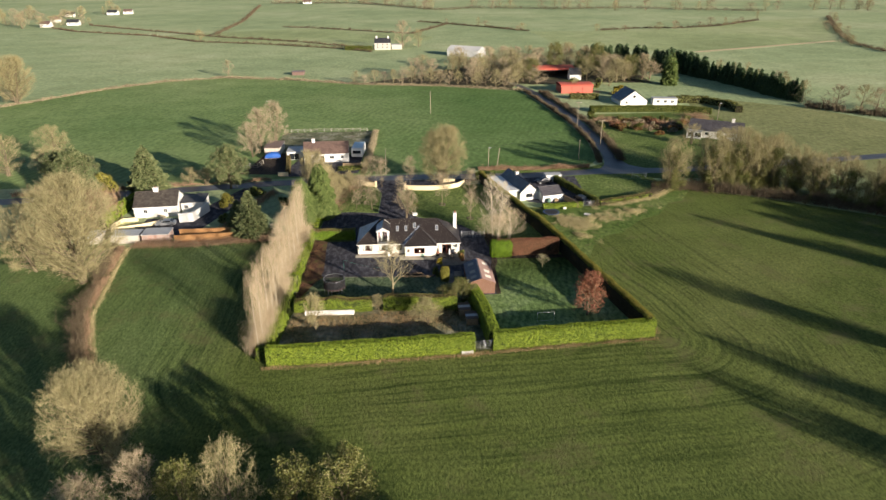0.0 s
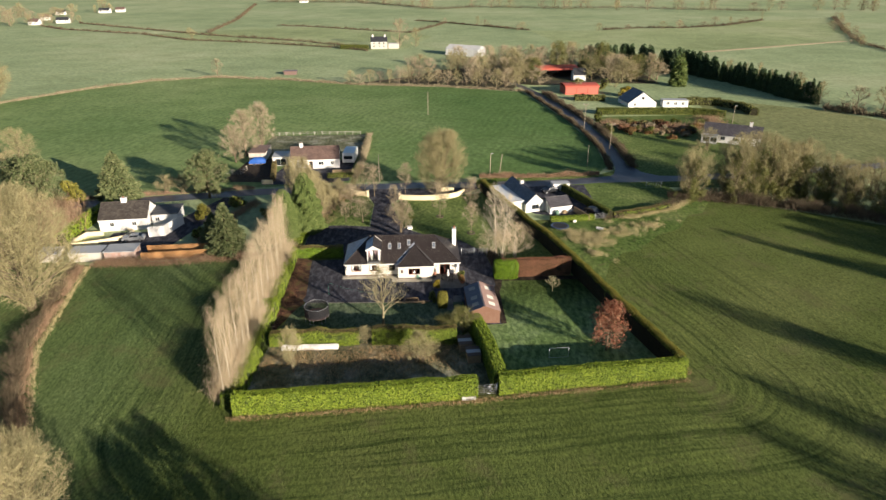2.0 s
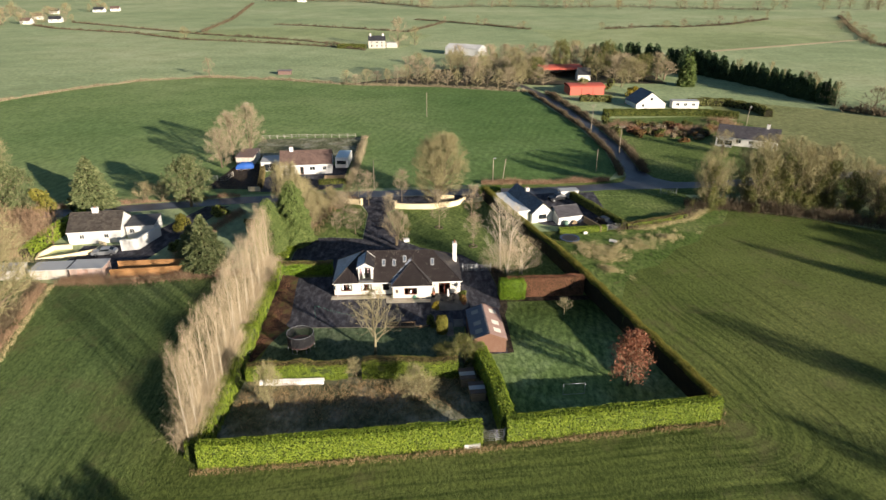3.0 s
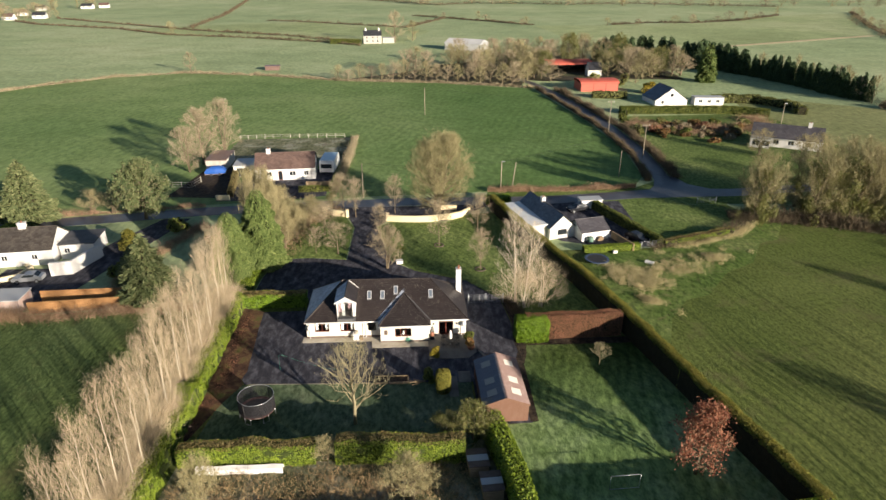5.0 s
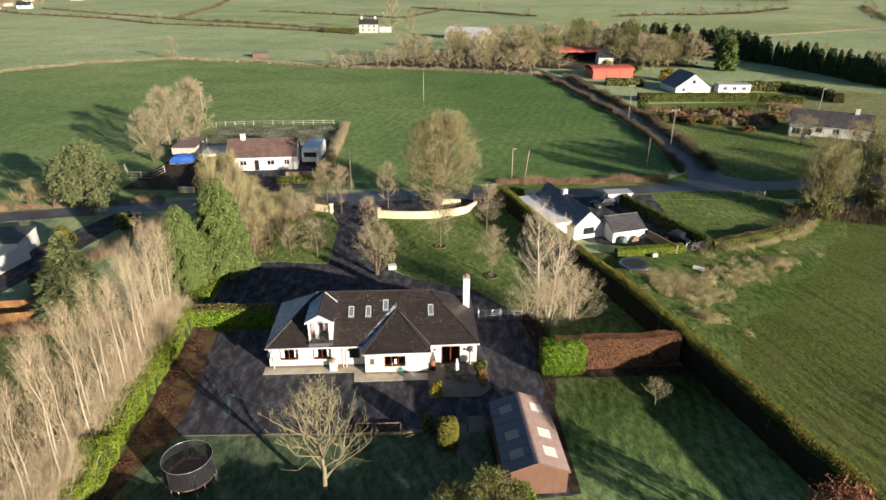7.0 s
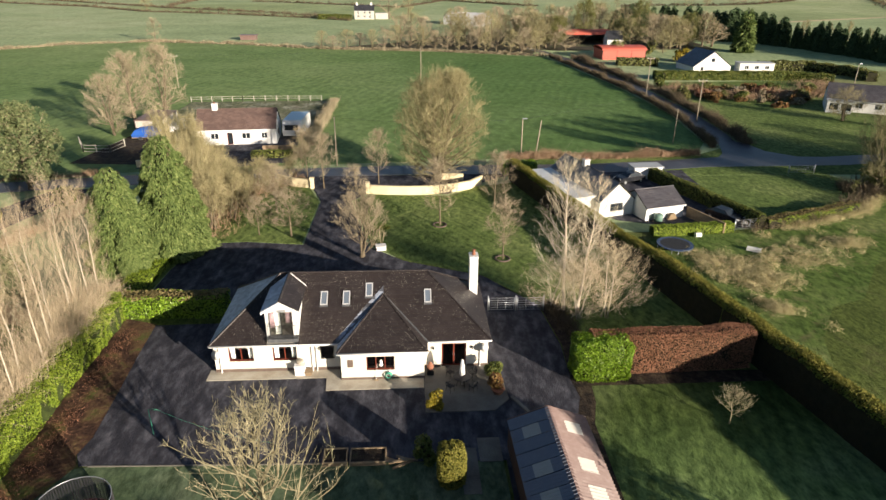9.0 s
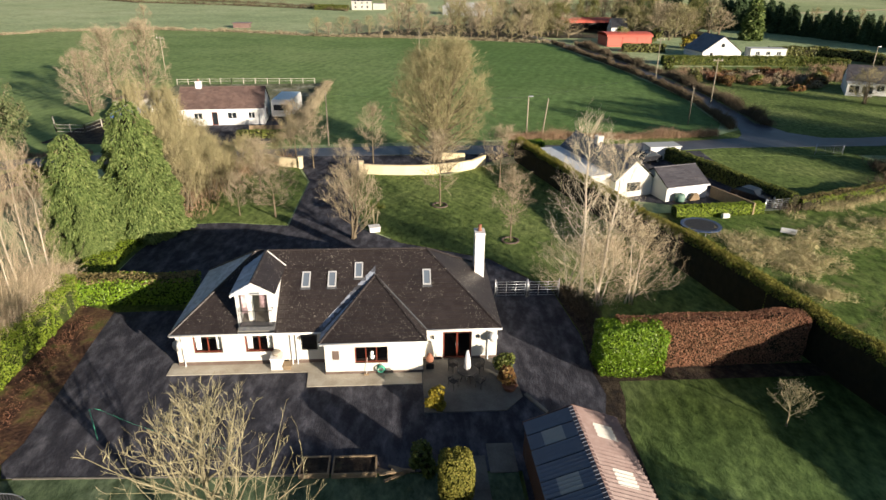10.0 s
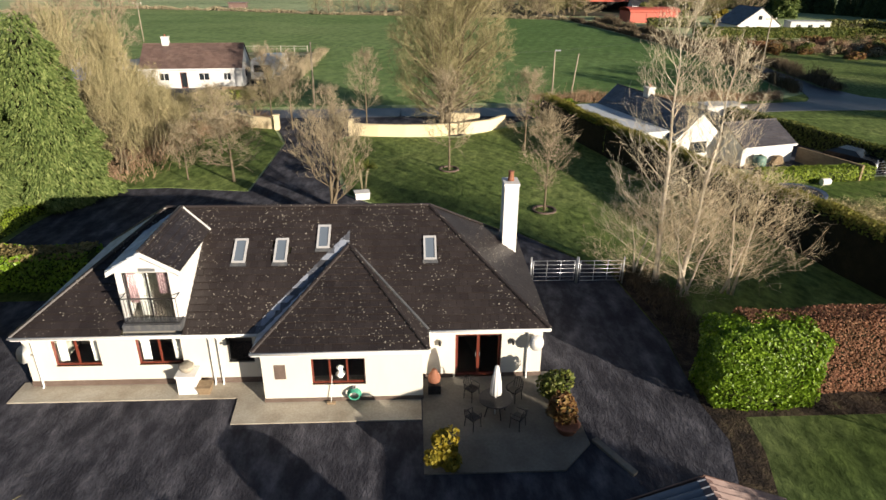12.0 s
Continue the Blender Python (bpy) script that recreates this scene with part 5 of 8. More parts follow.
spots += [(x + rs.normal(0, 10), y + rs.normal(0, 10), 1.0 + 0.8 * rs.rand(), 0.8 + 0.5 * rs.rand(), rs.rand() * 360) for line in (
    [(-340, 520), (-380, 560), (-400, 640), (-350, 700)], [(96, 788), (212, 757), (292, 774)], [(487, 715), (574, 731), (600, 650)], [(-200, 918), (-63, 908), (49, 760)], [(285, 735), (445, 700)]) for x, y, *_ in along(line, 20)]
spots += [(184 + 6 * i + rs.normal(), 132 + rs.normal(0, 2) - 1.5 * i, 0.9 + 0.3 * rs.rand(), 0.75 + 0.2 * rs.rand(), rs.rand() * 360) for i in range(5)]
wood_tree = tree_thing("farm_tree", bare_tree(183, 12.5, 5.0, 0.6, 0.3, 22, 0.4, 7, 5, 1.0, 0.038, 0, 0.3, 1, 1, True, limbs_apart=False), BARK, TWIG, "tall leafless tree in a wood behind the barns", group="far trees")
wood_tree_b = tree_thing("farm_tree", bare_tree(184, 11.0, 5.6, 0.4, 0.3, 22, 0.3, 7, 5, 1.0, 0.038, 0, 0.3, 2, 1, True, limbs_apart=False), BARK, TWIG_PINK, "tall leafless pinkish tree in a wood behind the barns", group="far trees")
plant(wood_tree, wood_spots[::2])
plant(wood_tree_b, wood_spots[1::2])
plant(ivied, [(x, y, sx, sz, r) for x, y, sx, sz, r in ((70, 203, 1.2, 1.1, 0), (88, 232, 1.3, 1.5, 70), (98, 214, 1.1, 0.9, 130), (121, 205, 1.2, 1.2, 200), (58, 214, 1.1, 1.0, 20), (110, 228, 1.3, 1.5, 250))], False)
spots += [(x + rs.normal(0, 7), y + rs.normal(0, 7), 0.6 + 0.5 * rs.rand(), 0.5 + 0.4 * rs.rand(), rs.rand() * 360) for x, y in ((-338, 530), (-322, 548), (-356, 585), (-345, 690), (-332, 705), (-378, 660), (-330, 540), (-350, 600), (-365, 640), (-310, 560)) for _ in range(2)]
plant(far_tree, spots[::2])
plant(far_pale, spots[1::2])

for nm, line, hh, ww, n, mt in (("far_hedgerow", [(-158, 154), (-134, 191), (-113, 213), (-85, 224), (-48, 215), (-13, 200), (25, 194), (63, 180)], 1.3, 2.5, 7000, TWIG_FAR),
                                ("far_hedgerow", [(-320, 518), (-285, 484), (-201, 440), (-151, 395), (-91, 373), (-39, 346), (-15, 326)], 2.0, 3.0, 4500, HEDGE_BROWN),
                                ("far_hedgerow", [(-299, 546), (-210, 479), (-143, 428), (-69, 387), (-20, 345)], 2.0, 3.0, 4000, HEDGE_BROWN),
                                ("far_hedgerow", [(18, 572), (46, 543), (81, 504), (114, 464)], 2.0, 3.5, 2500, HEDGE_BROWN),
                                ("far_hedgerow", [(177, 465), (218, 484), (254, 482), (300, 502), (370, 564)], 2.2, 3.5, 3500, HEDGE_BROWN),
                                ("far_hedgerow", [(469, 603), (381, 447), (333, 352), (326, 306)], 2.5, 4.0, 4000, HEDGE_BROWN),
                                ("far_hedgerow", [(-152, 446), (-162, 584), (-204, 861)], 2.5, 4.0, 3500, HEDGE_BROWN),
                                ("far_hedgerow", [(-109, 516), (-76, 503), (12, 445), (46, 540)], 2.0, 3.0, 3000, HEDGE_BROWN),
                                ("far_hedgerow", [(-200, 918), (-63, 908), (49, 746), (96, 788), (212, 757), (292, 774), (445, 697)], 4.0, 9.0, 5000, HEDGE_BROWN),
                                ("far_hedgerow", [(173, 138), (181, 128), (200, 112), (260, 44)], 3.0, 5.0, 4000, HEDGE_BROWN)):
    scrub(nm, line, hh, ww, n, mt, "brown unkempt hedgerow between far fields", len(line) * 7 + n, 0.11)
scrub("thicket_floor", [(-9, 26), (-8, 38), (-5, 44), (0, 47)], 1.6, 6.0, 5000, TWIG_RED, "brown undergrowth below the thicket", 51, 0.018, 0.3, "undergrowth")
scrub("roadside_bank_west", [(-90, 40), (-55, 45.4), (-40, 48.4), (-27, 50.4)], 1.2, 1.2, 4000, TWIG_RED, "brown hedge bank along the road", 54, 0.025, 0.2)
scrub("west_thicket", [(-70, 8), (-60, 20), (-66, 34), (-84, 44)], 4.5, 9.0, 7000, TWIG_RED, "brown leafless thicket beside a cottage", 52, 0.03, 0.2, "thicket")
scrub("garden_shrubs", [(80, 118), (96, 104), (118, 112), (120, 124)], 2.0, 9.0, 6000, TWIG_RED, "russet leafless garden shrubs", 53, 0.03, 0.35, "shrubs")
rs = np.random.RandomState(77)
for k, (nm, mt, lb) in enumerate((("garden_shrub", TWIG_PINK, "rounded pinkish leafless garden shrub"), ("garden_shrub", IVY, "rounded olive evergreen garden shrub"), ("garden_shrub", REDSHRUB, "rounded russet garden shrub"))):
    hb, lf = clump(260 + k, 1.9, 1.8, 2.1, 0.22, 1500, 0.0, 12, 1.5, 0.35)
    bush = thing(nm, label=lb, category="shrub", group="garden shrubs")
    part("heart", hb, CORE_SHADE, bush), part("foliage", lf, mt, bush)
    plant(bush, [(84 + 24 * rs.rand(), 97 + 18 * rs.rand(), 0.5 + 0.9 * rs.rand(), 0.5 + 0.7 * rs.rand(), 360 * rs.rand()) for _ in range(9)])
# added dark twigs that stand for the deep shade under the birch
scrub("birch_shade_twigs", [(27.2, 10), (28.2, 6), (28.8, 2)], 0.7, 1.8, 2600, HEDGE_BROWN, "dark low twigs that paint shade below the birch", 55, 0.016, 0.4, "undergrowth")
scrub("bed_growth", [(-9.3, -18), (-8.4, -8), (-8.6, 7)], 0.3, 1.8, 2200, BEECH, "sparse dead growth on the bare bed", 56, 0.010, 0.7, "undergrowth")
scrub("bank_undergrowth", [(74, 40), (84, 37.5), (96, 33), (110, 27), (124, 17)], 2.4, 4.0, 9000, HEDGE_BROWN, "brown undergrowth below the bank trees", 57, 0.03, 0.35, "undergrowth")
scrub("boundary_growth", [(-2.6, 58), (-1.8, 72), (-1.4, 84), (-1.5, 105)], 1.5, 1.6, 5000, TWIG_FAR, "tall dry hedge beside a bungalow", 58, 0.03, 0.2)
scrub("garden_growth", [(-29, 12), (-30, 22), (-27, 32), (-24, 40)], 1.2, 3.0, 3500, TWIG_RED, "brown shrubs between garden and drive", 59, 0.02, 0.3)


# ======== building helpers ========
def wall_run(length, h, thick, openings):
    """A wall along local x from 0 to length, outer face at y = 0, with openings (x0, x1, z0, z1) cut right through."""
    xs = sorted({0.0, length, *(v for o in openings for v in o[:2])})
    zs = sorted({0.0, h, *(min(v, h) for o in openings for v in o[2:4])})
    full = lambda i, k: 0 <= i < len(xs) - 1 and 0 <= k < len(zs) - 1 and not any(
        o[0] <= (xs[i] + xs[i + 1]) / 2 <= o[1] and o[2] <= (zs[k] + zs[k + 1]) / 2 <= o[3] for o in openings)
    n = len(zs)
    at = lambda i, k, back: (i * n + k) * 2 + back
    faces = []
    for i in range(len(xs) - 1):
        for k in range(n - 1):
            if not full(i, k):
                continue
            a, b, c, d = (i, k), (i + 1, k), (i + 1, k + 1), (i, k + 1)
            faces += [tuple(at(*q, 0) for q in (a, b, c, d)), tuple(at(*q, 1) for q in (d, c, b, a))]
            for p, q, near in ((a, b, (i, k - 1)), (b, c, (i + 1, k)), (c, d, (i, k + 1)), (d, a, (i - 1, k))):
                if not full(*near):
                    faces.append((at(*p, 0), at(*p, 1), at(*q, 1), at(*q, 0)))
    used = sorted({v for f in faces for v in f})
    nth = {v: i for i, v in enumerate(used)}
    place = lambda v: (xs[v // 2 // n], thick * (v % 2), zs[v // 2 % n])
    return Shape().add([place(v) for v in used], [tuple(nth[v] for v in f) for f in faces])


def moved(shape, m):
    shape.v = [tuple(m @ Vector(p)) for p in shape.v]
    return shape


def window(parent, m, w, h, frame_mat, panes=2, pane_mat=None, sill=None, fw=0.07, depth=0.08, name="window"):
    """A window in its opening: frame with bars, panes and a sill, all set by the pose m at its lower left corner."""
    step = (w - fw) / panes
    fr = wall_run(w, h, depth, [(k * step + fw, (k + 1) * step, fw, h - fw) for k in range(panes)])
    ob = part(name, moved(fr, m), frame_mat, parent)
    for k in range(panes):
        pane = part("pane", moved(Shape().box(k * step + fw, depth * 0.4, fw, (k + 1) * step, depth * 0.4 + 0.02, h - fw), m), pane_mat or PANE, ob)
        pane.visible_shadow = pane_mat is not GLASS_CLEAR      # daylight passes clear panes
    if sill:
        part("sill", moved(Shape().box(-0.06, -0.09, -0.07, w + 0.06, 0.06, 0.0), m), sill, ob)
    return ob


def clip(poly, a, b, c):
    """The part of a flat polygon where a x + b y <= c."""
    out = []
    for (x0, y0), (x1, y1) in zip(poly, poly[1:] + poly[:1]):
        d0, d1 = a * x0 + b * y0 - c, a * x1 + b * y1 - c
        if d0 <= 0:
            out.append((x0, y0))
        if d0 * d1 < 0:
            t = d0 / (d0 - d1)
            out.append((x0 + (x1 - x0) * t, y0 + (y1 - y0) * t))
    return out


def tile_slope(corners, width, gauge, thick=0.03, lap=0.02, holes=()):
    """Tiles on a flat, convex roof face (corners from above anticlockwise, the first edge along the eave).
    Returns a list of (vertices, faces, whole) tile by tile. holes: rectangles (u0, u1, v0, v1) in the face left bare."""
    p = [Vector(c) for c in corners]
    u = (p[1] - p[0]).normalized()
    n = u.cross(p[-1] - p[0]).normalized()
    v = n.cross(u)
    flat = [((q - p[0]).dot(u), (q - p[0]).dot(v)) for q in p]
    lo, hi, top = min(q[0] for q in flat), max(q[0] for q in flat), max(q[1] for q in flat)
    out = []
    for r in range(int(top / gauge) + 1):
        for k in range(int((hi - lo) / width) + 2):
            x0, y0 = lo + (k - (r % 2) * 0.5) * width, r * gauge
            if any(x0 + width / 2 > h0 and x0 + width / 2 < h1 and y0 + gauge / 2 > h2 and y0 + gauge / 2 < h3 for h0, h1, h2, h3 in holes):
                continue
            poly = [(x0 + 0.004, y0), (x0 + width - 0.004, y0), (x0 + width - 0.004, y0 + gauge + lap), (x0 + 0.004, y0 + gauge + lap)]
            whole = True
            for (ax, ay), (bx, by) in zip(flat, flat[1:] + flat[:1]):
                ea, eb = by - ay, -(bx - ax)
                cut = clip(poly, ea, eb, ea * ax + eb * ay + 1e-6)
                whole &= len(cut) == 4 and all(abs(q[0] - w[0]) + abs(q[1] - w[1]) < 1e-6 for q, w in zip(cut, poly))
                poly = cut
                if len(poly) < 3:
                    break
            if len(poly) < 3 or sum(a[0] * b[1] - b[0] * a[1] for a, b in zip(poly, poly[1:] + poly[:1])) < 0.004:
                continue
            m = len(poly)
            lift = lambda q: thick * 1.7 * (1 - (q[1] - y0) / (gauge + lap)) + 0.012
            up = [p[0] + u * q[0] + v * q[1] + n * lift(q) for q in poly]
            dn = [w - n * thick for w in up]
            out.append(([tuple(w) for w in up + dn], [tuple(range(m))] + [(m + i, m + (i + 1) % m, (i + 1) % m, i) for i in range(m)], whole))
    return out


def roof_face(parent, corners, material, width=0.33, gauge=0.34, singly=False, holes=(), thick=0.10, name="roof_slope"):
    """A roof face: a boarded deck and tiles on it, tile by tile or joined."""
    p = [Vector(c) for c in corners]
    n = (p[1] - p[0]).cross(p[-1] - p[0]).normalized()
    m = len(p)
    deck = Shape().add([q for q in p] + [q - n * thick for q in p], [tuple(range(m)), tuple(range(2 * m - 1, m - 1, -1))] + [(m + i, m + (i + 1) % m, (i + 1) % m, i) for i in range(m)])
    ob = part(name, deck, CORE_SHADE, parent)
    made = tile_slope(corners, width, gauge, holes=holes)
    if singly:
        for v, f, _ in made:
            part("tile", Shape().add(v, f), material, ob)
    else:
        s = Shape()
        for v, f, _ in made:
            s.add(v, f)
        tagged(part("tiling", s, material, ob), kind="stuff")
    return ob


def ridge_caps(parent, a, b, material, r=0.095, step=0.42, name="ridge_tiles"):
    """A line of overlapping half-round cap tiles from a to b."""
    a, b = Vector(a), Vector(b)
    d = (b - a).normalized()
    side = d.cross(Vector((0, 0, 1))).normalized()
    up = side.cross(d)
    s, k = Shape(), max(int((b - a).length / step), 1)
    for i in range(k):
        p, q = a.lerp(b, i / k), a.lerp(b, (i + 1.08) / k)
        v = []
        for e, g in ((p, 1.08), (q, 0.95)):
            v += [e + side * math.cos(w) * r * g + up * (math.sin(w) * r * g * 0.8 + 0.01) for w in (0, 0.8, 1.571, 2.34, 3.1416)]
        s.add(v, [(j, j + 1, j + 6, j + 5) for j in range(4)] + [(4, 3, 2, 1, 0), (5, 6, 7, 8, 9)])
    return part(name, s, material, parent)


GLASS_CLEAR, gn, gl, gb = mat("clear_window_glass", 0.03, 0, 0.5)
gb.inputs["Base Color"].default_value = (0.75, 0.8, 0.8, 1)
gb.inputs["Transmission Weight"].default_value = 1.0
gb.inputs["IOR"].default_value = 1.45
ROOM = paint("room_plaster", (0.30, 0.26, 0.22), 0.9, 0, 0.05, 1.0)
CURTAIN_PINK = paint("patterned_pink_curtain", (0.36, 0.22, 0.24), 0.9, 0, 0.3, 14.0, (0.6, 0.5, 0.5))

# ======== the bungalow ========
EAVE, RIDGE, RY = 2.5, 5.73, 5.4
X0, X1, YB = 0.0, 20.8, 9.1
RL, RR = 4.6, 16.16
SLOPE = (RIDGE - EAVE) / RY
house = thing("bungalow", label="cream-rendered bungalow with a hipped brown tiled roof, dormer and bay", category="house")
front = [(1.04, 2.86, 1.0, 2.2), (4.28, 6.06, 1.0, 2.2), (7.8, 8.84, 1.05, 2.2), (10.0, 15.0, 0.1, 2.3), (16.88, 18.75, 0.12, 2.15)]
part("front_wall", moved(wall_run(20.4, 2.42, 0.3, front), pose(0.2, 0.25, 0)), RENDER, house)
part("back_wall", moved(wall_run(20.4, 2.42, 0.3, []), pose(20.6, YB - 0.25, 0, 0, 0, 180)), RENDER, house)
part("gable_wall", moved(wall_run(YB - 1.1, 2.42, 0.3, []), pose(20.6, 0.55, 0, 0, 0, 90)), RENDER, house)
part("gable_wall", moved(wall_run(YB - 1.1, 2.42, 0.3, []), pose(0.2, YB - 0.55, 0, 0, 0, -90)), RENDER, house)
for x0, y0, x1, y1, z1 in ((0.17, 0.22, 9.66, 0.248, 0.34), (0.17, 0.25, 0.198, YB - 0.22, 0.34), (20.602, 0.25, 20.63, YB - 0.22, 0.34), (15.72, 0.22, 17.0, 0.248, 0.3), (19.0, 0.22, 20.63, 0.248, 0.3)):
    part("plinth", Shape().box(x0, y0, 0, x1, y1, z1), PLINTH, house)
part("interior", Shape().box(0.55, 3.4, 0.02, 20.2, 3.5, 2.4).box(0.55, 0.6, 0.0, 20.2, 3.4, 0.06).box(0.55, 0.6, 2.36, 20.2, 3.4, 2.40).box(7.0, 0.6, 0.06, 7.1, 3.4, 2.36).box(9.2, 0.6, 0.06, 9.3, 3.4, 2.36).box(15.9, 0.6, 0.06, 16.0, 3.4, 2.36).box(9.96, -0.8, 0.02, 15.44, 0.24, 0.06), ROOM, house)
for x0, x1, z0, z1 in front[:2]:
    w = window(house, pose(0.2 + x0, 0.37, z0), x1 - x0, z1 - z0, MAHOGANY, 2, GLASS_CLEAR, MAHOGANY)
    for cx in (0.1, x1 - x0 - 0.42):
        c = Shape()
        for k in range(6):
            c.tube([(0.2 + x0 + cx + k * 0.055, 0.62, z0 + 0.05), (0.2 + x0 + cx + k * 0.055, 0.62, z1 - 0.04)], [0.035, 0.04], 6)
        part("curtain", c, CLOTH, w, "pale cloth curtain", True)
window(house, pose(8.0, 0.37, 1.05), 1.04, 1.15, BLACK, 1, GLASS_CLEAR, PLINTH)
w = window(house, pose(17.08, 0.36, 0.12), 1.87, 2.03, MAHOGANY, 2, GLASS_CLEAR, None, 0.11, 0.1, "patio_door")
for hx in (17.9, 18.06):
    part("handle", Shape().box(hx, 0.33, 1.05, hx + 0.03, 0.36, 1.25), GALV, w, "small metal handle")
# bay
bay_op = [(1.85, 3.9, 0.85, 2.03)]
part("bay_wall", moved(wall_run(6.1, 2.42, 0.3, bay_op), pose(9.65, -1.1, 0)), RENDER, house)
part("bay_side_wall", Shape().box(9.65, -0.8, 0, 9.95, 0.25, 2.42), RENDER, house)
part("bay_side_wall", Shape().box(15.45, -0.8, 0, 15.75, 0.25, 2.42), RENDER, house)
part("bay_plinth", Shape().box(9.62, -1.13, 0, 15.78, -1.102, 0.26).box(9.62, -1.102, 0, 9.649, 0.22, 0.26).box(15.751, -1.102, 0, 15.78, 0.22, 0.26), PLINTH, house)
bw = window(house, pose(11.5, -0.98, 0.85), 2.05, 1.18, MAHOGANY, 3, GLASS_CLEAR, MAHOGANY)
part("ornament", Shape().lathe(12.55, -0.72, [(0.1, 0.95), (0.2, 1.1), (0.06, 1.25), (0.16, 1.4), (0.02, 1.5)], 9), CLOTH, bw, "pale ornament on the inner sill", True)
part("vent_panel", Shape().box(10.12, -1.125, 1.16, 10.54, -1.102, 1.8), PLINTH, house, "square brown vent panel")
# fascia and gutters
fas = Shape().box(X0 - 0.02, 0.0, 2.36, 9.4, 0.025, 2.53).box(16.0, 0.0, 2.36, X1 + 0.02, 0.025, 2.53).box(9.4, -1.385, 2.36, 16.0, -1.36, 2.53)
fas.box(9.4, -1.36, 2.36, 9.425, 0.0, 2.53).box(15.975, -1.36, 2.36, 16.0, 0.0, 2.53)
fas.box(X0 - 0.02, 0.025, 2.36, X0 + 0.005, YB, 2.53).box(X1 - 0.005, 0.025, 2.36, X1 + 0.02, YB, 2.53).box(X0, YB, 2.36, X1, YB + 0.025, 2.53)
part("fascia", fas, TRIM, house, "white fascia boards")
sof = Shape().box(0.01, 0.03, 2.37, 9.4, 0.24, 2.39).box(16.0, 0.03, 2.37, 20.79, 0.24, 2.39).box(9.43, -1.35, 2.37, 15.97, -1.11, 2.39).box(0.01, 0.25, 2.37, 0.19, YB, 2.39).box(20.61, 0.25, 2.37, 20.79, YB, 2.39)
part("soffit", sof, TRIM, house)
for pts in ([(X0 - 0.05, -0.05, 2.5), (9.35, -0.05, 2.48)], [(9.36, -1.43, 2.5), (16.04, -1.43, 2.48)], [(16.05, -0.05, 2.5), (X1 + 0.05, -0.05, 2.48)]):
    part("gutter", Shape().tube(pts, [0.055, 0.055], 8), TRIM, house, "white gutter", True)
for px, py in ((0.62, 0.17), (7.4, 0.17), (7.72, 0.17), (20.0, 0.17)):
    part("downpipe", Shape().tube([(px, -0.03, 2.45), (px, py, 2.2), (px, py, 0.15), (px, py - 0.1, 0.08)], [0.04] * 4, 8), TRIM, house, "white downpipe", True)
# roof
apex = (12.7, 3.58, EAVE + 3.58 * SLOPE)
def on_front(x, y):
    return (x, y, EAVE + y * SLOPE)
DL, DR, DY, DZ, DE = 3.95, 6.68, 0.6, 5.84, 5.06           # dormer: eaves, face, ridge and eave height
dz_y = RY - 0.25
dm = (DL + DR) / 2
roof_face(house, [(X0, 0, EAVE), (DL + 0.2, 0, EAVE), on_front(DL + 0.2, (DL + 0.2) * RY / RL)], ROOF)
sky = [(7.87, 2.83), (9.58, 2.83), (11.32, 3.42), (15.87, 2.86)]
sl = math.hypot(1, SLOPE)
cut = [(x - (DR - 0.2) - 0.02, x - (DR - 0.2) + 0.58, y * sl - 0.02, (y + 1.06) * sl + 0.02) for x, y in sky]
roof_face(house, [(DR - 0.2, 0, EAVE), (8.95, 0, EAVE), on_front(apex[0], 4.25), on_front(apex[0], RY), on_front(DR - 0.2, RY)], ROOF, holes=cut)
roof_face(house, [(8.95, 0, EAVE), (9.42, 0, EAVE), apex, on_front(apex[0], 4.25)], ROOF_SHADE_STEPS)
roof_face(house, [(15.98, 0, EAVE), (X1, 0, EAVE), (RR, RY, RIDGE), (apex[0], RY, RIDGE), apex], ROOF, holes=[(x - 15.98 - 0.02, x - 15.98 + 0.58, a, b) for (x, _), (_, _, a, b) in zip(sky[3:], cut[3:])])
roof_face(house, [on_front(DL + 0.2, (DE - 0.02 - EAVE) / SLOPE), on_front(DR - 0.2, (DE - 0.02 - EAVE) / SLOPE), on_front(DR - 0.2, RY), on_front(RL, RY), on_front(DL + 0.2, (DL + 0.2) * RY / RL)], ROOF)
roof_face(house, [(X1, 0, EAVE), (X1, YB, EAVE), (RR, RY, RIDGE)], ROOF)
roof_face(house, [(X0, YB, EAVE), (X0, 0, EAVE), (RL, RY, RIDGE)], ROOF_SKYLIT)
roof_face(house, [(X1, YB, EAVE), (X0, YB, EAVE), (RL, RY, RIDGE), (RR, RY, RIDGE)], ROOF)
roof_face(house, [(9.42, -1.36, EAVE), (15.98, -1.36, EAVE), apex], ROOF, singly=True, name="bay_roof_slope")
roof_face(house, [(9.42, 0, EAVE), (9.42, -1.36, EAVE), apex], ROOF_SKYLIT)
roof_face(house, [(15.98, -1.36, EAVE), (15.98, 0, EAVE), apex], ROOF)
for a, b in (((RL, RY, RIDGE), (RR, RY, RIDGE)), ((X0, 0, EAVE), (RL, RY, RIDGE)), ((X1, 0, EAVE), (RR, RY, RIDGE)), ((X0, YB, EAVE), (RL, RY, RIDGE)), ((X1, YB, EAVE), (RR, RY, RIDGE)), ((9.42, -1.36, EAVE), apex), ((15.98, -1.36, EAVE), apex)):
    ridge_caps(house, Vector(a) + Vector((0, 0, 0.04)), Vector(b) + Vector((0, 0, 0.04)), ROOF)
FRAME_GREY = paint("pale_grey_frame", (0.45, 0.45, 0.46), 0.5, 0, 0.15, 4.0)
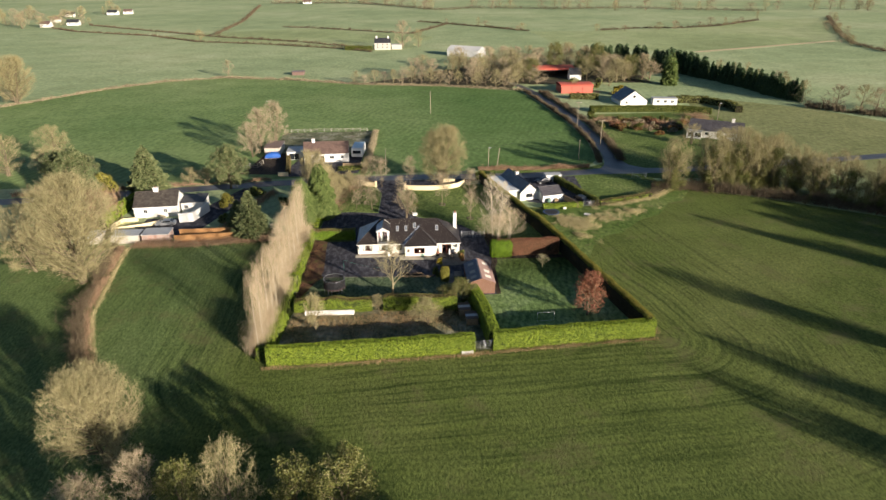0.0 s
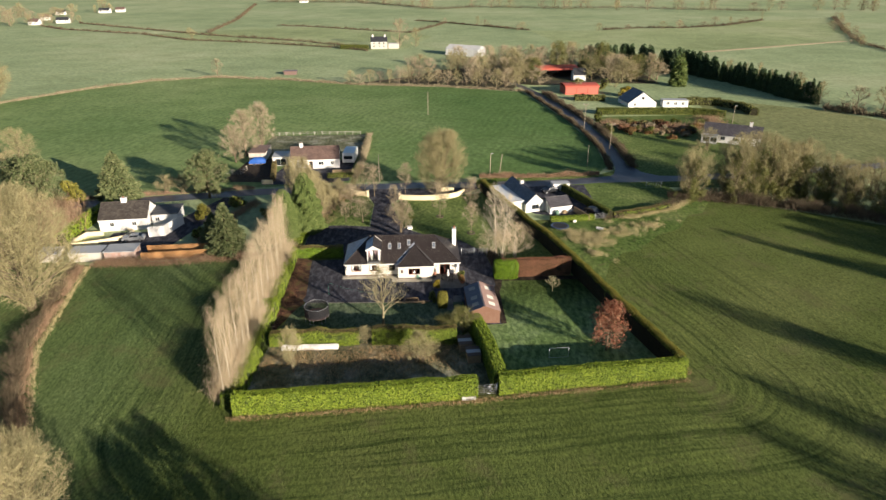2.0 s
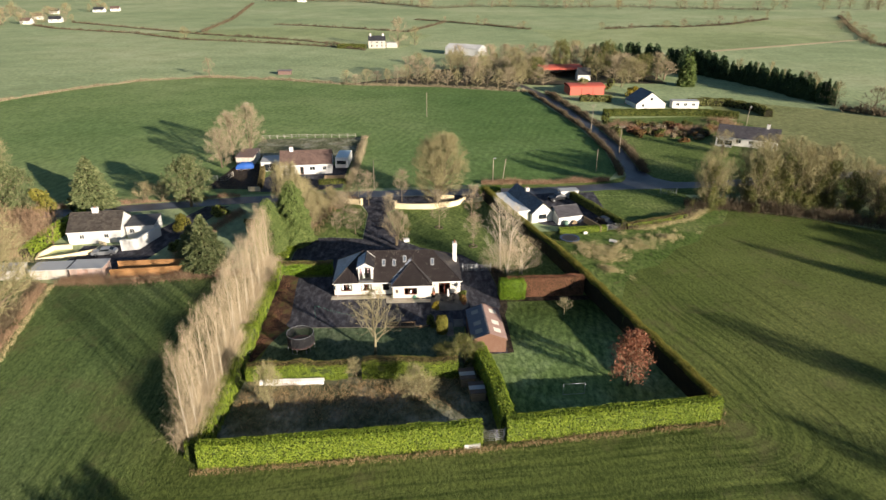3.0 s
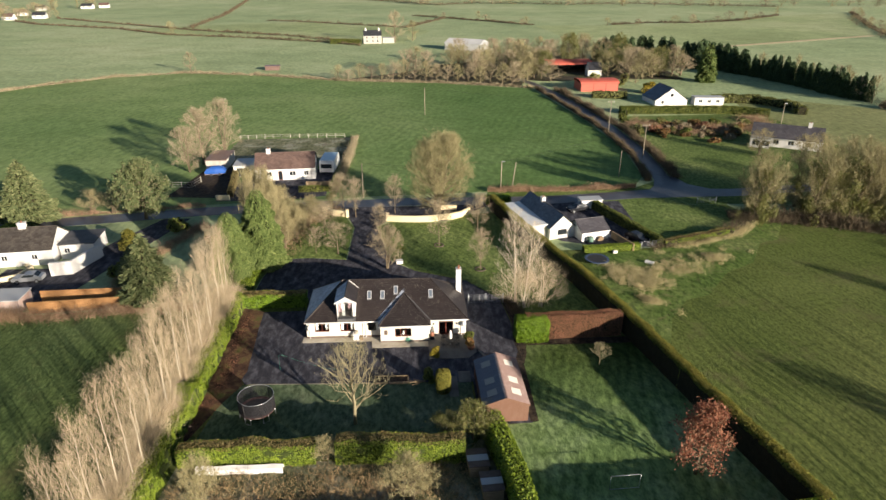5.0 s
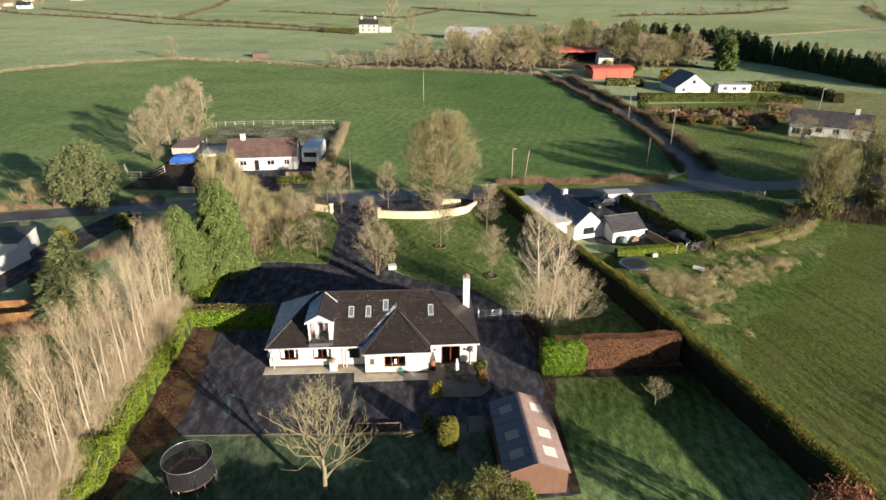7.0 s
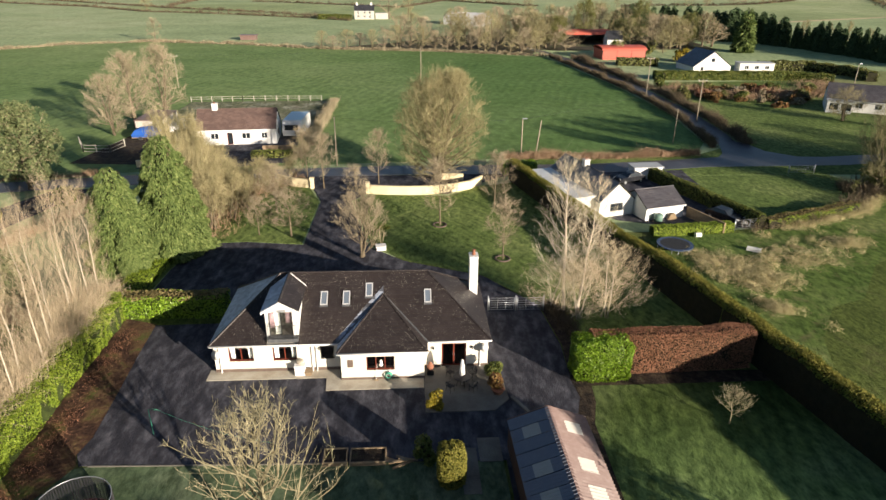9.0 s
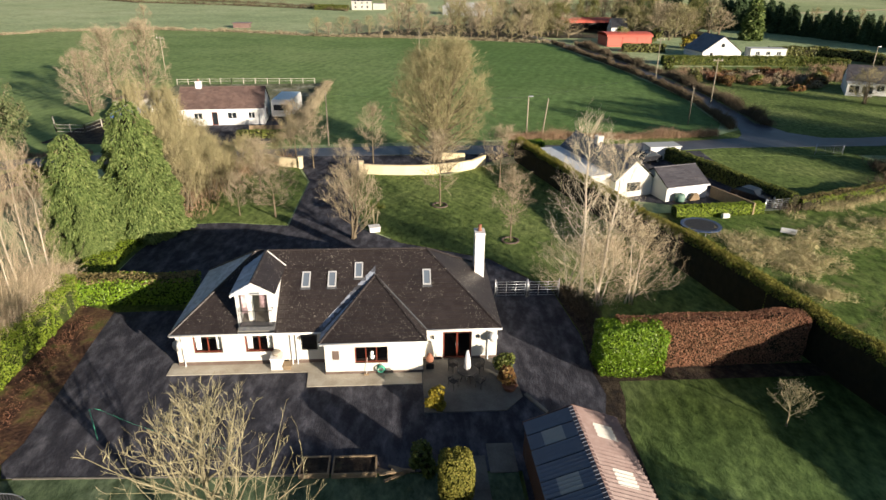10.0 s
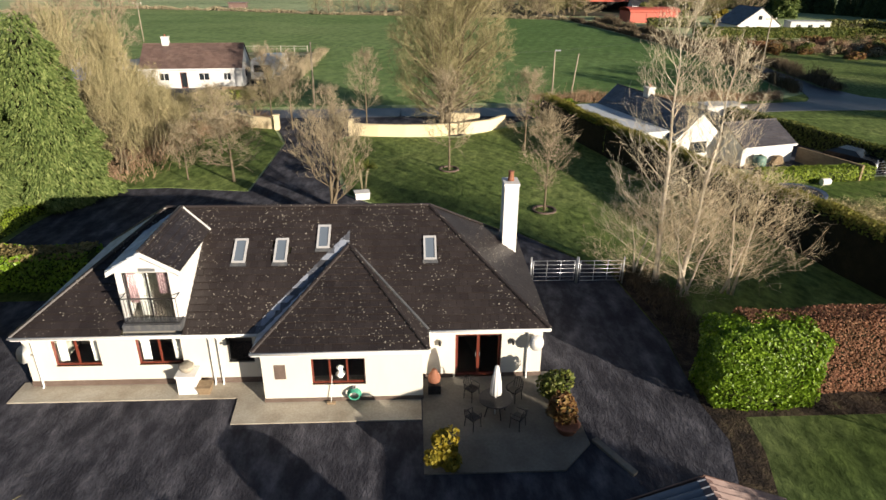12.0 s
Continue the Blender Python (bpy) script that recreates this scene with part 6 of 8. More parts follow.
LEAD = paint("grey_lead_flashing", (0.11, 0.115, 0.125), 0.45, 0.3, 0.2, 4.0)
for gx in (9.42, 15.98):
    a, b = Vector((gx, 0, EAVE + 0.05)), Vector(apex) + Vector((0, 0, 0.05))
    part("valley", Shape().tube([a, b], [0.09, 0.07], 5), LEAD, house, "lead valley gutter")
# dormer
WL, WR, WT = 4.38, 6.12, 4.93                              # balcony doors
face = Shape().box(DL + 0.2, DY, 2.62, WL, DY + 0.2, 5.0).box(WR, DY, 2.62, DR - 0.2, DY + 0.2, 5.0).box(WL, DY, WT, WR, DY + 0.2, 5.0).box(WL, DY, 2.62, WR, DY + 0.2, 2.9)
face.add([(DL + 0.2, DY, 5.0), (DR - 0.2, DY, 5.0), (dm, DY, DZ - 0.12), (DL + 0.2, DY + 0.2, 5.0), (DR - 0.2, DY + 0.2, 5.0), (dm, DY + 0.2, DZ - 0.12)], [(0, 1, 2), (5, 4, 3), (0, 2, 5, 3), (1, 4, 5, 2), (0, 3, 4, 1)])
dormer = part("dormer", face, WHITE, house, "white gabled dormer with glazed balcony doors")
for sx, s in ((DL + 0.2, 1), (DR - 0.2, -1)):
    x2 = sx + s * 0.15
    y2 = (5.02 - EAVE) / SLOPE
    part("cheek", Shape().add([(sx, DY + 0.2, 2.6), (sx, y2, 5.02), (sx, DY + 0.2, 5.02), (x2, DY + 0.2, 2.6), (x2, y2, 5.02), (x2, DY + 0.2, 5.02)], [(0, 1, 2), (5, 4, 3), (0, 3, 4, 1), (1, 4, 5, 2), (2, 5, 3, 0)]), WHITE, dormer)
dov = DY - 0.2
roof_face(dormer, [(DL, (DE - EAVE) / SLOPE, DE), (DL, dov, DE), (dm, dov, DZ), (dm, dz_y, DZ)], ROOF_SKYLIT, thick=0.07)
roof_face(dormer, [(DR, dov, DE), (DR, (DE - EAVE) / SLOPE, DE), (dm, dz_y, DZ), (dm, dov, DZ)], ROOF, thick=0.07)
ridge_caps(dormer, (dm, dov, DZ + 0.03), (dm, dz_y, DZ + 0.03), ROOF, 0.11)
vb = Shape()
for x0, z0, x1, z1 in ((DL - 0.03, DE - 0.04, dm, DZ), (dm, DZ, DR + 0.03, DE - 0.04)):
    vb.add([(x0, dov - 0.03, z0 - 0.17), (x1, dov - 0.03, z1 - 0.17), (x1, dov - 0.03, z1 + 0.02), (x0, dov - 0.03, z0 + 0.02), (x0, dov, z0 - 0.17), (x1, dov, z1 - 0.17), (x1, dov, z1 + 0.02), (x0, dov, z0 + 0.02)], [(0, 1, 2, 3), (7, 6, 5, 4), (0, 4, 5, 1), (3, 2, 6, 7), (0, 3, 7, 4), (1, 5, 6, 2)])
part("verge_board", vb, TRIM, dormer, "white verge boards")
dw = window(dormer, pose(WL, DY + 0.06, 2.9), WR - WL, WT - 2.9, BLACK, 2, GLASS_CLEAR, None, 0.05)
lattice = Shape()
for k in range(-9, 10):
    for sgn in (-1, 1):
        a = []
        for q in range(9):
            x = 5.28 + 0.79 * q / 8
            z = 3.9 + sgn * (x - 5.67) + k * 0.17
            if 2.96 < z < WT - 0.06:
                a.append((x, DY + 0.085, z))
        if len(a) > 1:
            lattice.tube([a[0], a[-1]], [0.008, 0.008], 3, False)
tagged(part("leading", lattice, BLACK, dw, "diamond leading"), kind="stuff")
part("back_room", Shape().box(4.2, 2.0, 2.95, 6.4, 2.1, 4.98).box(4.3, 0.8, 2.85, 6.3, 2.0, 2.9), ROOM, dormer)
for cx, folds, low, cloth, lb in ((4.46, 4, 3.5, CURTAIN_PINK, "patterned pink curtain"), (4.82, 5, 2.95, CLOTH, "white net curtain"), (5.62, 5, 3.9, CURTAIN_PINK, "patterned pink curtain")):
    c = Shape()
    for k in range(folds):
        c.tube([(cx + k * 0.09, DY + 0.3, low), (cx + k * 0.09, DY + 0.3, WT - 0.03)], [0.05, 0.055], 6)
    part("curtain", c, cloth, dw, lb, True)
part("roof_flashing", Shape().tube([(dm + 0.02, dz_y + 0.02, DZ + 0.06), (DR + 0.02, (DE - EAVE) / SLOPE + 0.05, DE + 0.07)], [0.045, 0.045], 5), CLOTH, dormer, "pale mortar flashing")
part("lamp", Shape().box(5.1, DY - 0.06, 5.0, 5.7, DY, 5.12), GALV, dormer, "small wall lamp")
rail = part("balcony_rail", Shape().tube([(4.38, DY, 4.05), (4.38, 0.15, 4.05), (6.42, 0.15, 4.05), (6.42, DY, 4.05)], [0.025] * 4, 6).tube([(4.38, DY, 3.0), (4.38, 0.15, 3.0), (6.42, 0.15, 3.0), (6.42, DY, 3.0)], [0.02] * 4, 6), BLACK, dormer, "black iron balcony rail")
for k in range(19):
    x = 4.38 + 2.04 * k / 18
    part("baluster", Shape().tube([(x, 0.15, 2.98), (x, 0.15, 4.05)], [0.011, 0.011], 5), BLACK, rail)
part("balcony_base", Shape().box(4.3, 0.0, 2.72, 6.5, DY, 2.98), LEAD, dormer)
# roof windows
for x, y in sky:
    m = Matrix.Translation(on_front(x, y)) @ Matrix.Rotation(math.atan(SLOPE), 4, "X")
    fr = Shape().box(0, 0, 0, 0.55, 0.08, 0.11).box(0, 1.13, 0, 0.55, 1.22, 0.11).box(0, 0.08, 0, 0.08, 1.13, 0.11).box(0.47, 0.08, 0, 0.55, 1.13, 0.11)
    ob = part("roof_window", moved(fr, m), FRAME_GREY, house, "pale grey framed roof window")
    part("pane", moved(Shape().box(0.08, 0.08, 0.05, 0.47, 1.13, 0.08), m), PANE_SKY, ob)
    part("apron_flashing", moved(Shape().box(-0.05, -0.17, 0.02, 0.6, 0.0, 0.06), m), LEAD, ob)
# chimney
ch = part("chimney", Shape().box(19.72, 6.55, 2.6, 20.4, 7.5, 6.2).box(19.69, 6.52, 6.2, 20.43, 7.53, 6.34), WHITE, house, "tall white rendered chimney")
part("chimney_pot", Shape().lathe(20.06, 7.02, [(0.17, 6.36), (0.14, 6.5), (0.12, 6.75), (0.16, 6.8), (0.12, 6.82)], 12), TERRACOTTA, ch, "terracotta chimney pot", True)
dish = part("satellite_dish", Shape().lathe(0, 0, [(0.05, 0.0), (0.25, 0.05), (0.36, 0.13)], 14), paint("grey_dish", (0.62, 0.62, 0.60), 0.5, 0, 0.1, 4), house, "grey satellite dish", True)
dish.matrix_basis = pose(0.5, -0.1, 1.85, 70, 0, -20)
part("bracket", Shape().tube([(0.5, 0.25, 1.6), (0.5, 0.0, 1.65), (0.5, -0.08, 1.85)], [0.02] * 3, 6), GALV, house)
dish2 = part("satellite_dish", Shape().lathe(0, 0, [(0.05, 0.0), (0.25, 0.05), (0.33, 0.12)], 14), CLOTH, house, "pale satellite dish", True)
dish2.matrix_basis = pose(20.25, -0.05, 1.9, 70, 0, 20)
for lx in (16.45, 19.4):
    part("wall_lantern", Shape().tube([(lx, 0.25, 1.9), (lx, 0.12, 1.95)], [0.02, 0.02], 6).lathe(lx, 0.12, [(0.05, 1.72), (0.08, 1.9), (0.02, 1.98)], 8), BLACK, house, "small black wall lantern")


# ======== corrugated shed ========
def corrugated(w, h, pitch=0.24, amp=0.06, t=0.006):
    """A corrugated sheet: width w along x (waves), height h along y, lying in z = 0."""
    s, k = Shape(), max(int(w / pitch * 4), 4)
    v = []
    for i in range(k + 1):
        x, z = w * i / k, amp * math.sin(i * math.pi / 2)
        v += [(x, 0, z), (x, h, z), (x, 0, z - t), (x, h, z - t)]
    f = []
    for i in range(k):
        a, b = 4 * i, 4 * i + 4
        f += [(a, b, b + 1, a + 1), (a + 2, a + 3, b + 3, b + 2), (a, a + 2, b + 2, b), (a + 1, b + 1, b + 3, a + 3)]
    return s.add(v, f)


def shed(name, x, y, rz, w, length, eave, ridge, sheet_mat, wall_mat, label, clear=(), over=0.18, far_mat=None):
    """A gabled shed of corrugated sheets; its front gable stands at local y = 0, the ridge runs along y."""
    ob = thing(name, x, y, 0.0, rz, label=label, category="shed")
    hw, rise = w / 2, ridge - eave
    ang, run = math.atan2(rise, hw), math.hypot(rise, hw) + over
    for gy in (0.0, length):
        s, k = Shape(), int(w / 0.1)
        for i in range(k):
            x0, x1 = -hw + w * i / k, -hw + w * (i + 1) / k
            d = 0.02 if i % 2 else 0.0
            top = lambda q: eave + rise * (1 - abs(q) / hw) - 0.04
            yy = gy + (d if gy == 0 else -d)
            s.add([(x0, yy, 0), (x1, yy, 0), (x1, yy, top(x1)), (x0, yy, top(x0)), (x0, yy + 0.03, 0), (x1, yy + 0.03, 0), (x1, yy + 0.03, top(x1)), (x0, yy + 0.03, top(x0))],
                  [(0, 1, 2, 3), (7, 6, 5, 4), (0, 4, 5, 1), (1, 5, 6, 2), (2, 6, 7, 3), (3, 7, 4, 0)])
        part("gable_cladding", s, wall_mat, ob)
    for sx in (-1, 1):
        m = Matrix.Translation((sx * hw, 0, 0)) @ Matrix.Rotation(math.pi / 2, 4, "Z") @ Matrix.Rotation(math.pi / 2, 4, "X")
        part("side_cladding", moved(corrugated(length, eave - 0.02), m), wall_mat, ob)
        k = max(round(length / 1.0), 1)
        for i in range(k):
            wd = length / k + 0.02
            m = Matrix.Translation((sx * (hw + over * math.cos(ang)), (length / k * i if sx > 0 else length / k * (i + 1)) + (0.0), eave - over * math.sin(ang) + 0.02 + 0.006 * (i % 2))) @ Matrix.Rotation(math.pi / 2 * sx, 4, "Z") @ Matrix.Rotation(ang, 4, "X")
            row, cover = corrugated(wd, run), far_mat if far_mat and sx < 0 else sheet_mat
            if i in clear:
                part("roof_sheet", moved(corrugated(wd, run * 0.28), m), cover, ob)
                part("roof_light", moved(corrugated(wd, run * 0.40), m @ Matrix.Translation((0, run * 0.28, 0.005))), SHEET_CLEAR, ob, "pale translucent roof sheet")
                part("roof_sheet", moved(corrugated(wd, run * 0.32), m @ Matrix.Translation((0, run * 0.68, 0))), cover, ob)
            else:
                part("roof_sheet", moved(row, m), cover, ob)
    part("ridge_capping", Shape().add([(-0.2, -0.1, ridge - 0.03), (0, -0.1, ridge + 0.06), (0.2, -0.1, ridge - 0.03), (-0.2, length + 0.1, ridge - 0.03), (0, length + 0.1, ridge + 0.06), (0.2, length + 0.1, ridge - 0.03)], [(0, 1, 4, 3), (1, 2, 5, 4)]), sheet_mat, ob)
    for sx in (-1, 1):
        for gy in (-0.08, length + 0.04):
            part("verge_flashing", Shape().add([(sx * (hw + over), gy, eave - 0.22), (0, gy, ridge - 0.08), (0, gy, ridge + 0.08), (sx * (hw + over), gy, eave - 0.02), (sx * (hw + over), gy + 0.04, eave - 0.22), (0, gy + 0.04, ridge - 0.08), (0, gy + 0.04, ridge + 0.08), (sx * (hw + over), gy + 0.04, eave - 0.02)], [(0, 1, 2, 3), (7, 6, 5, 4), (0, 4, 5, 1), (3, 2, 6, 7)]), wall_mat, ob)
    return ob


shed("garden_shed", 23.35, -17.1, 1.0, 4.65, 8.4, 2.2, 3.08, SHEET_BROWN, SHEET_WALL, "brown corrugated steel shed with pale roof lights", (1, 3, 6), far_mat=SHEET_SKYLIT)

# small open sheds in the back plot
for dx, dy, rz in ((19.4, -23.6, 4), (20.4, -26.6, 4)):
    ob = thing("lean_to", dx + 0.3, dy, -0.2, rz, label="small dark timber lean-to with pale roof sheets", category="shed", group="lean-tos")
    for x0, y0, x1, y1 in ((-0.9, -1.2, 0.9, -1.1), (-0.9, 1.1, 0.9, 1.2), (-0.9, -1.1, -0.8, 1.1)):
        part("wall", Shape().box(x0, y0, 0, x1, y1, 1.45), WOOD, ob)
    for k in range(3):
        part("roof_sheet", Shape().box(-1.0, -1.25 + 0.84 * k, 1.45, 1.0, -1.25 + 0.84 * k + 0.8, 1.5), PLINTH if k != 1 else SHEET_GREY, ob)


# ======== gates, poles, fences ========
def bar_gate(x, y, rz, w, h, bars, mt, label, group="field gates"):
    ob = thing("metal_gate", x, y, 0.05, rz, label=label, category="gate", group=group)
    for gx in (0, w):
        part("stile", Shape().tube([(gx, 0, 0.15), (gx, 0, h)], [0.022, 0.022], 8), mt, ob, "", True)
    for k in range(bars):
        z = 0.18 + (h - 0.2) * k / (bars - 1)
        part("bar", Shape().tube([(0, 0, z), (w, 0, z)], [0.016, 0.016], 6), mt, ob, "", True)
    for k in range(1, 3):
        part("brace", Shape().box(w * k / 3 - 0.015, -0.01, 0.15, w * k / 3 + 0.015, 0.01, h), mt, ob)
    for gx in (-0.12, w + 0.12):
        part("gate_post", Shape().tube([(gx, 0, -0.05), (gx, 0, h + 0.2)], [0.05, 0.045], 8), mt, ob, "", True)
    return ob


bar_gate(21.75, 8.55, 0, 2.2, 1.35, 6, GALV, "galvanised barred yard gate beside the house")
bar_gate(24.25, 8.5, 0, 2.2, 1.35, 6, GALV, "galvanised barred yard gate beside the birch")
bar_gate(20.55, -35.2, 6, 2.4, 1.6, 6, GALV, "galvanised field gate in the hedge gap")
bar_gate(52.6, 26.0, 12, 2.9, 1.3, 6, GALV, "galvanised gate at a rough patch")
bar_gate(71.5, 47.8, -3, 3.6, 1.2, 6, GALV, "galvanised gate at the roadside paddock")
solid("feed_trough", Shape().box(18.4, -36.1, 0.0, 20.2, -35.6, 0.5), WHITE, label="pale low block wall beside the field gate", category="wall")


def pole(x, y, h, label, arm=False, lean=0.0, lamp=False):
    ob = thing("utility_pole", x, y, 0, 0, label=label, category="pole", group="utility poles")
    part("post", Shape().tube([(0, 0, -0.2), (lean * 0.5, 0, h * 0.5), (lean, 0, h)], [0.12, 0.10, 0.08], 8), POLE_WOOD, ob, "", True)
    if arm:
        part("cross_arm", Shape().box(lean - 0.9, -0.06, h - 0.55, lean + 0.9, 0.06, h - 0.42), POLE_WOOD, ob)
        for k in (-0.75, 0, 0.75):
            part("insulator", Shape().lathe(lean + k, 0, [(0.05, h - 0.42), (0.07, h - 0.3), (0.03, h - 0.2)], 8), CLOTH, ob)
    if lamp:
        part("lamp_head", Shape().box(lean, -0.1, h - 0.1, lean + 0.7, 0.1, h + 0.05), GALV, ob)


pole(3.9, 54.2, 7.4, "slim timber utility pole beside the road")
pole(33.1, 59.4, 5.9, "short timber pole with a small lamp", lamp=True)
pole(35.7, 60.2, 5.4, "leaning short timber pole beside the road", lean=0.6)
pole(70.2, 106, 9.5, "timber pole with a transformer beside the lane", True)
pole(72.0, 82, 8.4, "timber pole beside the lane", True)
pole(-41.5, 122, 8.0, "timber pole in the drilled field", True)
pole(18.5, 133.5, 8.5, "slim timber pole in the drilled field")
pole(61, 66, 6.0, "slim timber pole at the field corner")
pole(124, 112, 7.0, "slim timber pole behind a garden", lamp=True)
for k, (x0, y0, z0, x1, y1, z1) in enumerate(((3.9, 54.2, 7.3, 33.1, 59.4, 5.8), (33.1, 59.4, 5.8, 72, 82, 8.2), (72, 82, 8.2, 70.2, 106, 9.2), (70.2, 106, 9.2, 18.5, 133.5, 8.4), (18.5, 133.5, 8.4, -41.5, 122, 7.8))):
    pts = [(x0 + (x1 - x0) * f, y0 + (y1 - y0) * f, z0 + (z1 - z0) * f - 2.4 * f * (1 - f)) for f in (0, 0.25, 0.5, 0.75, 1)]
    solid("overhead_cable", Shape().tube(pts, [0.012] * 5, 4), BLACK, label="thin black overhead cable between poles", category="cable", group="overhead cables")


def post_fence(name, path, h, gap, rails, mt, label):
    ob = thing(name, label=label, category="fence")
    pts = along(path, gap)
    for x, y, sx, sy in pts:
        part("post", Shape().box(x - 0.06, y - 0.06, -0.05, x + 0.06, y + 0.06, h), mt, ob)
    for (x0, y0, *_), (x1, y1, *_) in zip(pts, pts[1:]):
        for r in range(rails):
            z = h * (0.9 - 0.4 * r)
            part("rail", Shape().tube([(x0, y0, z), (x1, y1, z)], [0.04, 0.04], 4), mt, ob)
    return ob


post_fence("paddock_fence", [(-33, 104), (-22, 105), (-4.5, 105)], 1.2, 2.2, 2, RAIL_GREY, "pale post and rail fence behind a bungalow")
post_fence("corral_fence", [(-40.6, 68.0), (-37.8, 63.0), (-33.4, 62.6), (-32.6, 66.5)], 1.3, 2.0, 3, RAIL_GREY, "grey timber rails beside a yard")

# curved cream entrance wall
def low_wall(name, path, h, t, mt, label, cap=True):
    ob = thing(name, label=label, category="wall", group="entrance walls")
    pts = along(path, 1.2)
    for nm, hw, z0, z1 in (("wall_body", t / 2, -0.05, h), *((("coping", t / 2 + 0.05, h, h + 0.09),) if cap else ())):
        v = [(x + sx * u, y + sy * u, z) for x, y, sx, sy in pts for u, z in ((-hw, z0), (-hw, z1), (hw, z1), (hw, z0))]
        part(nm, Shape().add(v, [(4 * i + j, 4 * i + (j + 1) % 4, 4 * i + 4 + (j + 1) % 4, 4 * i + 4 + j) for i in range(len(pts) - 1) for j in range(4)] + [(0, 1, 2, 3), tuple(len(v) - 1 - j for j in range(4))]), mt, ob)
    return ob


low_wall("entrance_wall", [(9.6, 41.0), (12, 40.5), (14.7, 40.3), (17, 40.35), (19.4, 40.9), (21.4, 41.5), (23.2, 42.4), (25.0, 44.6)], 1.1, 0.3, WALL_CREAM, "curved cream rendered entrance wall")
low_wall("entrance_wall", [(18.8, 46.6), (22.6, 46.2)], 0.9, 0.3, WALL_CREAM, "short cream wall below the great tree")
low_wall("entrance_wall", [(-3.5, 46.2), (-1.2, 44.4), (1.2, 43.6)], 1.1, 0.3, WALL_CREAM, "cream wall beside the drive mouth")
for x, y in ((9.3, 41.1), (1.6, 43.4)):
    solid("gate_pier", Shape().box(x - 0.25, y - 0.25, -0.05, x + 0.25, y + 0.25, 1.45).box(x - 0.32, y - 0.32, 1.45, x + 0.32, y + 0.32, 1.56), WALL_CREAM, label="square cream gate pier with a flat cap", category="pier", group="gate piers")


# ======== yard and garden things ========
def trampoline(x, y, r, net, label):
    ob = thing("trampoline", x, y, 0.04, 0, label=label, category="trampoline", group="trampolines")
    part("mat", Shape().lathe(0, 0, [(r * 0.84, 0.86), (r * 0.84, 0.88)], 28), NET, ob, "black jumping mat")
    ring = [(r * math.cos(k * math.tau / 28), r * math.sin(k * math.tau / 28)) for k in range(29)]
    pad = Shape()
    v = [(q * math.cos(k * math.tau / 28), q * math.sin(k * math.tau / 28), z) for k in range(28) for q, z in ((r * 0.83, 0.89), (r * 1.02, 0.9), (r * 1.02, 0.8), (r * 0.83, 0.86))]
    pad.add(v, [(4 * k + j, 4 * ((k + 1) % 28) + j, 4 * ((k + 1) % 28) + (j + 1) % 4, 4 * k + (j + 1) % 4) for k in range(28) for j in range(4)])
    part("edge_pad", pad, paint("maroon_edge_pad" if net else "blue_edge_pad", (0.06, 0.025, 0.025) if net else (0.02, 0.05, 0.12), 0.6, 0, 0.2, 3), ob, "padded coloured edge")
    part("frame_ring", Shape().tube([(a, b, 0.84) for a, b in ring], [0.03] * 29, 6, False), GALV, ob, "", True)
    for k in range(6):
        a = k * math.tau / 6
        part("leg", Shape().tube([(r * math.cos(a), r * math.sin(a), 0.84), (r * math.cos(a), r * math.sin(a), 0.02), (r * math.cos(a + 0.35), r * math.sin(a + 0.35), 0.02), (r * math.cos(a + 0.35), r * math.sin(a + 0.35), 0.84)], [0.025] * 4, 6), GALV, ob, "", True)
        if net:
            part("net_pole", Shape().tube([(r * 1.03 * math.cos(a), r * 1.03 * math.sin(a), 0.5), (r * 1.03 * math.cos(a), r * 1.03 * math.sin(a), 2.5)], [0.03, 0.03], 6), BLACK, ob, "", True)
    if net:
        part("top_hoop", Shape().tube([(a, b, 2.48) for a, b in ring], [0.025] * 29, 6, False), GALV, ob, "", True)
        s = Shape()
        for k in range(84):                       # mesh of the safety net
            a = k * math.tau / 84
            s.tube([(r * math.cos(a), r * math.sin(a), 0.9), (r * math.cos(a), r * math.sin(a), 2.46)], [0.022, 0.022], 3, False)
        for j in range(16):
            s.tube([(a, b, 0.95 + j * 0.097) for a, b in ring], [0.02] * 29, 3, False)
        tagged(part("safety_net", s, NET, ob, "black mesh safety net"), kind="stuff")
    return ob


trampoline(-2.9, -14.6, 1.85, True, "round trampoline with black safety net on the lawn")
tb = trampoline(43.7, 21.6, 1.9, False, "low round trampoline with a dark blue edge")
tb.matrix_basis = pose(43.7, 21.6, -0.35)

# washing line
ob = thing("washing_line", -2.0, -6.6, 0.06, 0, label="green washing line post with a sagging line", category="washing line")
part("post", Shape().tube([(0, 0, 0), (0, 0, 2.1)], [0.025, 0.022], 8), HOSE, ob, "", True)
part("arm", Shape().tube([(-0.05, 0, 2.04), (0.3, -0.05, 2.16), (0.62, -0.1, 2.1)], [0.02, 0.02, 0.02], 6), HOSE, ob, "", True)
part("line", Shape().tube([(0.62, -0.1, 2.1), (2.5, -0.9, 1.8), (5.5, -2.2, 1.7), (8.4, -3.4, 2.0)], [0.008] * 4, 4), HOSE, ob)

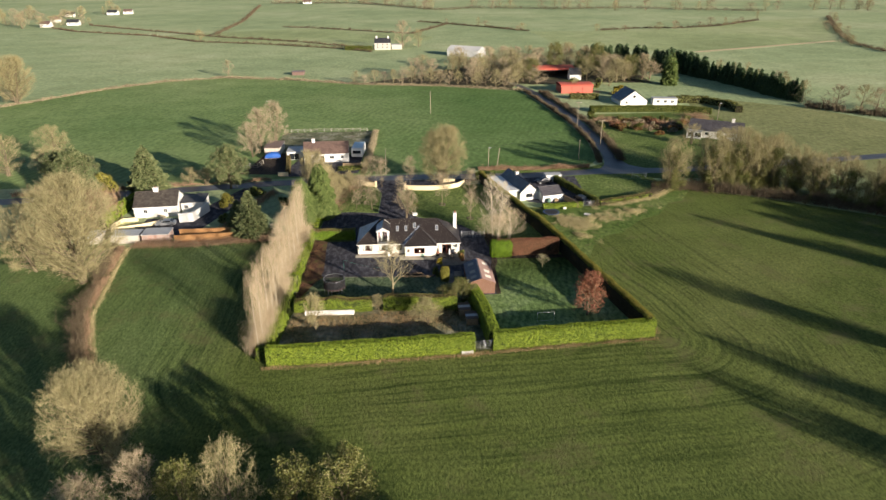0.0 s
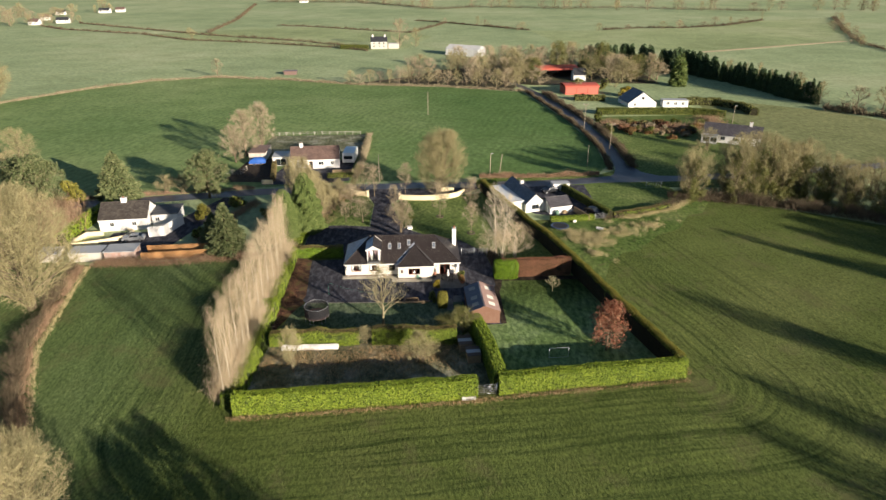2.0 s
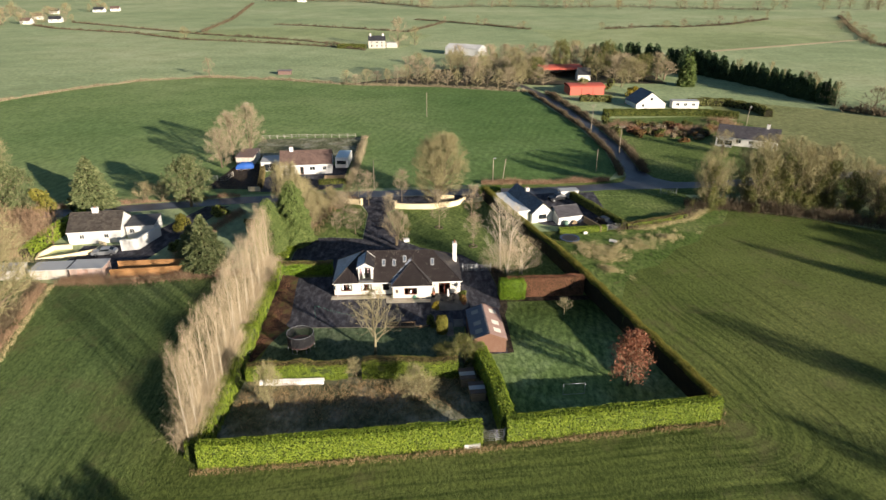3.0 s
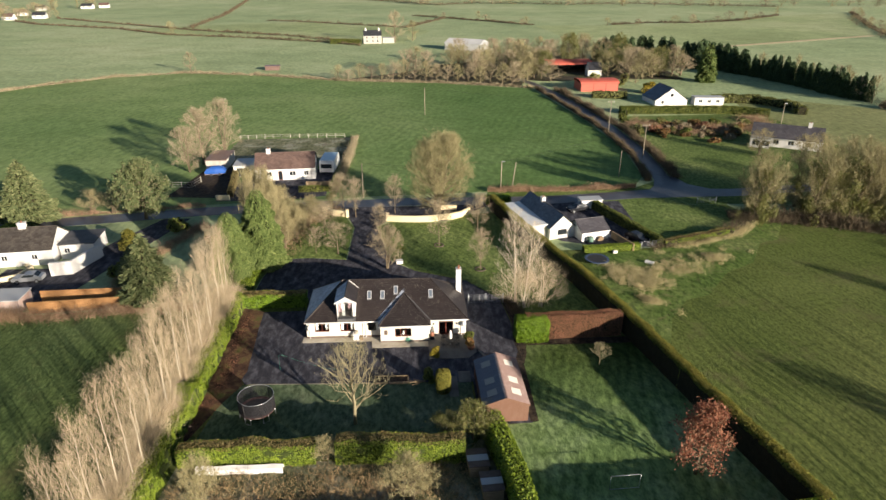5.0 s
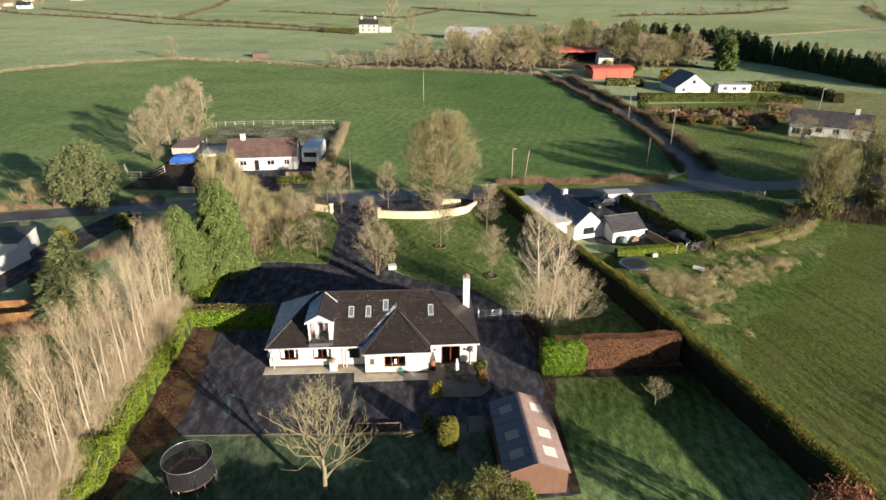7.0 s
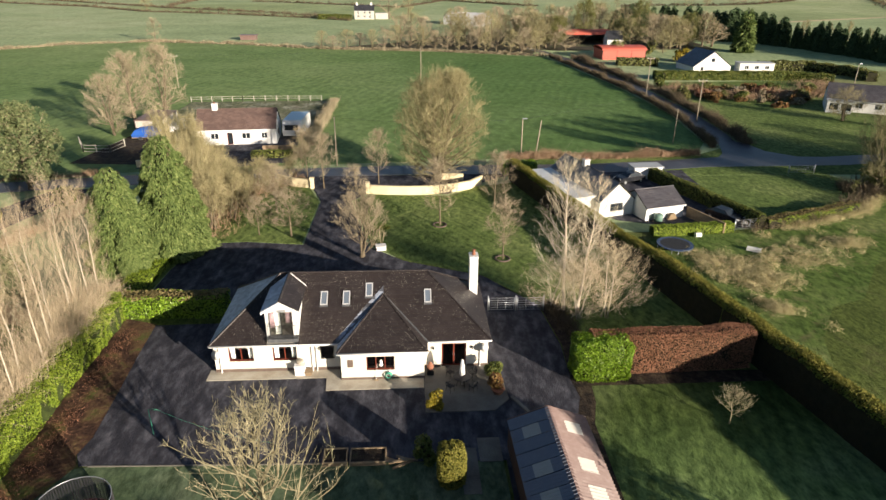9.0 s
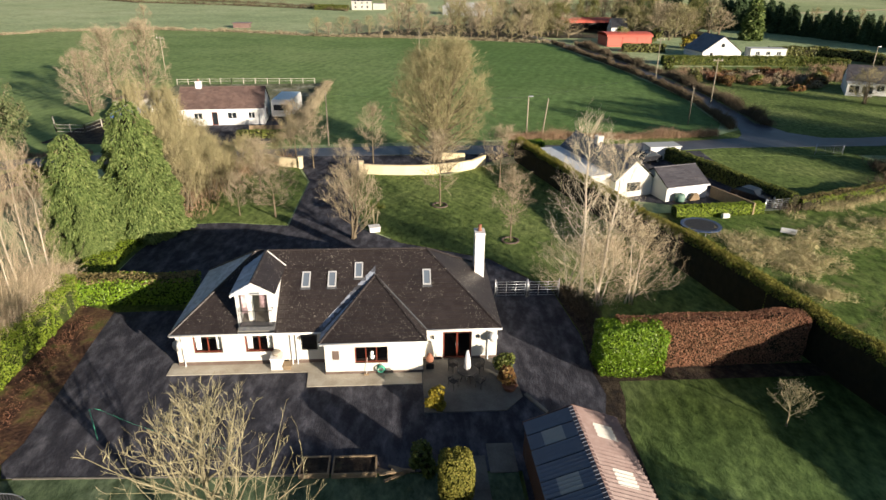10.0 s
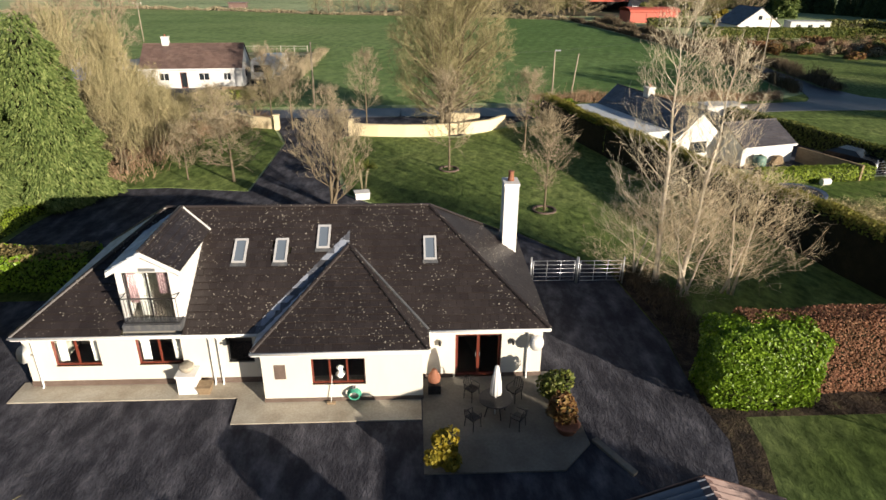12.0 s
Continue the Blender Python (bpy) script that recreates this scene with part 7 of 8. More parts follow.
# patio set
ob = thing("garden_table", 18.45, -2.15, 0.12, 0, label="round black metal garden table on the patio", category="table")
part("tabletop", Shape().lathe(0, 0, [(0.62, 0.70), (0.65, 0.72), (0.62, 0.74)], 24), BLACK, ob)
for k in range(4):
    a = k * math.pi / 2 + 0.4
    part("leg", Shape().tube([(0.25 * math.cos(a), 0.25 * math.sin(a), 0.7), (0.45 * math.cos(a), 0.45 * math.sin(a), 0)], [0.02, 0.02], 6), BLACK, ob)
ob = thing("parasol", 18.45, -2.15, 0.12, 0, label="closed white parasol in the middle of the table", category="parasol")
part("pole", Shape().tube([(0, 0, 0), (0, 0, 2.2)], [0.025, 0.025], 8), TRIM, ob, "", True)
s = Shape()
for k in range(10):
    a = k * math.tau / 10
    s.tube([(0.05 * math.cos(a), 0.05 * math.sin(a), 2.15), (0.13 * math.cos(a), 0.13 * math.sin(a), 1.5), (0.16 * math.cos(a), 0.16 * math.sin(a), 0.95)], [0.03, 0.06, 0.07], 5)
part("canopy", s, CLOTH, ob, "folded white canopy", True)
chair = thing("garden_chair", label="black metal garden chair with a curved back", category="chair", group="patio chairs")
part("seat", Shape().box(-0.21, -0.2, 0.43, 0.21, 0.2, 0.46), BLACK, chair)
part("backrest", Shape().tube([(-0.21, 0.2, 0.44), (-0.2, 0.26, 0.8), (0, 0.3, 0.92), (0.2, 0.26, 0.8), (0.21, 0.2, 0.44)], [0.018] * 5, 6).tube([(0, 0.22, 0.45), (0, 0.3, 0.9)], [0.012, 0.012], 5).tube([(-0.1, 0.22, 0.45), (-0.1, 0.28, 0.86)], [0.012, 0.012], 5).tube([(0.1, 0.22, 0.45), (0.1, 0.28, 0.86)], [0.012, 0.012], 5), BLACK, chair)
for lx, ly in ((-0.2, -0.18), (0.2, -0.18), (-0.2, 0.18), (0.2, 0.18)):
    part("leg", Shape().tube([(lx, ly, 0.43), (lx * 1.15, ly * 1.15, 0)], [0.016, 0.016], 6), BLACK, chair)
for sx in (-0.23, 0.23):
    part("armrest", Shape().tube([(sx, -0.18, 0.44), (sx, -0.2, 0.64), (sx, 0.22, 0.66)], [0.015] * 3, 6), BLACK, chair)
chair.matrix_basis = pose(17.55, -2.85, 0.12, 0, 0, 130)
copy_thing(chair, pose(17.65, -1.15, 0.12, 0, 0, 45))
copy_thing(chair, pose(19.2, -2.9, 0.12, 0, 0, -130))
copy_thing(chair, pose(19.3, -1.3, 0.12, 0, 0, -50))

# barbecue, pots, planters, shrubs by the house
ob = thing("chiminea", 16.2, -0.65, 0.12, 0, label="terracotta chiminea on a black stand by the wall", category="chiminea")
part("body", Shape().lathe(0, 0, [(0.12, 0.4), (0.24, 0.5), (0.26, 0.66), (0.18, 0.84), (0.09, 0.95), (0.11, 1.0)], 14), TERRACOTTA, ob, "", True)
part("stand", Shape().box(-0.25, -0.25, 0, 0.25, 0.25, 0.4), BLACK, ob)
ob = thing("stone_urn", 6.5, -0.2, 0.1, 0, label="pale stone plant urn on a square base", category="urn")
part("base", Shape().box(-0.36, -0.32, 0, 0.36, 0.32, 0.78).box(-0.4, -0.36, 0.78, 0.4, 0.36, 0.86), CLOTH, ob)
part("bowl", Shape().lathe(0, 0, [(0.12, 0.86), (0.24, 0.98), (0.3, 1.15), (0.27, 1.17)], 14), CONCRETE, ob, "", True)
ob = thing("plant_pot", 7.15, -0.35, 0.1, 0, label="small square terracotta-coloured pot", category="pot", group="plant pots")
part("pot", Shape().add([(-0.2, -0.2, 0), (0.2, -0.2, 0), (0.2, 0.2, 0), (-0.2, 0.2, 0), (-0.28, -0.28, 0.36), (0.28, -0.28, 0.36), (0.28, 0.28, 0.36), (-0.28, 0.28, 0.36)], [(3, 2, 1, 0), (4, 5, 6, 7), (0, 1, 5, 4), (1, 2, 6, 5), (2, 3, 7, 6), (3, 0, 4, 7)]), WOOD, ob)
ob = thing("hose_reel", 13.1, -1.3, 0.1, 0, label="coil of green garden hose hung on the bay wall", category="hose")
for k in range(4):
    part("coil", Shape().tube([(0.26 * math.cos(a * math.tau / 16) * (1 - 0.08 * k), 0.06 - 0.05 * k, 0.42 + 0.24 * math.sin(a * math.tau / 16) * (1 - 0.08 * k)) for a in range(17)], [0.028] * 17, 5, False), HOSE, ob, "", True)
part("bracket", Shape().box(-0.06, 0.0, 0.4, 0.06, 0.2, 0.7), GALV, ob)
ob = thing("yard_broom", 12.2, -1.3, 0.1, 0, label="broom leaning on the bay wall", category="broom")
part("handle", Shape().tube([(0, 0, 0.05), (0.08, 0.17, 1.2)], [0.014, 0.014], 6), CLOTH, ob)
part("head", Shape().box(-0.16, -0.05, 0, 0.16, 0.05, 0.09), WOOD, ob)


def shrub(name, x, y, z, rx, ry, h, leaf, size, n, label, seed, pot=None, group="garden shrubs"):
    ob = thing(name, x, y, z, 0, label=label, category="shrub", group=group)
    z0 = 0.0
    if pot:
        part("pot", Shape().lathe(0, 0, [(rx * 0.42, 0), (rx * 0.6, pot * 0.9), (rx * 0.66, pot), (rx * 0.55, pot)], 12), TERRACOTTA, ob, "terracotta pot", True)
        z0 = pot * 0.85
    hb, lf = clump(seed, rx, ry, h, size, n, z0, 8)
    part("heart", hb, CORE_SHADE, ob)
    part("foliage", lf, leaf, ob)
    return ob


shrub("golden_shrub", 16.35, -4.75, 0.1, 0.75, 0.7, 1.35, YELLOW, 0.12, 1500, "golden-leaved shrub at the patio corner", 201)
shrub("russet_shrub", 20.95, -3.2, 0.1, 0.75, 0.7, 1.2, REDSHRUB, 0.12, 1400, "russet and green shrub in a pot", 202, 0.35)
shrub("patio_shrub", 20.9, -1.5, 0.1, 0.7, 0.9, 1.5, HEDGE_DARK, 0.11, 1500, "dull green shrub at the house corner", 203)
hb, lf = block_bush(204, 0.82, 0.8, 2.75, 9000, 0.075)
ob = thing("clipped_shrub", 17.05, -11.6, 0.05, label="tall clipped yellow-green shrub below the yard", category="shrub", group="garden shrubs")
part("heart", hb, CORE_SHADE_GREEN, ob), part("foliage", lf, HEDGE_GOLD, ob)
shrub("dark_shrub", 15.5, -9.9, 0.05, 0.8, 0.8, 2.0, HEDGE_DARK, 0.13, 1400, "dark shrub at the yard edge", 205)
ev = bare_tree(211, 3.6, 2.1, 0.2, 0.06, 22, 0.6, 7, 6, 0.45, 0.010, 0, 0.1, 3, 1, fan=0.5)
ever = tree_thing("evergreen_shrub", ev, BARK, TWIG, "loose spreading grey-green evergreen shrub beside the shed", "shrub", foliage=[("foliage", tufted(ev, 6, 0.16, 0.075, 212, 1.8), IVY, "small grey-green leaves")], group="shed shrubs")
plant(ever, [(19.6, -19.4, 1.15, 1.0, 0), (17.0, -19.0, 0.8, 0.72, 80), (21.4, -19.6, 0.8, 0.8, 190)])
shrub("golden_shrub", -33.6, 29.5, 0, 1.9, 1.9, 3.6, HEDGE_GOLD, 0.16, 3000, "yellow-green garden shrub beside a drive", 220)
shrub("golden_shrub", -66, 40, 0, 3.0, 2.6, 6.0, HEDGE_GOLD, 0.32, 1800, "large yellow-green shrub among trees", 221)
hedge("side_cottage_hedge", [(-57, 16), (-57.5, 26), (-56, 36)], 2.6, 2.0, HEDGE_LEAF, "bright green hedge beside a cottage", 0.26, 26, 61)
for k, (x, y, r, h) in enumerate(((-31.5, 20, 1.6, 2.0), (-30.5, 24, 1.3, 1.6), (-28, 38, 2.2, 2.2), (-20, 30, 2.0, 2.2))):
    shrub("dark_shrub", x, y, 0, r, r, h, HEDGE_DARK, 0.24, 900, "dark rounded garden shrub beside a drive", 230 + k)

# rockery planks at the yard edge, and loose timber
for x0, x1, y0 in ((9.25, 10.75, -9.95), (10.9, 13.15, -10.0)):
    ob = thing("raised_bed", x0, y0, 0.03, 0, label="weathered timber raised bed of dark soil", category="raised bed", group="raised beds")
    w = x1 - x0
    for a, b, c, d in ((0, 0, w, 0.08), (0, 1.24, w, 1.32), (0, 0.08, 0.08, 1.24), (w - 0.08, 0.08, w, 1.24)):
        part("plank", Shape().box(a, b, 0, c, d, 0.3), WOOD, ob)
    part("soil", Shape().box(0.08, 0.08, 0, w - 0.08, 1.24, 0.22), SOIL_DARK, ob)
for k in range(6):
    solid("timber_offcut", Shape().box(-0.6, -0.07, 0, 0.6, 0.07, 0.09, pose(13.5 + 0.2 * k, -9.6 - 0.16 * (k % 4), 0.05 + 0.07 * (k % 3), 0, 0, -24 + 17 * (k % 4))), WOOD, label="weathered timber lying at the yard edge", category="timber", group="loose timber")
for x0, y0, x1, y1 in ((18.95, -10.0, 20.4, -7.85), (17.75, -12.6, 18.8, -8.75)):
    sheet("paving_slab", [(x0, y0), (x1, y0), (x1, y1), (x0, y1)], 0.085, PATIO, "worn grey paving slab beside the shed", "slab")
solid("yard_kerb", Shape().slab([(21.75, -3.75), (22.7, -5.5), (22.9, -5.35), (21.95, -3.6)], -0.05, 0.16).slab([(-5.0, -9.32), (9.2, -9.75), (9.2, -9.67), (-5.0, -9.22)], -0.05, 0.09), PATIO, label="low pale kerb between yard and lawn", category="kerb", kind="structure")
solid("white_sheeting", Shape().add([(-6.9 + 8.2 * i / 24, -22.9 + 0.05 * math.sin(i * 0.7) + dy, zz * (1 + 0.05 * math.sin(i * 0.9))) for i in range(25) for dy, zz in ((-0.5, 0.05), (-0.4, 0.5), (0.1, 0.62), (0.3, 0.05))],
                                   [(4 * i + j, 4 * i + j + 1, 4 * i + j + 5, 4 * i + j + 4) for i in range(24) for j in range(3)]), CLOTH, label="long white sheeted bank below the hedge", category="sheeting")
ob = thing("goal_frame", 31.5, -27.0, 0.04, 3, label="small white goal frame on the side lawn", category="goal")
for nm, pts in (("post", [(0, 0, 0), (0, 0, 1.6)]), ("post", [(2.8, 0, 0), (2.8, 0, 1.6)]), ("crossbar", [(0, 0, 1.6), (2.8, 0, 1.6)]), ("ground_bar", [(0, 0.0, 0.03), (2.8, 0, 0.03)])):
    part(nm, Shape().tube(pts, [0.022, 0.022], 6), GALV, ob, "", True)
ob = thing("planter_box", 11.7, 22.4, 0.04, 12, label="pale square planter box on the front lawn", category="planter")
part("box", Shape().box(-0.5, -0.4, 0, 0.5, 0.4, 0.42).box(-0.55, -0.45, 0.42, 0.55, 0.45, 0.5), CLOTH, ob)
palm = thing("palm_tree", 11.7, 23.6, 0.04, 0, label="short cordyline palm with pale stems", category="palm")
for k in range(3):
    a = k * 2.1
    part("stem", Shape().tube([(0.1 * math.cos(a), 0.1 * math.sin(a), 0), (0.4 * math.cos(a), 0.4 * math.sin(a), 1.9)], [0.09, 0.06], 7), BARK_LICHEN, palm, "", True)
    d = np.random.RandomState(240 + k).normal(0, 1, (70, 3))
    d[:, 2] = np.abs(d[:, 2]) * 0.8 - 0.15
    d /= np.linalg.norm(d, axis=1, keepdims=True)
    c = np.array([0.4 * math.cos(a), 0.4 * math.sin(a), 1.95])
    v, f = strands(np.repeat(c[None], 70, 0), c + d * 0.75, 0.03, 241 + k)
    part("fronds", Shape().add(v.tolist(), f), HEDGE_DARK, palm)
statue = solid("garden_statue", Shape().lathe(-10.3, 8.3, [(0.22, 0), (0.24, 0.3), (0.15, 0.34), (0.2, 0.6), (0.22, 0.95), (0.1, 1.12), (0.13, 1.25), (0.05, 1.4)], 12), CLOTH, True, label="small pale garden statue by the hedge", category="statue")
for x, y in ((18.4, 29.2), (24.5, 19.5)):
    s = Shape()
    for k in range(22):
        a = k * math.tau / 22
        s.box(-0.12, -0.08, 0, 0.12, 0.08, 0.12, pose(x + 0.75 * math.cos(a), y + 0.75 * math.sin(a), 0.03, 0, 0, math.degrees(a) + 90))
    tagged(solid("tree_ring", s, PLINTH, label="ring of dark edging stones round a young tree", category="edging", group="tree rings"), kind="stuff")


# ======== neighbours ========
def cottage(name, x, y, rz, w, d, eave, ridge, wall, roof, label, wins=(), doors=(), chimneys=(), gable=(), over=0.25, back_roof=None):
    """A gabled house: its front wall runs along local x from 0 to w at y = 0, the ridge along x."""
    ob = thing(name, x, y, 0, rz, label=label, category="house")
    ops = [(a, b, c, e) for a, b, c, e in (*wins, *doors)]
    part("front_wall", wall_run(w, eave, 0.3, ops), wall, ob)
    part("back_wall", Shape().box(0, d - 0.3, 0, w, d, eave), wall, ob)
    for gx in (0.0, w - 0.3):
        part("gable_wall", Shape().box(gx, 0.3, 0, gx + 0.3, d - 0.3, eave).add([(gx, 0, eave), (gx, d, eave), (gx, d / 2, ridge - 0.1), (gx + 0.3, 0, eave), (gx + 0.3, d, eave), (gx + 0.3, d / 2, ridge - 0.1)], [(0, 2, 1), (3, 4, 5), (0, 3, 5, 2), (2, 5, 4, 1), (0, 1, 4, 3)]), wall, ob)
    for a, b, c, e in wins:
        window(ob, pose(a, 0.1, c), b - a, e - c, TRIM, 2, PANE, TRIM)
    for a, b, c, e in doors:
        window(ob, pose(a, 0.1, c), b - a, e - c, MAHOGANY, 1, PANE, None, 0.1, 0.08, "door")
    for side, a, b, c, e in gable:                      # windows in a gable: side 0 or 1
        m = pose(w + 0.06, a, c, 0, 0, 90) if side else pose(-0.06, b, c, 0, 0, -90)
        fr = window(ob, m, b - a, e - c, BLACK, 2, PANE, None)
    slope = (ridge - eave) / (d / 2)
    y0, z0 = -over, eave - over * slope
    roof_face(ob, [(-0.12, y0, z0), (w + 0.12, y0, z0), (w + 0.12, d / 2, ridge), (-0.12, d / 2, ridge)], roof, 0.5, 0.36)
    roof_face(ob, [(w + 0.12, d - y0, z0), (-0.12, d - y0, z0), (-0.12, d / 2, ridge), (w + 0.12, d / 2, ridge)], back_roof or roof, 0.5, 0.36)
    ridge_caps(ob, (-0.12, d / 2, ridge + 0.03), (w + 0.12, d / 2, ridge + 0.03), roof)
    part("fascia", Shape().box(-0.1, y0 - 0.03, z0 - 0.16, w + 0.1, y0 - 0.005, z0 + 0.02), TRIM, ob)
    part("gutter", Shape().tube([(-0.1, y0 - 0.07, z0), (w + 0.1, y0 - 0.07, z0)], [0.05, 0.05], 6), TRIM, ob)
    for cx, cw, ct in chimneys:
        c = part("chimney", Shape().box(cx, d / 2 - 0.35, ridge - 0.8, cx + cw, d / 2 + 0.35, ct).box(cx - 0.06, d / 2 - 0.41, ct, cx + cw + 0.06, d / 2 + 0.41, ct + 0.12), WHITE, ob, "white chimney")
        part("chimney_pot", Shape().lathe(cx + cw / 2, d / 2, [(0.14, ct + 0.12), (0.11, ct + 0.4)], 8), TERRACOTTA, c)
    return ob


def flat_block(name, x, y, rz, w, d, h, wall, roof, label, category="outbuilding", wins=(), group=""):
    ob = thing(name, x, y, 0, rz, label=label, category=category, group=group)
    part("front_wall", wall_run(w, h, 0.25, list(wins)), wall, ob)
    part("back_wall", Shape().box(0, d - 0.25, 0, w, d, h), wall, ob)
    for gx in (0, w - 0.25):
        part("end_wall", Shape().box(gx, 0.25, 0, gx + 0.25, d - 0.25, h), wall, ob)
    part("roof", Shape().box(-0.15, -0.15, h, w + 0.15, d + 0.15, h + 0.14), roof, ob)
    for a, b, c, e in wins:
        window(ob, pose(a, 0.08, c), b - a, e - c, TRIM, 2, PANE, None)
    return ob


# bungalow across the road
cottage("bungalow", -20.65, 66.5, 4.5, 13.1, 7.4, 2.75, 5.35, WHITE, ROOF_B, "white bungalow with a red-brown tiled roof across the road", [(2.3, 3.6, 1.0, 2.0), (7.4, 8.8, 1.0, 2.0), (10.6, 11.6, 1.0, 2.0)], [(5.0, 5.9, 0.05, 2.1)], [(2.4, 0.9, 6.2)], [(1, 2.6, 3.6, 1.0, 2.0)])
flat_block("garage", -26.2, 70, 4, 4.6, 6, 2.4, WHITE, SHEET_GREY, "white flat-roofed garage beside a bungalow", wins=[(0.6, 3.6, 0.05, 2.0)])
flat_block("outbuilding", -34.0, 75.4, 0, 4.6, 8.5, 2.3, DULL_WALL, SHEET_BROWN, "long dull outbuilding with a rusty sheet roof")
ob = thing("covered_boat", -30.9, 72.0, 0, 10, label="trailer load under a bright blue tarpaulin", category="trailer")
hb = Shape().add([(x * s, y * s, z) for s, z in ((1.0, 0.5), (1.05, 0.95), (0.8, 1.6), (0.35, 2.0)) for x, y in ((-2.2, -1.2), (0, -1.4), (2.2, -1.2), (2.3, 1.2), (0, 1.3), (-2.2, 1.2))], [(6 * i + j, 6 * i + (j + 1) % 6, 6 * i + 6 + (j + 1) % 6, 6 * i + 6 + j) for i in range(3) for j in range(6)] + [(18, 19, 20, 21, 22, 23)])
part("tarpaulin", hb, BLUE, ob, "bright blue tarpaulin")
part("bed", Shape().box(-2.3, -1.2, 0.35, 2.3, 1.2, 0.55), WOOD, ob)
for wx in (-0.9, 0.9):
    for wy in (-1.25, 1.25):
        part("wheel", Shape().tube([(wx, wy - 0.1, 0.32), (wx, wy + 0.1, 0.32)], [0.32, 0.32], 14), RUBBER, ob)


def caravan(x, y, rz, label):
    ob = thing("caravan", x, y, 0, rz, label=label, category="caravan")
    prof = [(-3.0, 0.5), (-3.1, 1.3), (-2.85, 2.3), (-2.5, 2.55), (2.6, 2.55), (2.95, 2.2), (3.05, 1.2), (3.0, 0.5)]
    k = len(prof)
    part("body", Shape().add([(-1.1, a, b) for a, b in prof] + [(1.1, a, b) for a, b in prof], [tuple(range(k)), tuple(range(2 * k - 1, k - 1, -1))] + [(i + k, (i + 1) % k + k, (i + 1) % k, i) for i in range(k)]), WHITE, ob)
    part("roof_panel", Shape().box(-1.05, -2.45, 2.552, 1.05, 2.55, 2.6), paint("pale_blue_roof", (0.45, 0.58, 0.68), 0.35, 0, 0.08, 2), ob, "pale blue-grey roof")
    part("window", Shape().box(-0.8, -3.12, 1.3, 0.8, -3.02, 2.05), PANE, ob)
    ob.matrix_basis = ob.matrix_basis @ Matrix.Diagonal((1.5, 1.4, 1.25, 1))
    for wx in (-1.0, 1.0):
        part("wheel", Shape().tube([(wx - 0.1, 0, 0.33), (wx + 0.1, 0, 0.33)], [0.33, 0.33], 14), RUBBER, ob)


caravan(-5.2, 74.6, -3, "white caravan beside a bungalow")
low_wall("front_boundary", [(-9, 62.6), (-4, 62.8)], 1.0, 0.25, WOOD, "low timber boundary before a bungalow", False)
low_wall("front_boundary", [(-26, 54.2), (-23.2, 54.0)], 1.1, 0.3, WALL_CREAM, "short cream wall beside the road", False)
hedge("drive_hedge", [(-23.6, 56), (-24.8, 64), (-26.4, 73)], 1.5, 1.2, HEDGE_TOP, "low browned hedge beside a drive", 0.12, 90, 62)
hedge("front_bank_hedge", [(-10, 59), (-3, 59.4)], 1.0, 1.6, HEDGE_DARK, "low green roadside hedge", 0.22, 30, 63)
# earth yard whose dark colour also holds its shade
sheet("yard_boat", [(-37, 56.5), (-24.6, 55.4), (-25.2, 66), (-26.4, 77.5), (-34, 77.5), (-35.5, 66)], 0.035, SOIL_DARK, "trodden earth yard darkened for shade beside a bungalow", "yard")
sheet("back_garden", [(-33, 78), (-2.5, 78), (-3, 105), (-33, 104)], 0.03, PADDOCK, "rough brownish back garden", "garden")

# cottage to the west
cottage("cottage", -53.0, 23.6, 6.5, 9.6, 7.6, 2.7, 5.15, WHITE, tiles_mat("grey_brown_tiles", [(0, (0.055, 0.048, 0.042)), (1, (0.09, 0.08, 0.07))], (0.2, 0.19, 0.16), 0.0), "white cottage with a grey-brown roof and gable", [(2.0, 2.9, 1.0, 1.9), (6.4, 7.3, 1.0, 1.9)], [], [(4.0, 1.1, 5.9)])
flat_block("extension", -43.2, 26.5, 6.5, 5.2, 6.0, 2.5, WHITE, FELT, "white flat-roofed extension of a cottage", wins=[(0.6, 1.5, 1.0, 1.9)])
ob = solid("yard_screen_wall", Shape().slab([(-41.8, 20.2), (-38.8, 20.8), (-37.0, 27.5), (-37.3, 27.6), (-39.1, 21.2), (-41.8, 20.6)], 0, 2.2), WHITE, label="white rendered screen wall of a cottage yard", category="wall")
low_wall("garden_wall", [(-47, 23.0), (-45.6, 22.4), (-46.2, 19.4), (-49.5, 17.6), (-55, 15.6), (-55.6, 18), (-54.8, 21.4), (-51.6, 21.8)], 0.9, 0.3, WALL_CREAM, "low cream garden wall round a small lawn", False)
flat_block("outhouse", -58.6, 8.6, 3, 4.2, 3.4, 1.6, DULL_WALL, SHEET_GREY, "low white outhouse with a grey sheet roof", group="west sheds")
flat_block("outhouse", -52.2, 8.6, 3, 5.8, 3.4, 1.7, DULL_WALL, SHEET_GREY, "low white outhouse beside a board fence", group="west sheds")
flat_block("outhouse", -45.6, 8.6, 3, 5.4, 3.6, 1.9, paint("rusty_white_sheet", (0.46, 0.36, 0.32), 0.6, 0, 0.35, 1.2, (0.42, 0.16, 0.10)), SHEET_GREY, "red and white sheeted shed with a grey roof", group="west sheds")
ob = thing("board_fence", label="orange-brown close-boarded timber fence", category="fence")
for path in ([(-38.8, 8.6), (-26.6, 9.8)], [(-38.8, 12), (-27, 12.6)], [(-26.6, 9.8), (-27, 12.6)]):
    for x, y, sx, sy in along(path, 0.32):
        part("board", Shape().box(-0.02, -0.15, 0, 0.02, 0.15, 1.75, pose(x, y, 0.0, 0, 0, math.degrees(math.atan2(sy, sx)))), FENCE, ob)


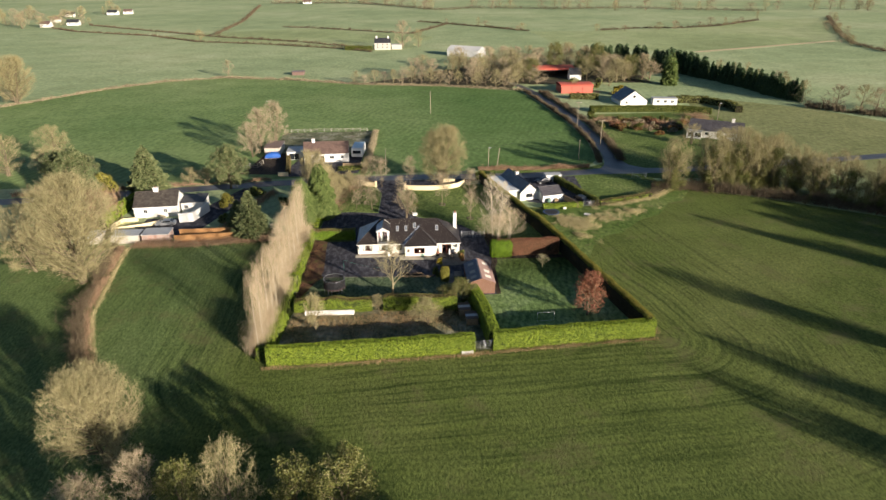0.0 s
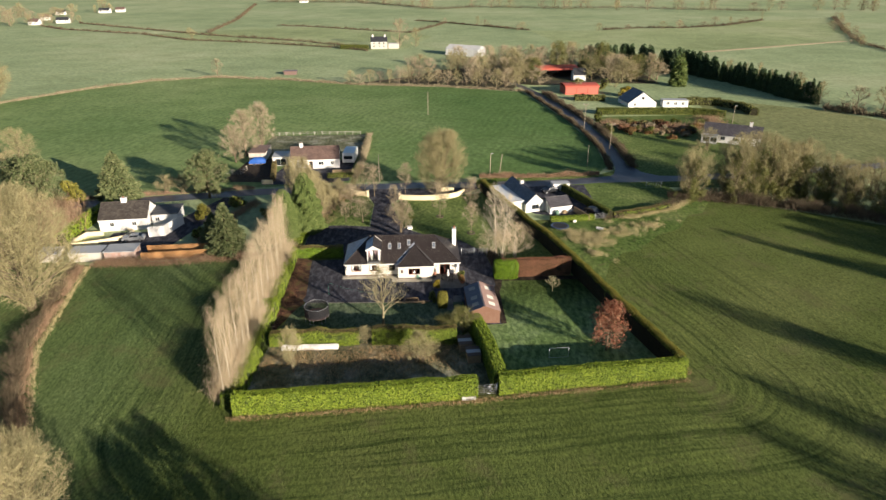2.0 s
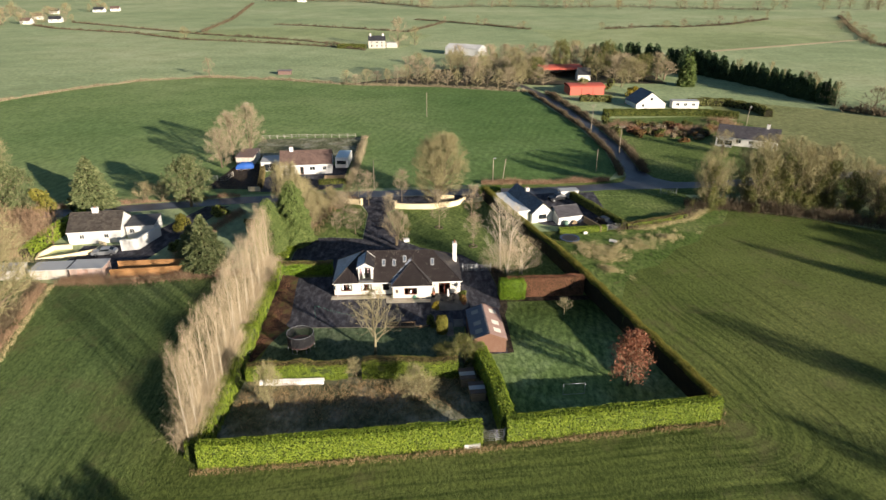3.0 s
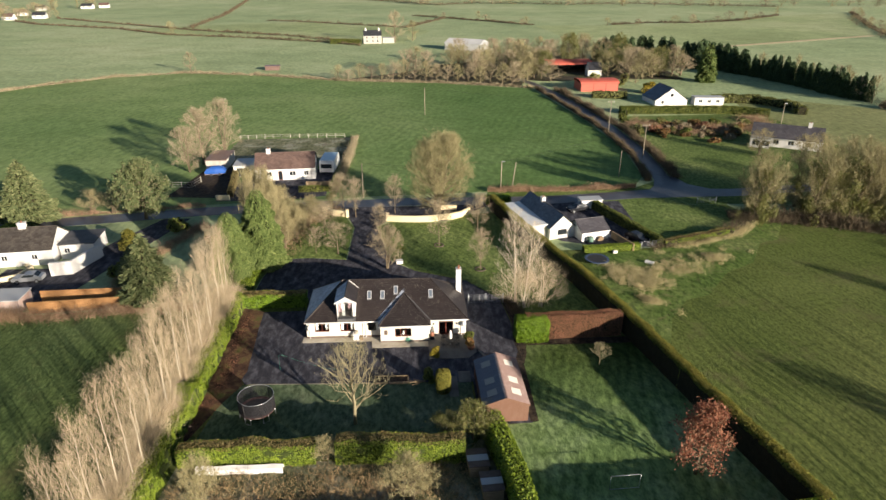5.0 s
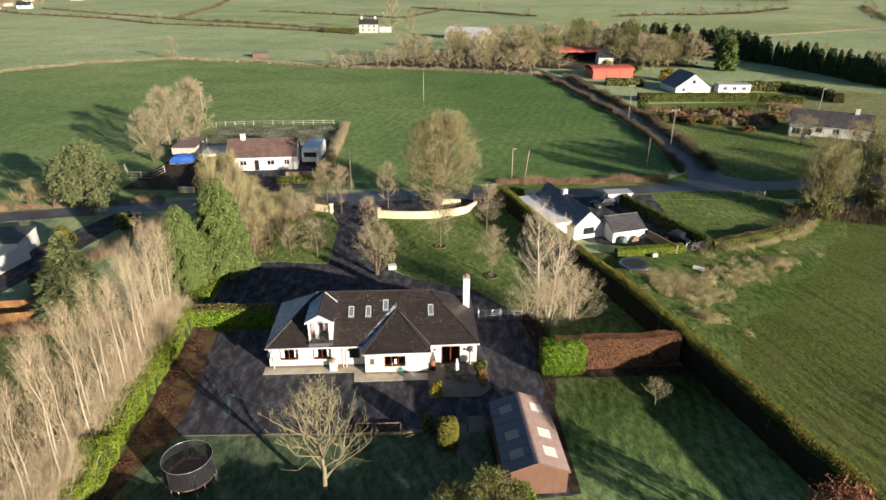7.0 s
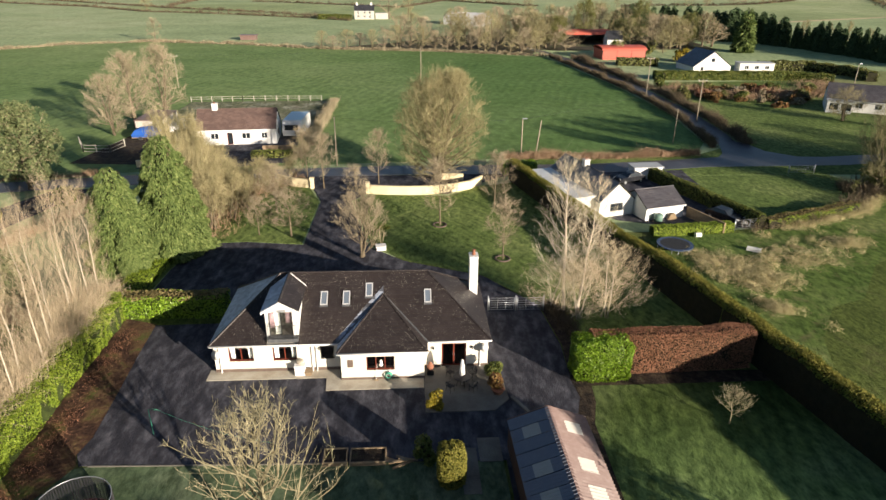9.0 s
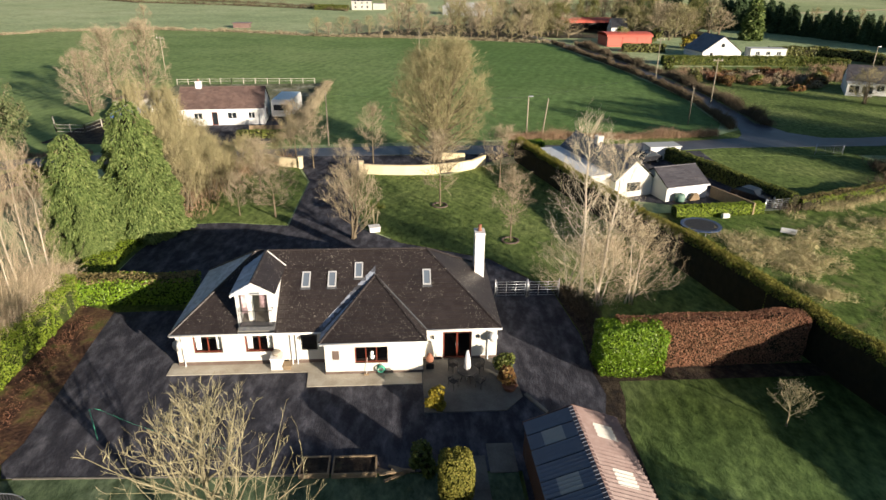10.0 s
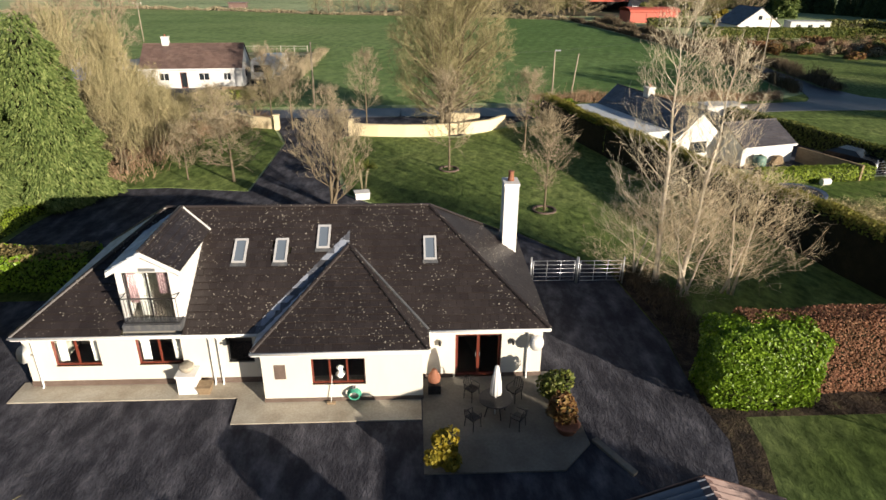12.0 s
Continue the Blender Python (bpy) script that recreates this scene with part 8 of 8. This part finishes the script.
def car(x, y, rz, paint_mat, label):
    ob = thing("car", x, y, 0.04, rz, label=label, category="car", group="parked cars")
    side = [(-2.1, 0.35), (-2.15, 0.75), (-1.9, 0.92), (-0.95, 1.0), (-0.35, 1.42), (1.05, 1.45), (1.75, 1.02), (2.1, 0.92), (2.15, 0.4)]
    k, v = len(side), []
    for yy, ins in ((-0.86, 0.0), (0.86, 0.0)):
        v += [(a, yy * (0.84 if b > 1.2 else 1), b) for a, b in side]
    part("body", Shape().add(v, [tuple(range(k)), tuple(range(2 * k - 1, k - 1, -1))] + [(i + k, (i + 1) % k + k, (i + 1) % k, i) for i in range(k)]), paint_mat, ob)
    part("windscreen", Shape().add([(-0.92, -0.74, 1.03), (-0.92, 0.74, 1.03), (-0.40, 0.68, 1.405), (-0.40, -0.68, 1.405)], [(0, 1, 2, 3)]), PANE, ob)
    part("rear_window", Shape().add([(1.70, -0.74, 1.08), (1.70, 0.74, 1.08), (1.12, 0.68, 1.42), (1.12, -0.68, 1.42)], [(3, 2, 1, 0)]), PANE, ob)
    for s in (-1, 1):
        part("side_window", Shape().add([(-0.75, s * 0.855, 1.03), (1.55, s * 0.855, 1.03), (1.0, s * 0.745, 1.38), (-0.3, s * 0.745, 1.38)], [(0, 1, 2, 3)]), PANE, ob)
        for wx in (-1.35, 1.35):
            t = part("wheel", Shape().tube([(wx, s * 0.72, 0.32), (wx, s * 0.9, 0.32)], [0.32, 0.32], 16), RUBBER, ob)
            part("rim", Shape().tube([(wx, s * 0.9, 0.32), (wx, s * 0.92, 0.32)], [0.19, 0.19], 12), GALV, t)
        part("headlight", Shape().box(-2.14, s * 0.65 - 0.15, 0.66, -2.05, s * 0.65 + 0.15, 0.8), CLOTH, ob)
    return ob


car(-44.2, 18.6, 8, CAR_SILVER, "silver car parked in a cottage yard")
car(53.0, 29.6, 122, CAR_DARK, "dark estate car parked behind a hedge")
car(46.2, 44.6, 20, CAR_DARK, "dark car parked by a cottage")

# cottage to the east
east = cottage("cottage", 42.4, 32.0, 105, 13.5, 4.7, 2.25, 4.3, WHITE, SLATE, "white gabled cottage with a dark slate roof", [], [], [(7.6, 0.8, 4.9)], [(0, 1.5, 3.2, 0.7, 1.7)], back_roof=SLATE_SKYLIT)
flat_block("lean_to_extension", 37.45, 31.8, 105, 12.0, 3.1, 2.45, WHITE, paint("pale_sheet_roof", (0.62, 0.64, 0.66), 0.35, 0, 0.25, 0.8, (0.25, 0.25, 0.25)), "lean-to with a pale stained sheet roof")
cottage("garage", 43.2, 29.5, 15, 5.3, 5.3, 1.8, 3.15, WHITE, ROOF_GREY, "white garage with a dark grey roof", [], [])
tank = thing("oil_tank", 44.7, 29.3, 0.03, 15, label="dull green plastic tank standing by a garage wall", category="tank")
part("tank_body", Shape().lathe(0, 0, [(0.5, 0.1), (0.55, 0.3), (0.55, 0.8), (0.48, 0.95), (0.1, 1.02)], 14), paint("green_plastic", (0.10, 0.19, 0.15), 0.5, 0, 0.2, 3.0), tank, "", True)
part("base_slab", Shape().box(-0.6, -0.45, 0, 0.6, 0.45, 0.1), PLINTH, tank)
part("cap", Shape().lathe(0, 0, [(0.12, 1.0), (0.12, 1.1), (0.02, 1.12)], 10), BLACK, tank)
# brown wreath-like shape, made up here from short log forms
logs = thing("log_stack", 46.7, 30.0, 0.03, 15, label="round brown wreath-like shape against a white wall", category="firewood")
for r in range(4):
    for k in range(6 - r):
        part("log", Shape().tube([(-0.6 + (k + r * 0.5) * 0.22, -0.2, 0.11 + r * 0.19), (-0.6 + (k + r * 0.5) * 0.22, 0.2, 0.11 + r * 0.19)], [0.105, 0.105], 8), WOOD, logs)
flat_block("oil_store", 47.2, 45.6, 5, 4.2, 2.2, 1.7, WHITE, SHEET_GREY, "low white store beside the road")
low_wall("yard_wall", [(48.9, 31.0), (50.2, 27.6), (51.0, 25.4)], 1.3, 0.2, WOOD, "timber screen along a cottage yard", False)
hedge("cottage_hedge", [(42.4, 25.2), (47, 25.6), (52.2, 26.2)], 1.1, 1.2, HEDGE_LEAF, "low bright green hedge before a cottage", 0.11, 130, 65, heart_mat=CORE_SHADE_GREEN)
hedge("yard_side_hedge", [(56.0, 26.6), (53, 36), (49.6, 46.6)], 1.7, 1.2, HEDGE_DARK, "clipped green hedge between yard and paddock", 0.13, 90, 66)
hedge("corner_hedge", [(28.6, 49.6), (33.6, 50.2)], 1.5, 2.4, LAUREL, "bright green hedge at the road corner", 0.13, 110, 67, heart_mat=CORE_SHADE_GREEN)
hedge("bank_hedge", [(56.6, 27), (64, 29.6), (71, 32.2)], 1.2, 1.4, HEDGE_LEAF, "low green hedge along the rough ground", 0.12, 90, 68, rough=0.4, top=HEDGE_TOP)
solid("oil_tank", Shape().tube([(47.2, 24.4, 0.3), (47.9, 24.5, 0.3)], [0.26, 0.26], 12), CLOTH, label="small white tank lying by the hedge", category="tank")
solid("water_trough", Shape().box(-0.7, -0.25, 0, 0.7, 0.25, 0.4, pose(52.0, 20.4, 0, 0, 0, -35)), CLOTH, label="pale trough in the rough grass", category="trough")

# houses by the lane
g = cottage("gabled_house", 109.0, 145.0, 94, 11, 11.4, 1.9, 5.9, WHITE, SLATE, "white gabled house with a steep dark roof", [], [], [], [(0, 5.2, 6.2, 3.0, 4.0), (0, 8.4, 9.2, 0.7, 1.6)], back_roof=SLATE_SKYLIT)
flat_block("long_shed", 111.4, 144.4, -6, 9.8, 4.0, 2.6, WHITE, SHEET_GREY, "long low white shed behind a hedge", wins=[(1.4, 2.6, 1, 2), (4.3, 5.5, 1, 2), (7.2, 8.4, 1, 2)])
hedge("long_hedge", [(82, 133), (100, 132.5), (118, 131.5), (128, 126)], 2.2, 3.0, HEDGE_DARK, "long clipped green hedge before a house", 0.28, 24, 69, heart_mat=CORE_SHADE_GREEN)
hedge("dark_hedge", [(120, 150), (134, 148), (141, 138), (140, 128)], 2.6, 3.0, IVY, "dark overgrown hedge round a garden", 0.45, 8, 70, rough=0.3)
hedge("lane_hedge", [(80, 160), (92, 158)], 2.2, 3.0, IVY, "dark evergreen hedge by the lane", 0.45, 8, 71)


def barn(name, x, y, rz, w, d, h, rise, roof, label, open_front=False):
    """A barn with a shallow rounded sheet roof, its long side towards local -y."""
    ob = thing(name, x, y, 0, rz, label=label, category="barn", group="red barns")
    k, pts = 10, []
    for i in range(k + 1):
        a = math.pi * i / k
        pts.append((d / 2 - math.cos(a) * (d / 2 + 0.3), h + math.sin(a) ** 0.8 * rise))
    v = [(xx, yy, zz + t) for xx in (-0.3, w + 0.3) for t in (0, -0.08) for yy, zz in pts]
    n = k + 1
    part("roof", Shape().add(v, [(i, i + 1, 2 * n + i + 1, 2 * n + i) for i in range(k)] + [(n + i + 1, n + i, 3 * n + i, 3 * n + i + 1) for i in range(k)] + [(i, n + i, n + i + 1, i + 1) for i in range(k)] + [(2 * n + i, 2 * n + i + 1, 3 * n + i + 1, 3 * n + i) for i in range(k)]), roof, ob, "red sheet roof")
    for x0, y0, x1, y1 in ((0, d - 0.2, w, d), (0, 0.2, 0.2, d - 0.2), (w - 0.2, 0.2, w, d - 0.2), *(() if open_front else ((0, 0, w, 0.2),))):
        part("wall", Shape().box(x0, y0, 0, x1, y1, h), BLACK if open_front else roof, ob)
    for q in range(4):
        part("post", Shape().box(w * q / 3 - 0.1, 0.0, 0, w * q / 3 + 0.1, 0.2, h), BLACK, ob)
    return ob


barn("barn", 78.9, 172, 3, 14.6, 9, 3.0, 1.1, SHEET_RED, "red sheeted barn beside the lane")
barn("barn", 76, 219, 2, 20, 12, 3.4, 1.4, SHEET_RED, "old red-roofed open hay barn", True)
cottage("farmhouse", 91, 208, 0, 6, 5, 2.8, 5.6, WHITE, SLATE, "small white farm building with a blue-grey roof")
cottage("grey_bungalow", 104.8, 92.5, -30, 17, 9, 2.5, 5.2, WHITE, ROOF_GREY, "white bungalow with a grey tiled roof behind trees", [(5.5, 6.9, 0.9, 2.0), (9, 10.4, 0.9, 2.0), (13, 14.4, 0.9, 2.0)], [], [(13, 0.9, 6.2)], [(1, 3.2, 4.6, 0.9, 2.0)])
flat_block("conservatory", 103.6, 90.2, -30, 4.6, 3.0, 2.4, TRIM, SHEET_GREY, "white framed conservatory of a bungalow", wins=[(0.4, 2.2, 0.6, 2.1), (2.6, 4.6, 0.6, 2.1)])
for k, (x, y, r, h, m) in enumerate(((84, 108, 2.5, 1.8, BEECH), (92, 104, 2.2, 1.8, HEDGE_DARK), (99, 108, 3, 2.4, BEECH), (108, 106, 2.6, 2.2, REDSHRUB), (113, 112, 2.4, 2.6, IVY), (105, 115, 2.2, 2.0, HEDGE_DARK), (88, 116, 2.6, 2.2, IVY), (96, 95, 2.0, 1.2, REDSHRUB), (117, 104, 2.2, 2.5, YELLOW), (78, 104, 2.0, 3.0, IVY), (80, 122, 2.4, 3.4, HEDGE_DARK), (104, 168, 4, 4, YELLOW), (98, 182, 4, 5, IVY), (88, 186, 4, 4.5, HEDGE_DARK))):
    shrub("garden_bush", x, y, 0, r, r, h, m, 0.38, 700, "rounded shrub in a far garden", 260 + k, group="far garden shrubs")

# far farm and village
cottage("farmhouse", -14, 338, 3, 11, 8, 4.6, 7.4, DULL_WALL, SLATE, "white two-storey farmhouse far off", [(1.5, 2.6, 0.9, 2.2), (5, 6.1, 0.9, 2.2), (8, 9.1, 0.9, 2.2), (1.5, 2.6, 3.0, 4.2), (5, 6.1, 3.0, 4.2), (8, 9.1, 3.0, 4.2)], [], [(1.0, 1.0, 8.6), (9.0, 1.0, 8.6)])
flat_block("farm_wing", -2.4, 340, 3, 7, 6, 3.0, DULL_WALL, SHEET_GREY, "low white farm wing far off")
hedge("farm_hedge", [(-34, 340), (-16, 336)], 2.5, 4.0, HEDGE_DARK, "green hedge beside a far farmhouse", 0.5, 10, 72)
shed("farm_shed", 56, 300, 60, 12, 22, 4.0, 6.0, SHEET_GREY, SHEET_GREY, "grey sheeted farm shed far off")
solid("field_hut", Shape().box(-52, 231, 0, -46, 235, 1.6).box(-52.4, 230.6, 1.6, -45.6, 235.4, 1.9), SHEET_BROWN, label="small brown hut in a far field", category="hut")
for k, (x, y, w) in enumerate(((-338, 530, 9), (-322, 548, 11), (-356, 585, 9), (-345, 690, 12), (-332, 705, 10), (-378, 660, 10), (-150, 905, 12))):
    cottage("far_cottage", x, y, 10 * (k % 3), w, 7, 2.8, 5.4, WHITE, SLATE if k % 2 else ROOF_B, "small white house in a far village", [(2, 3.5, 1, 2.2), (w - 3.4, w - 2, 1, 2.2)])
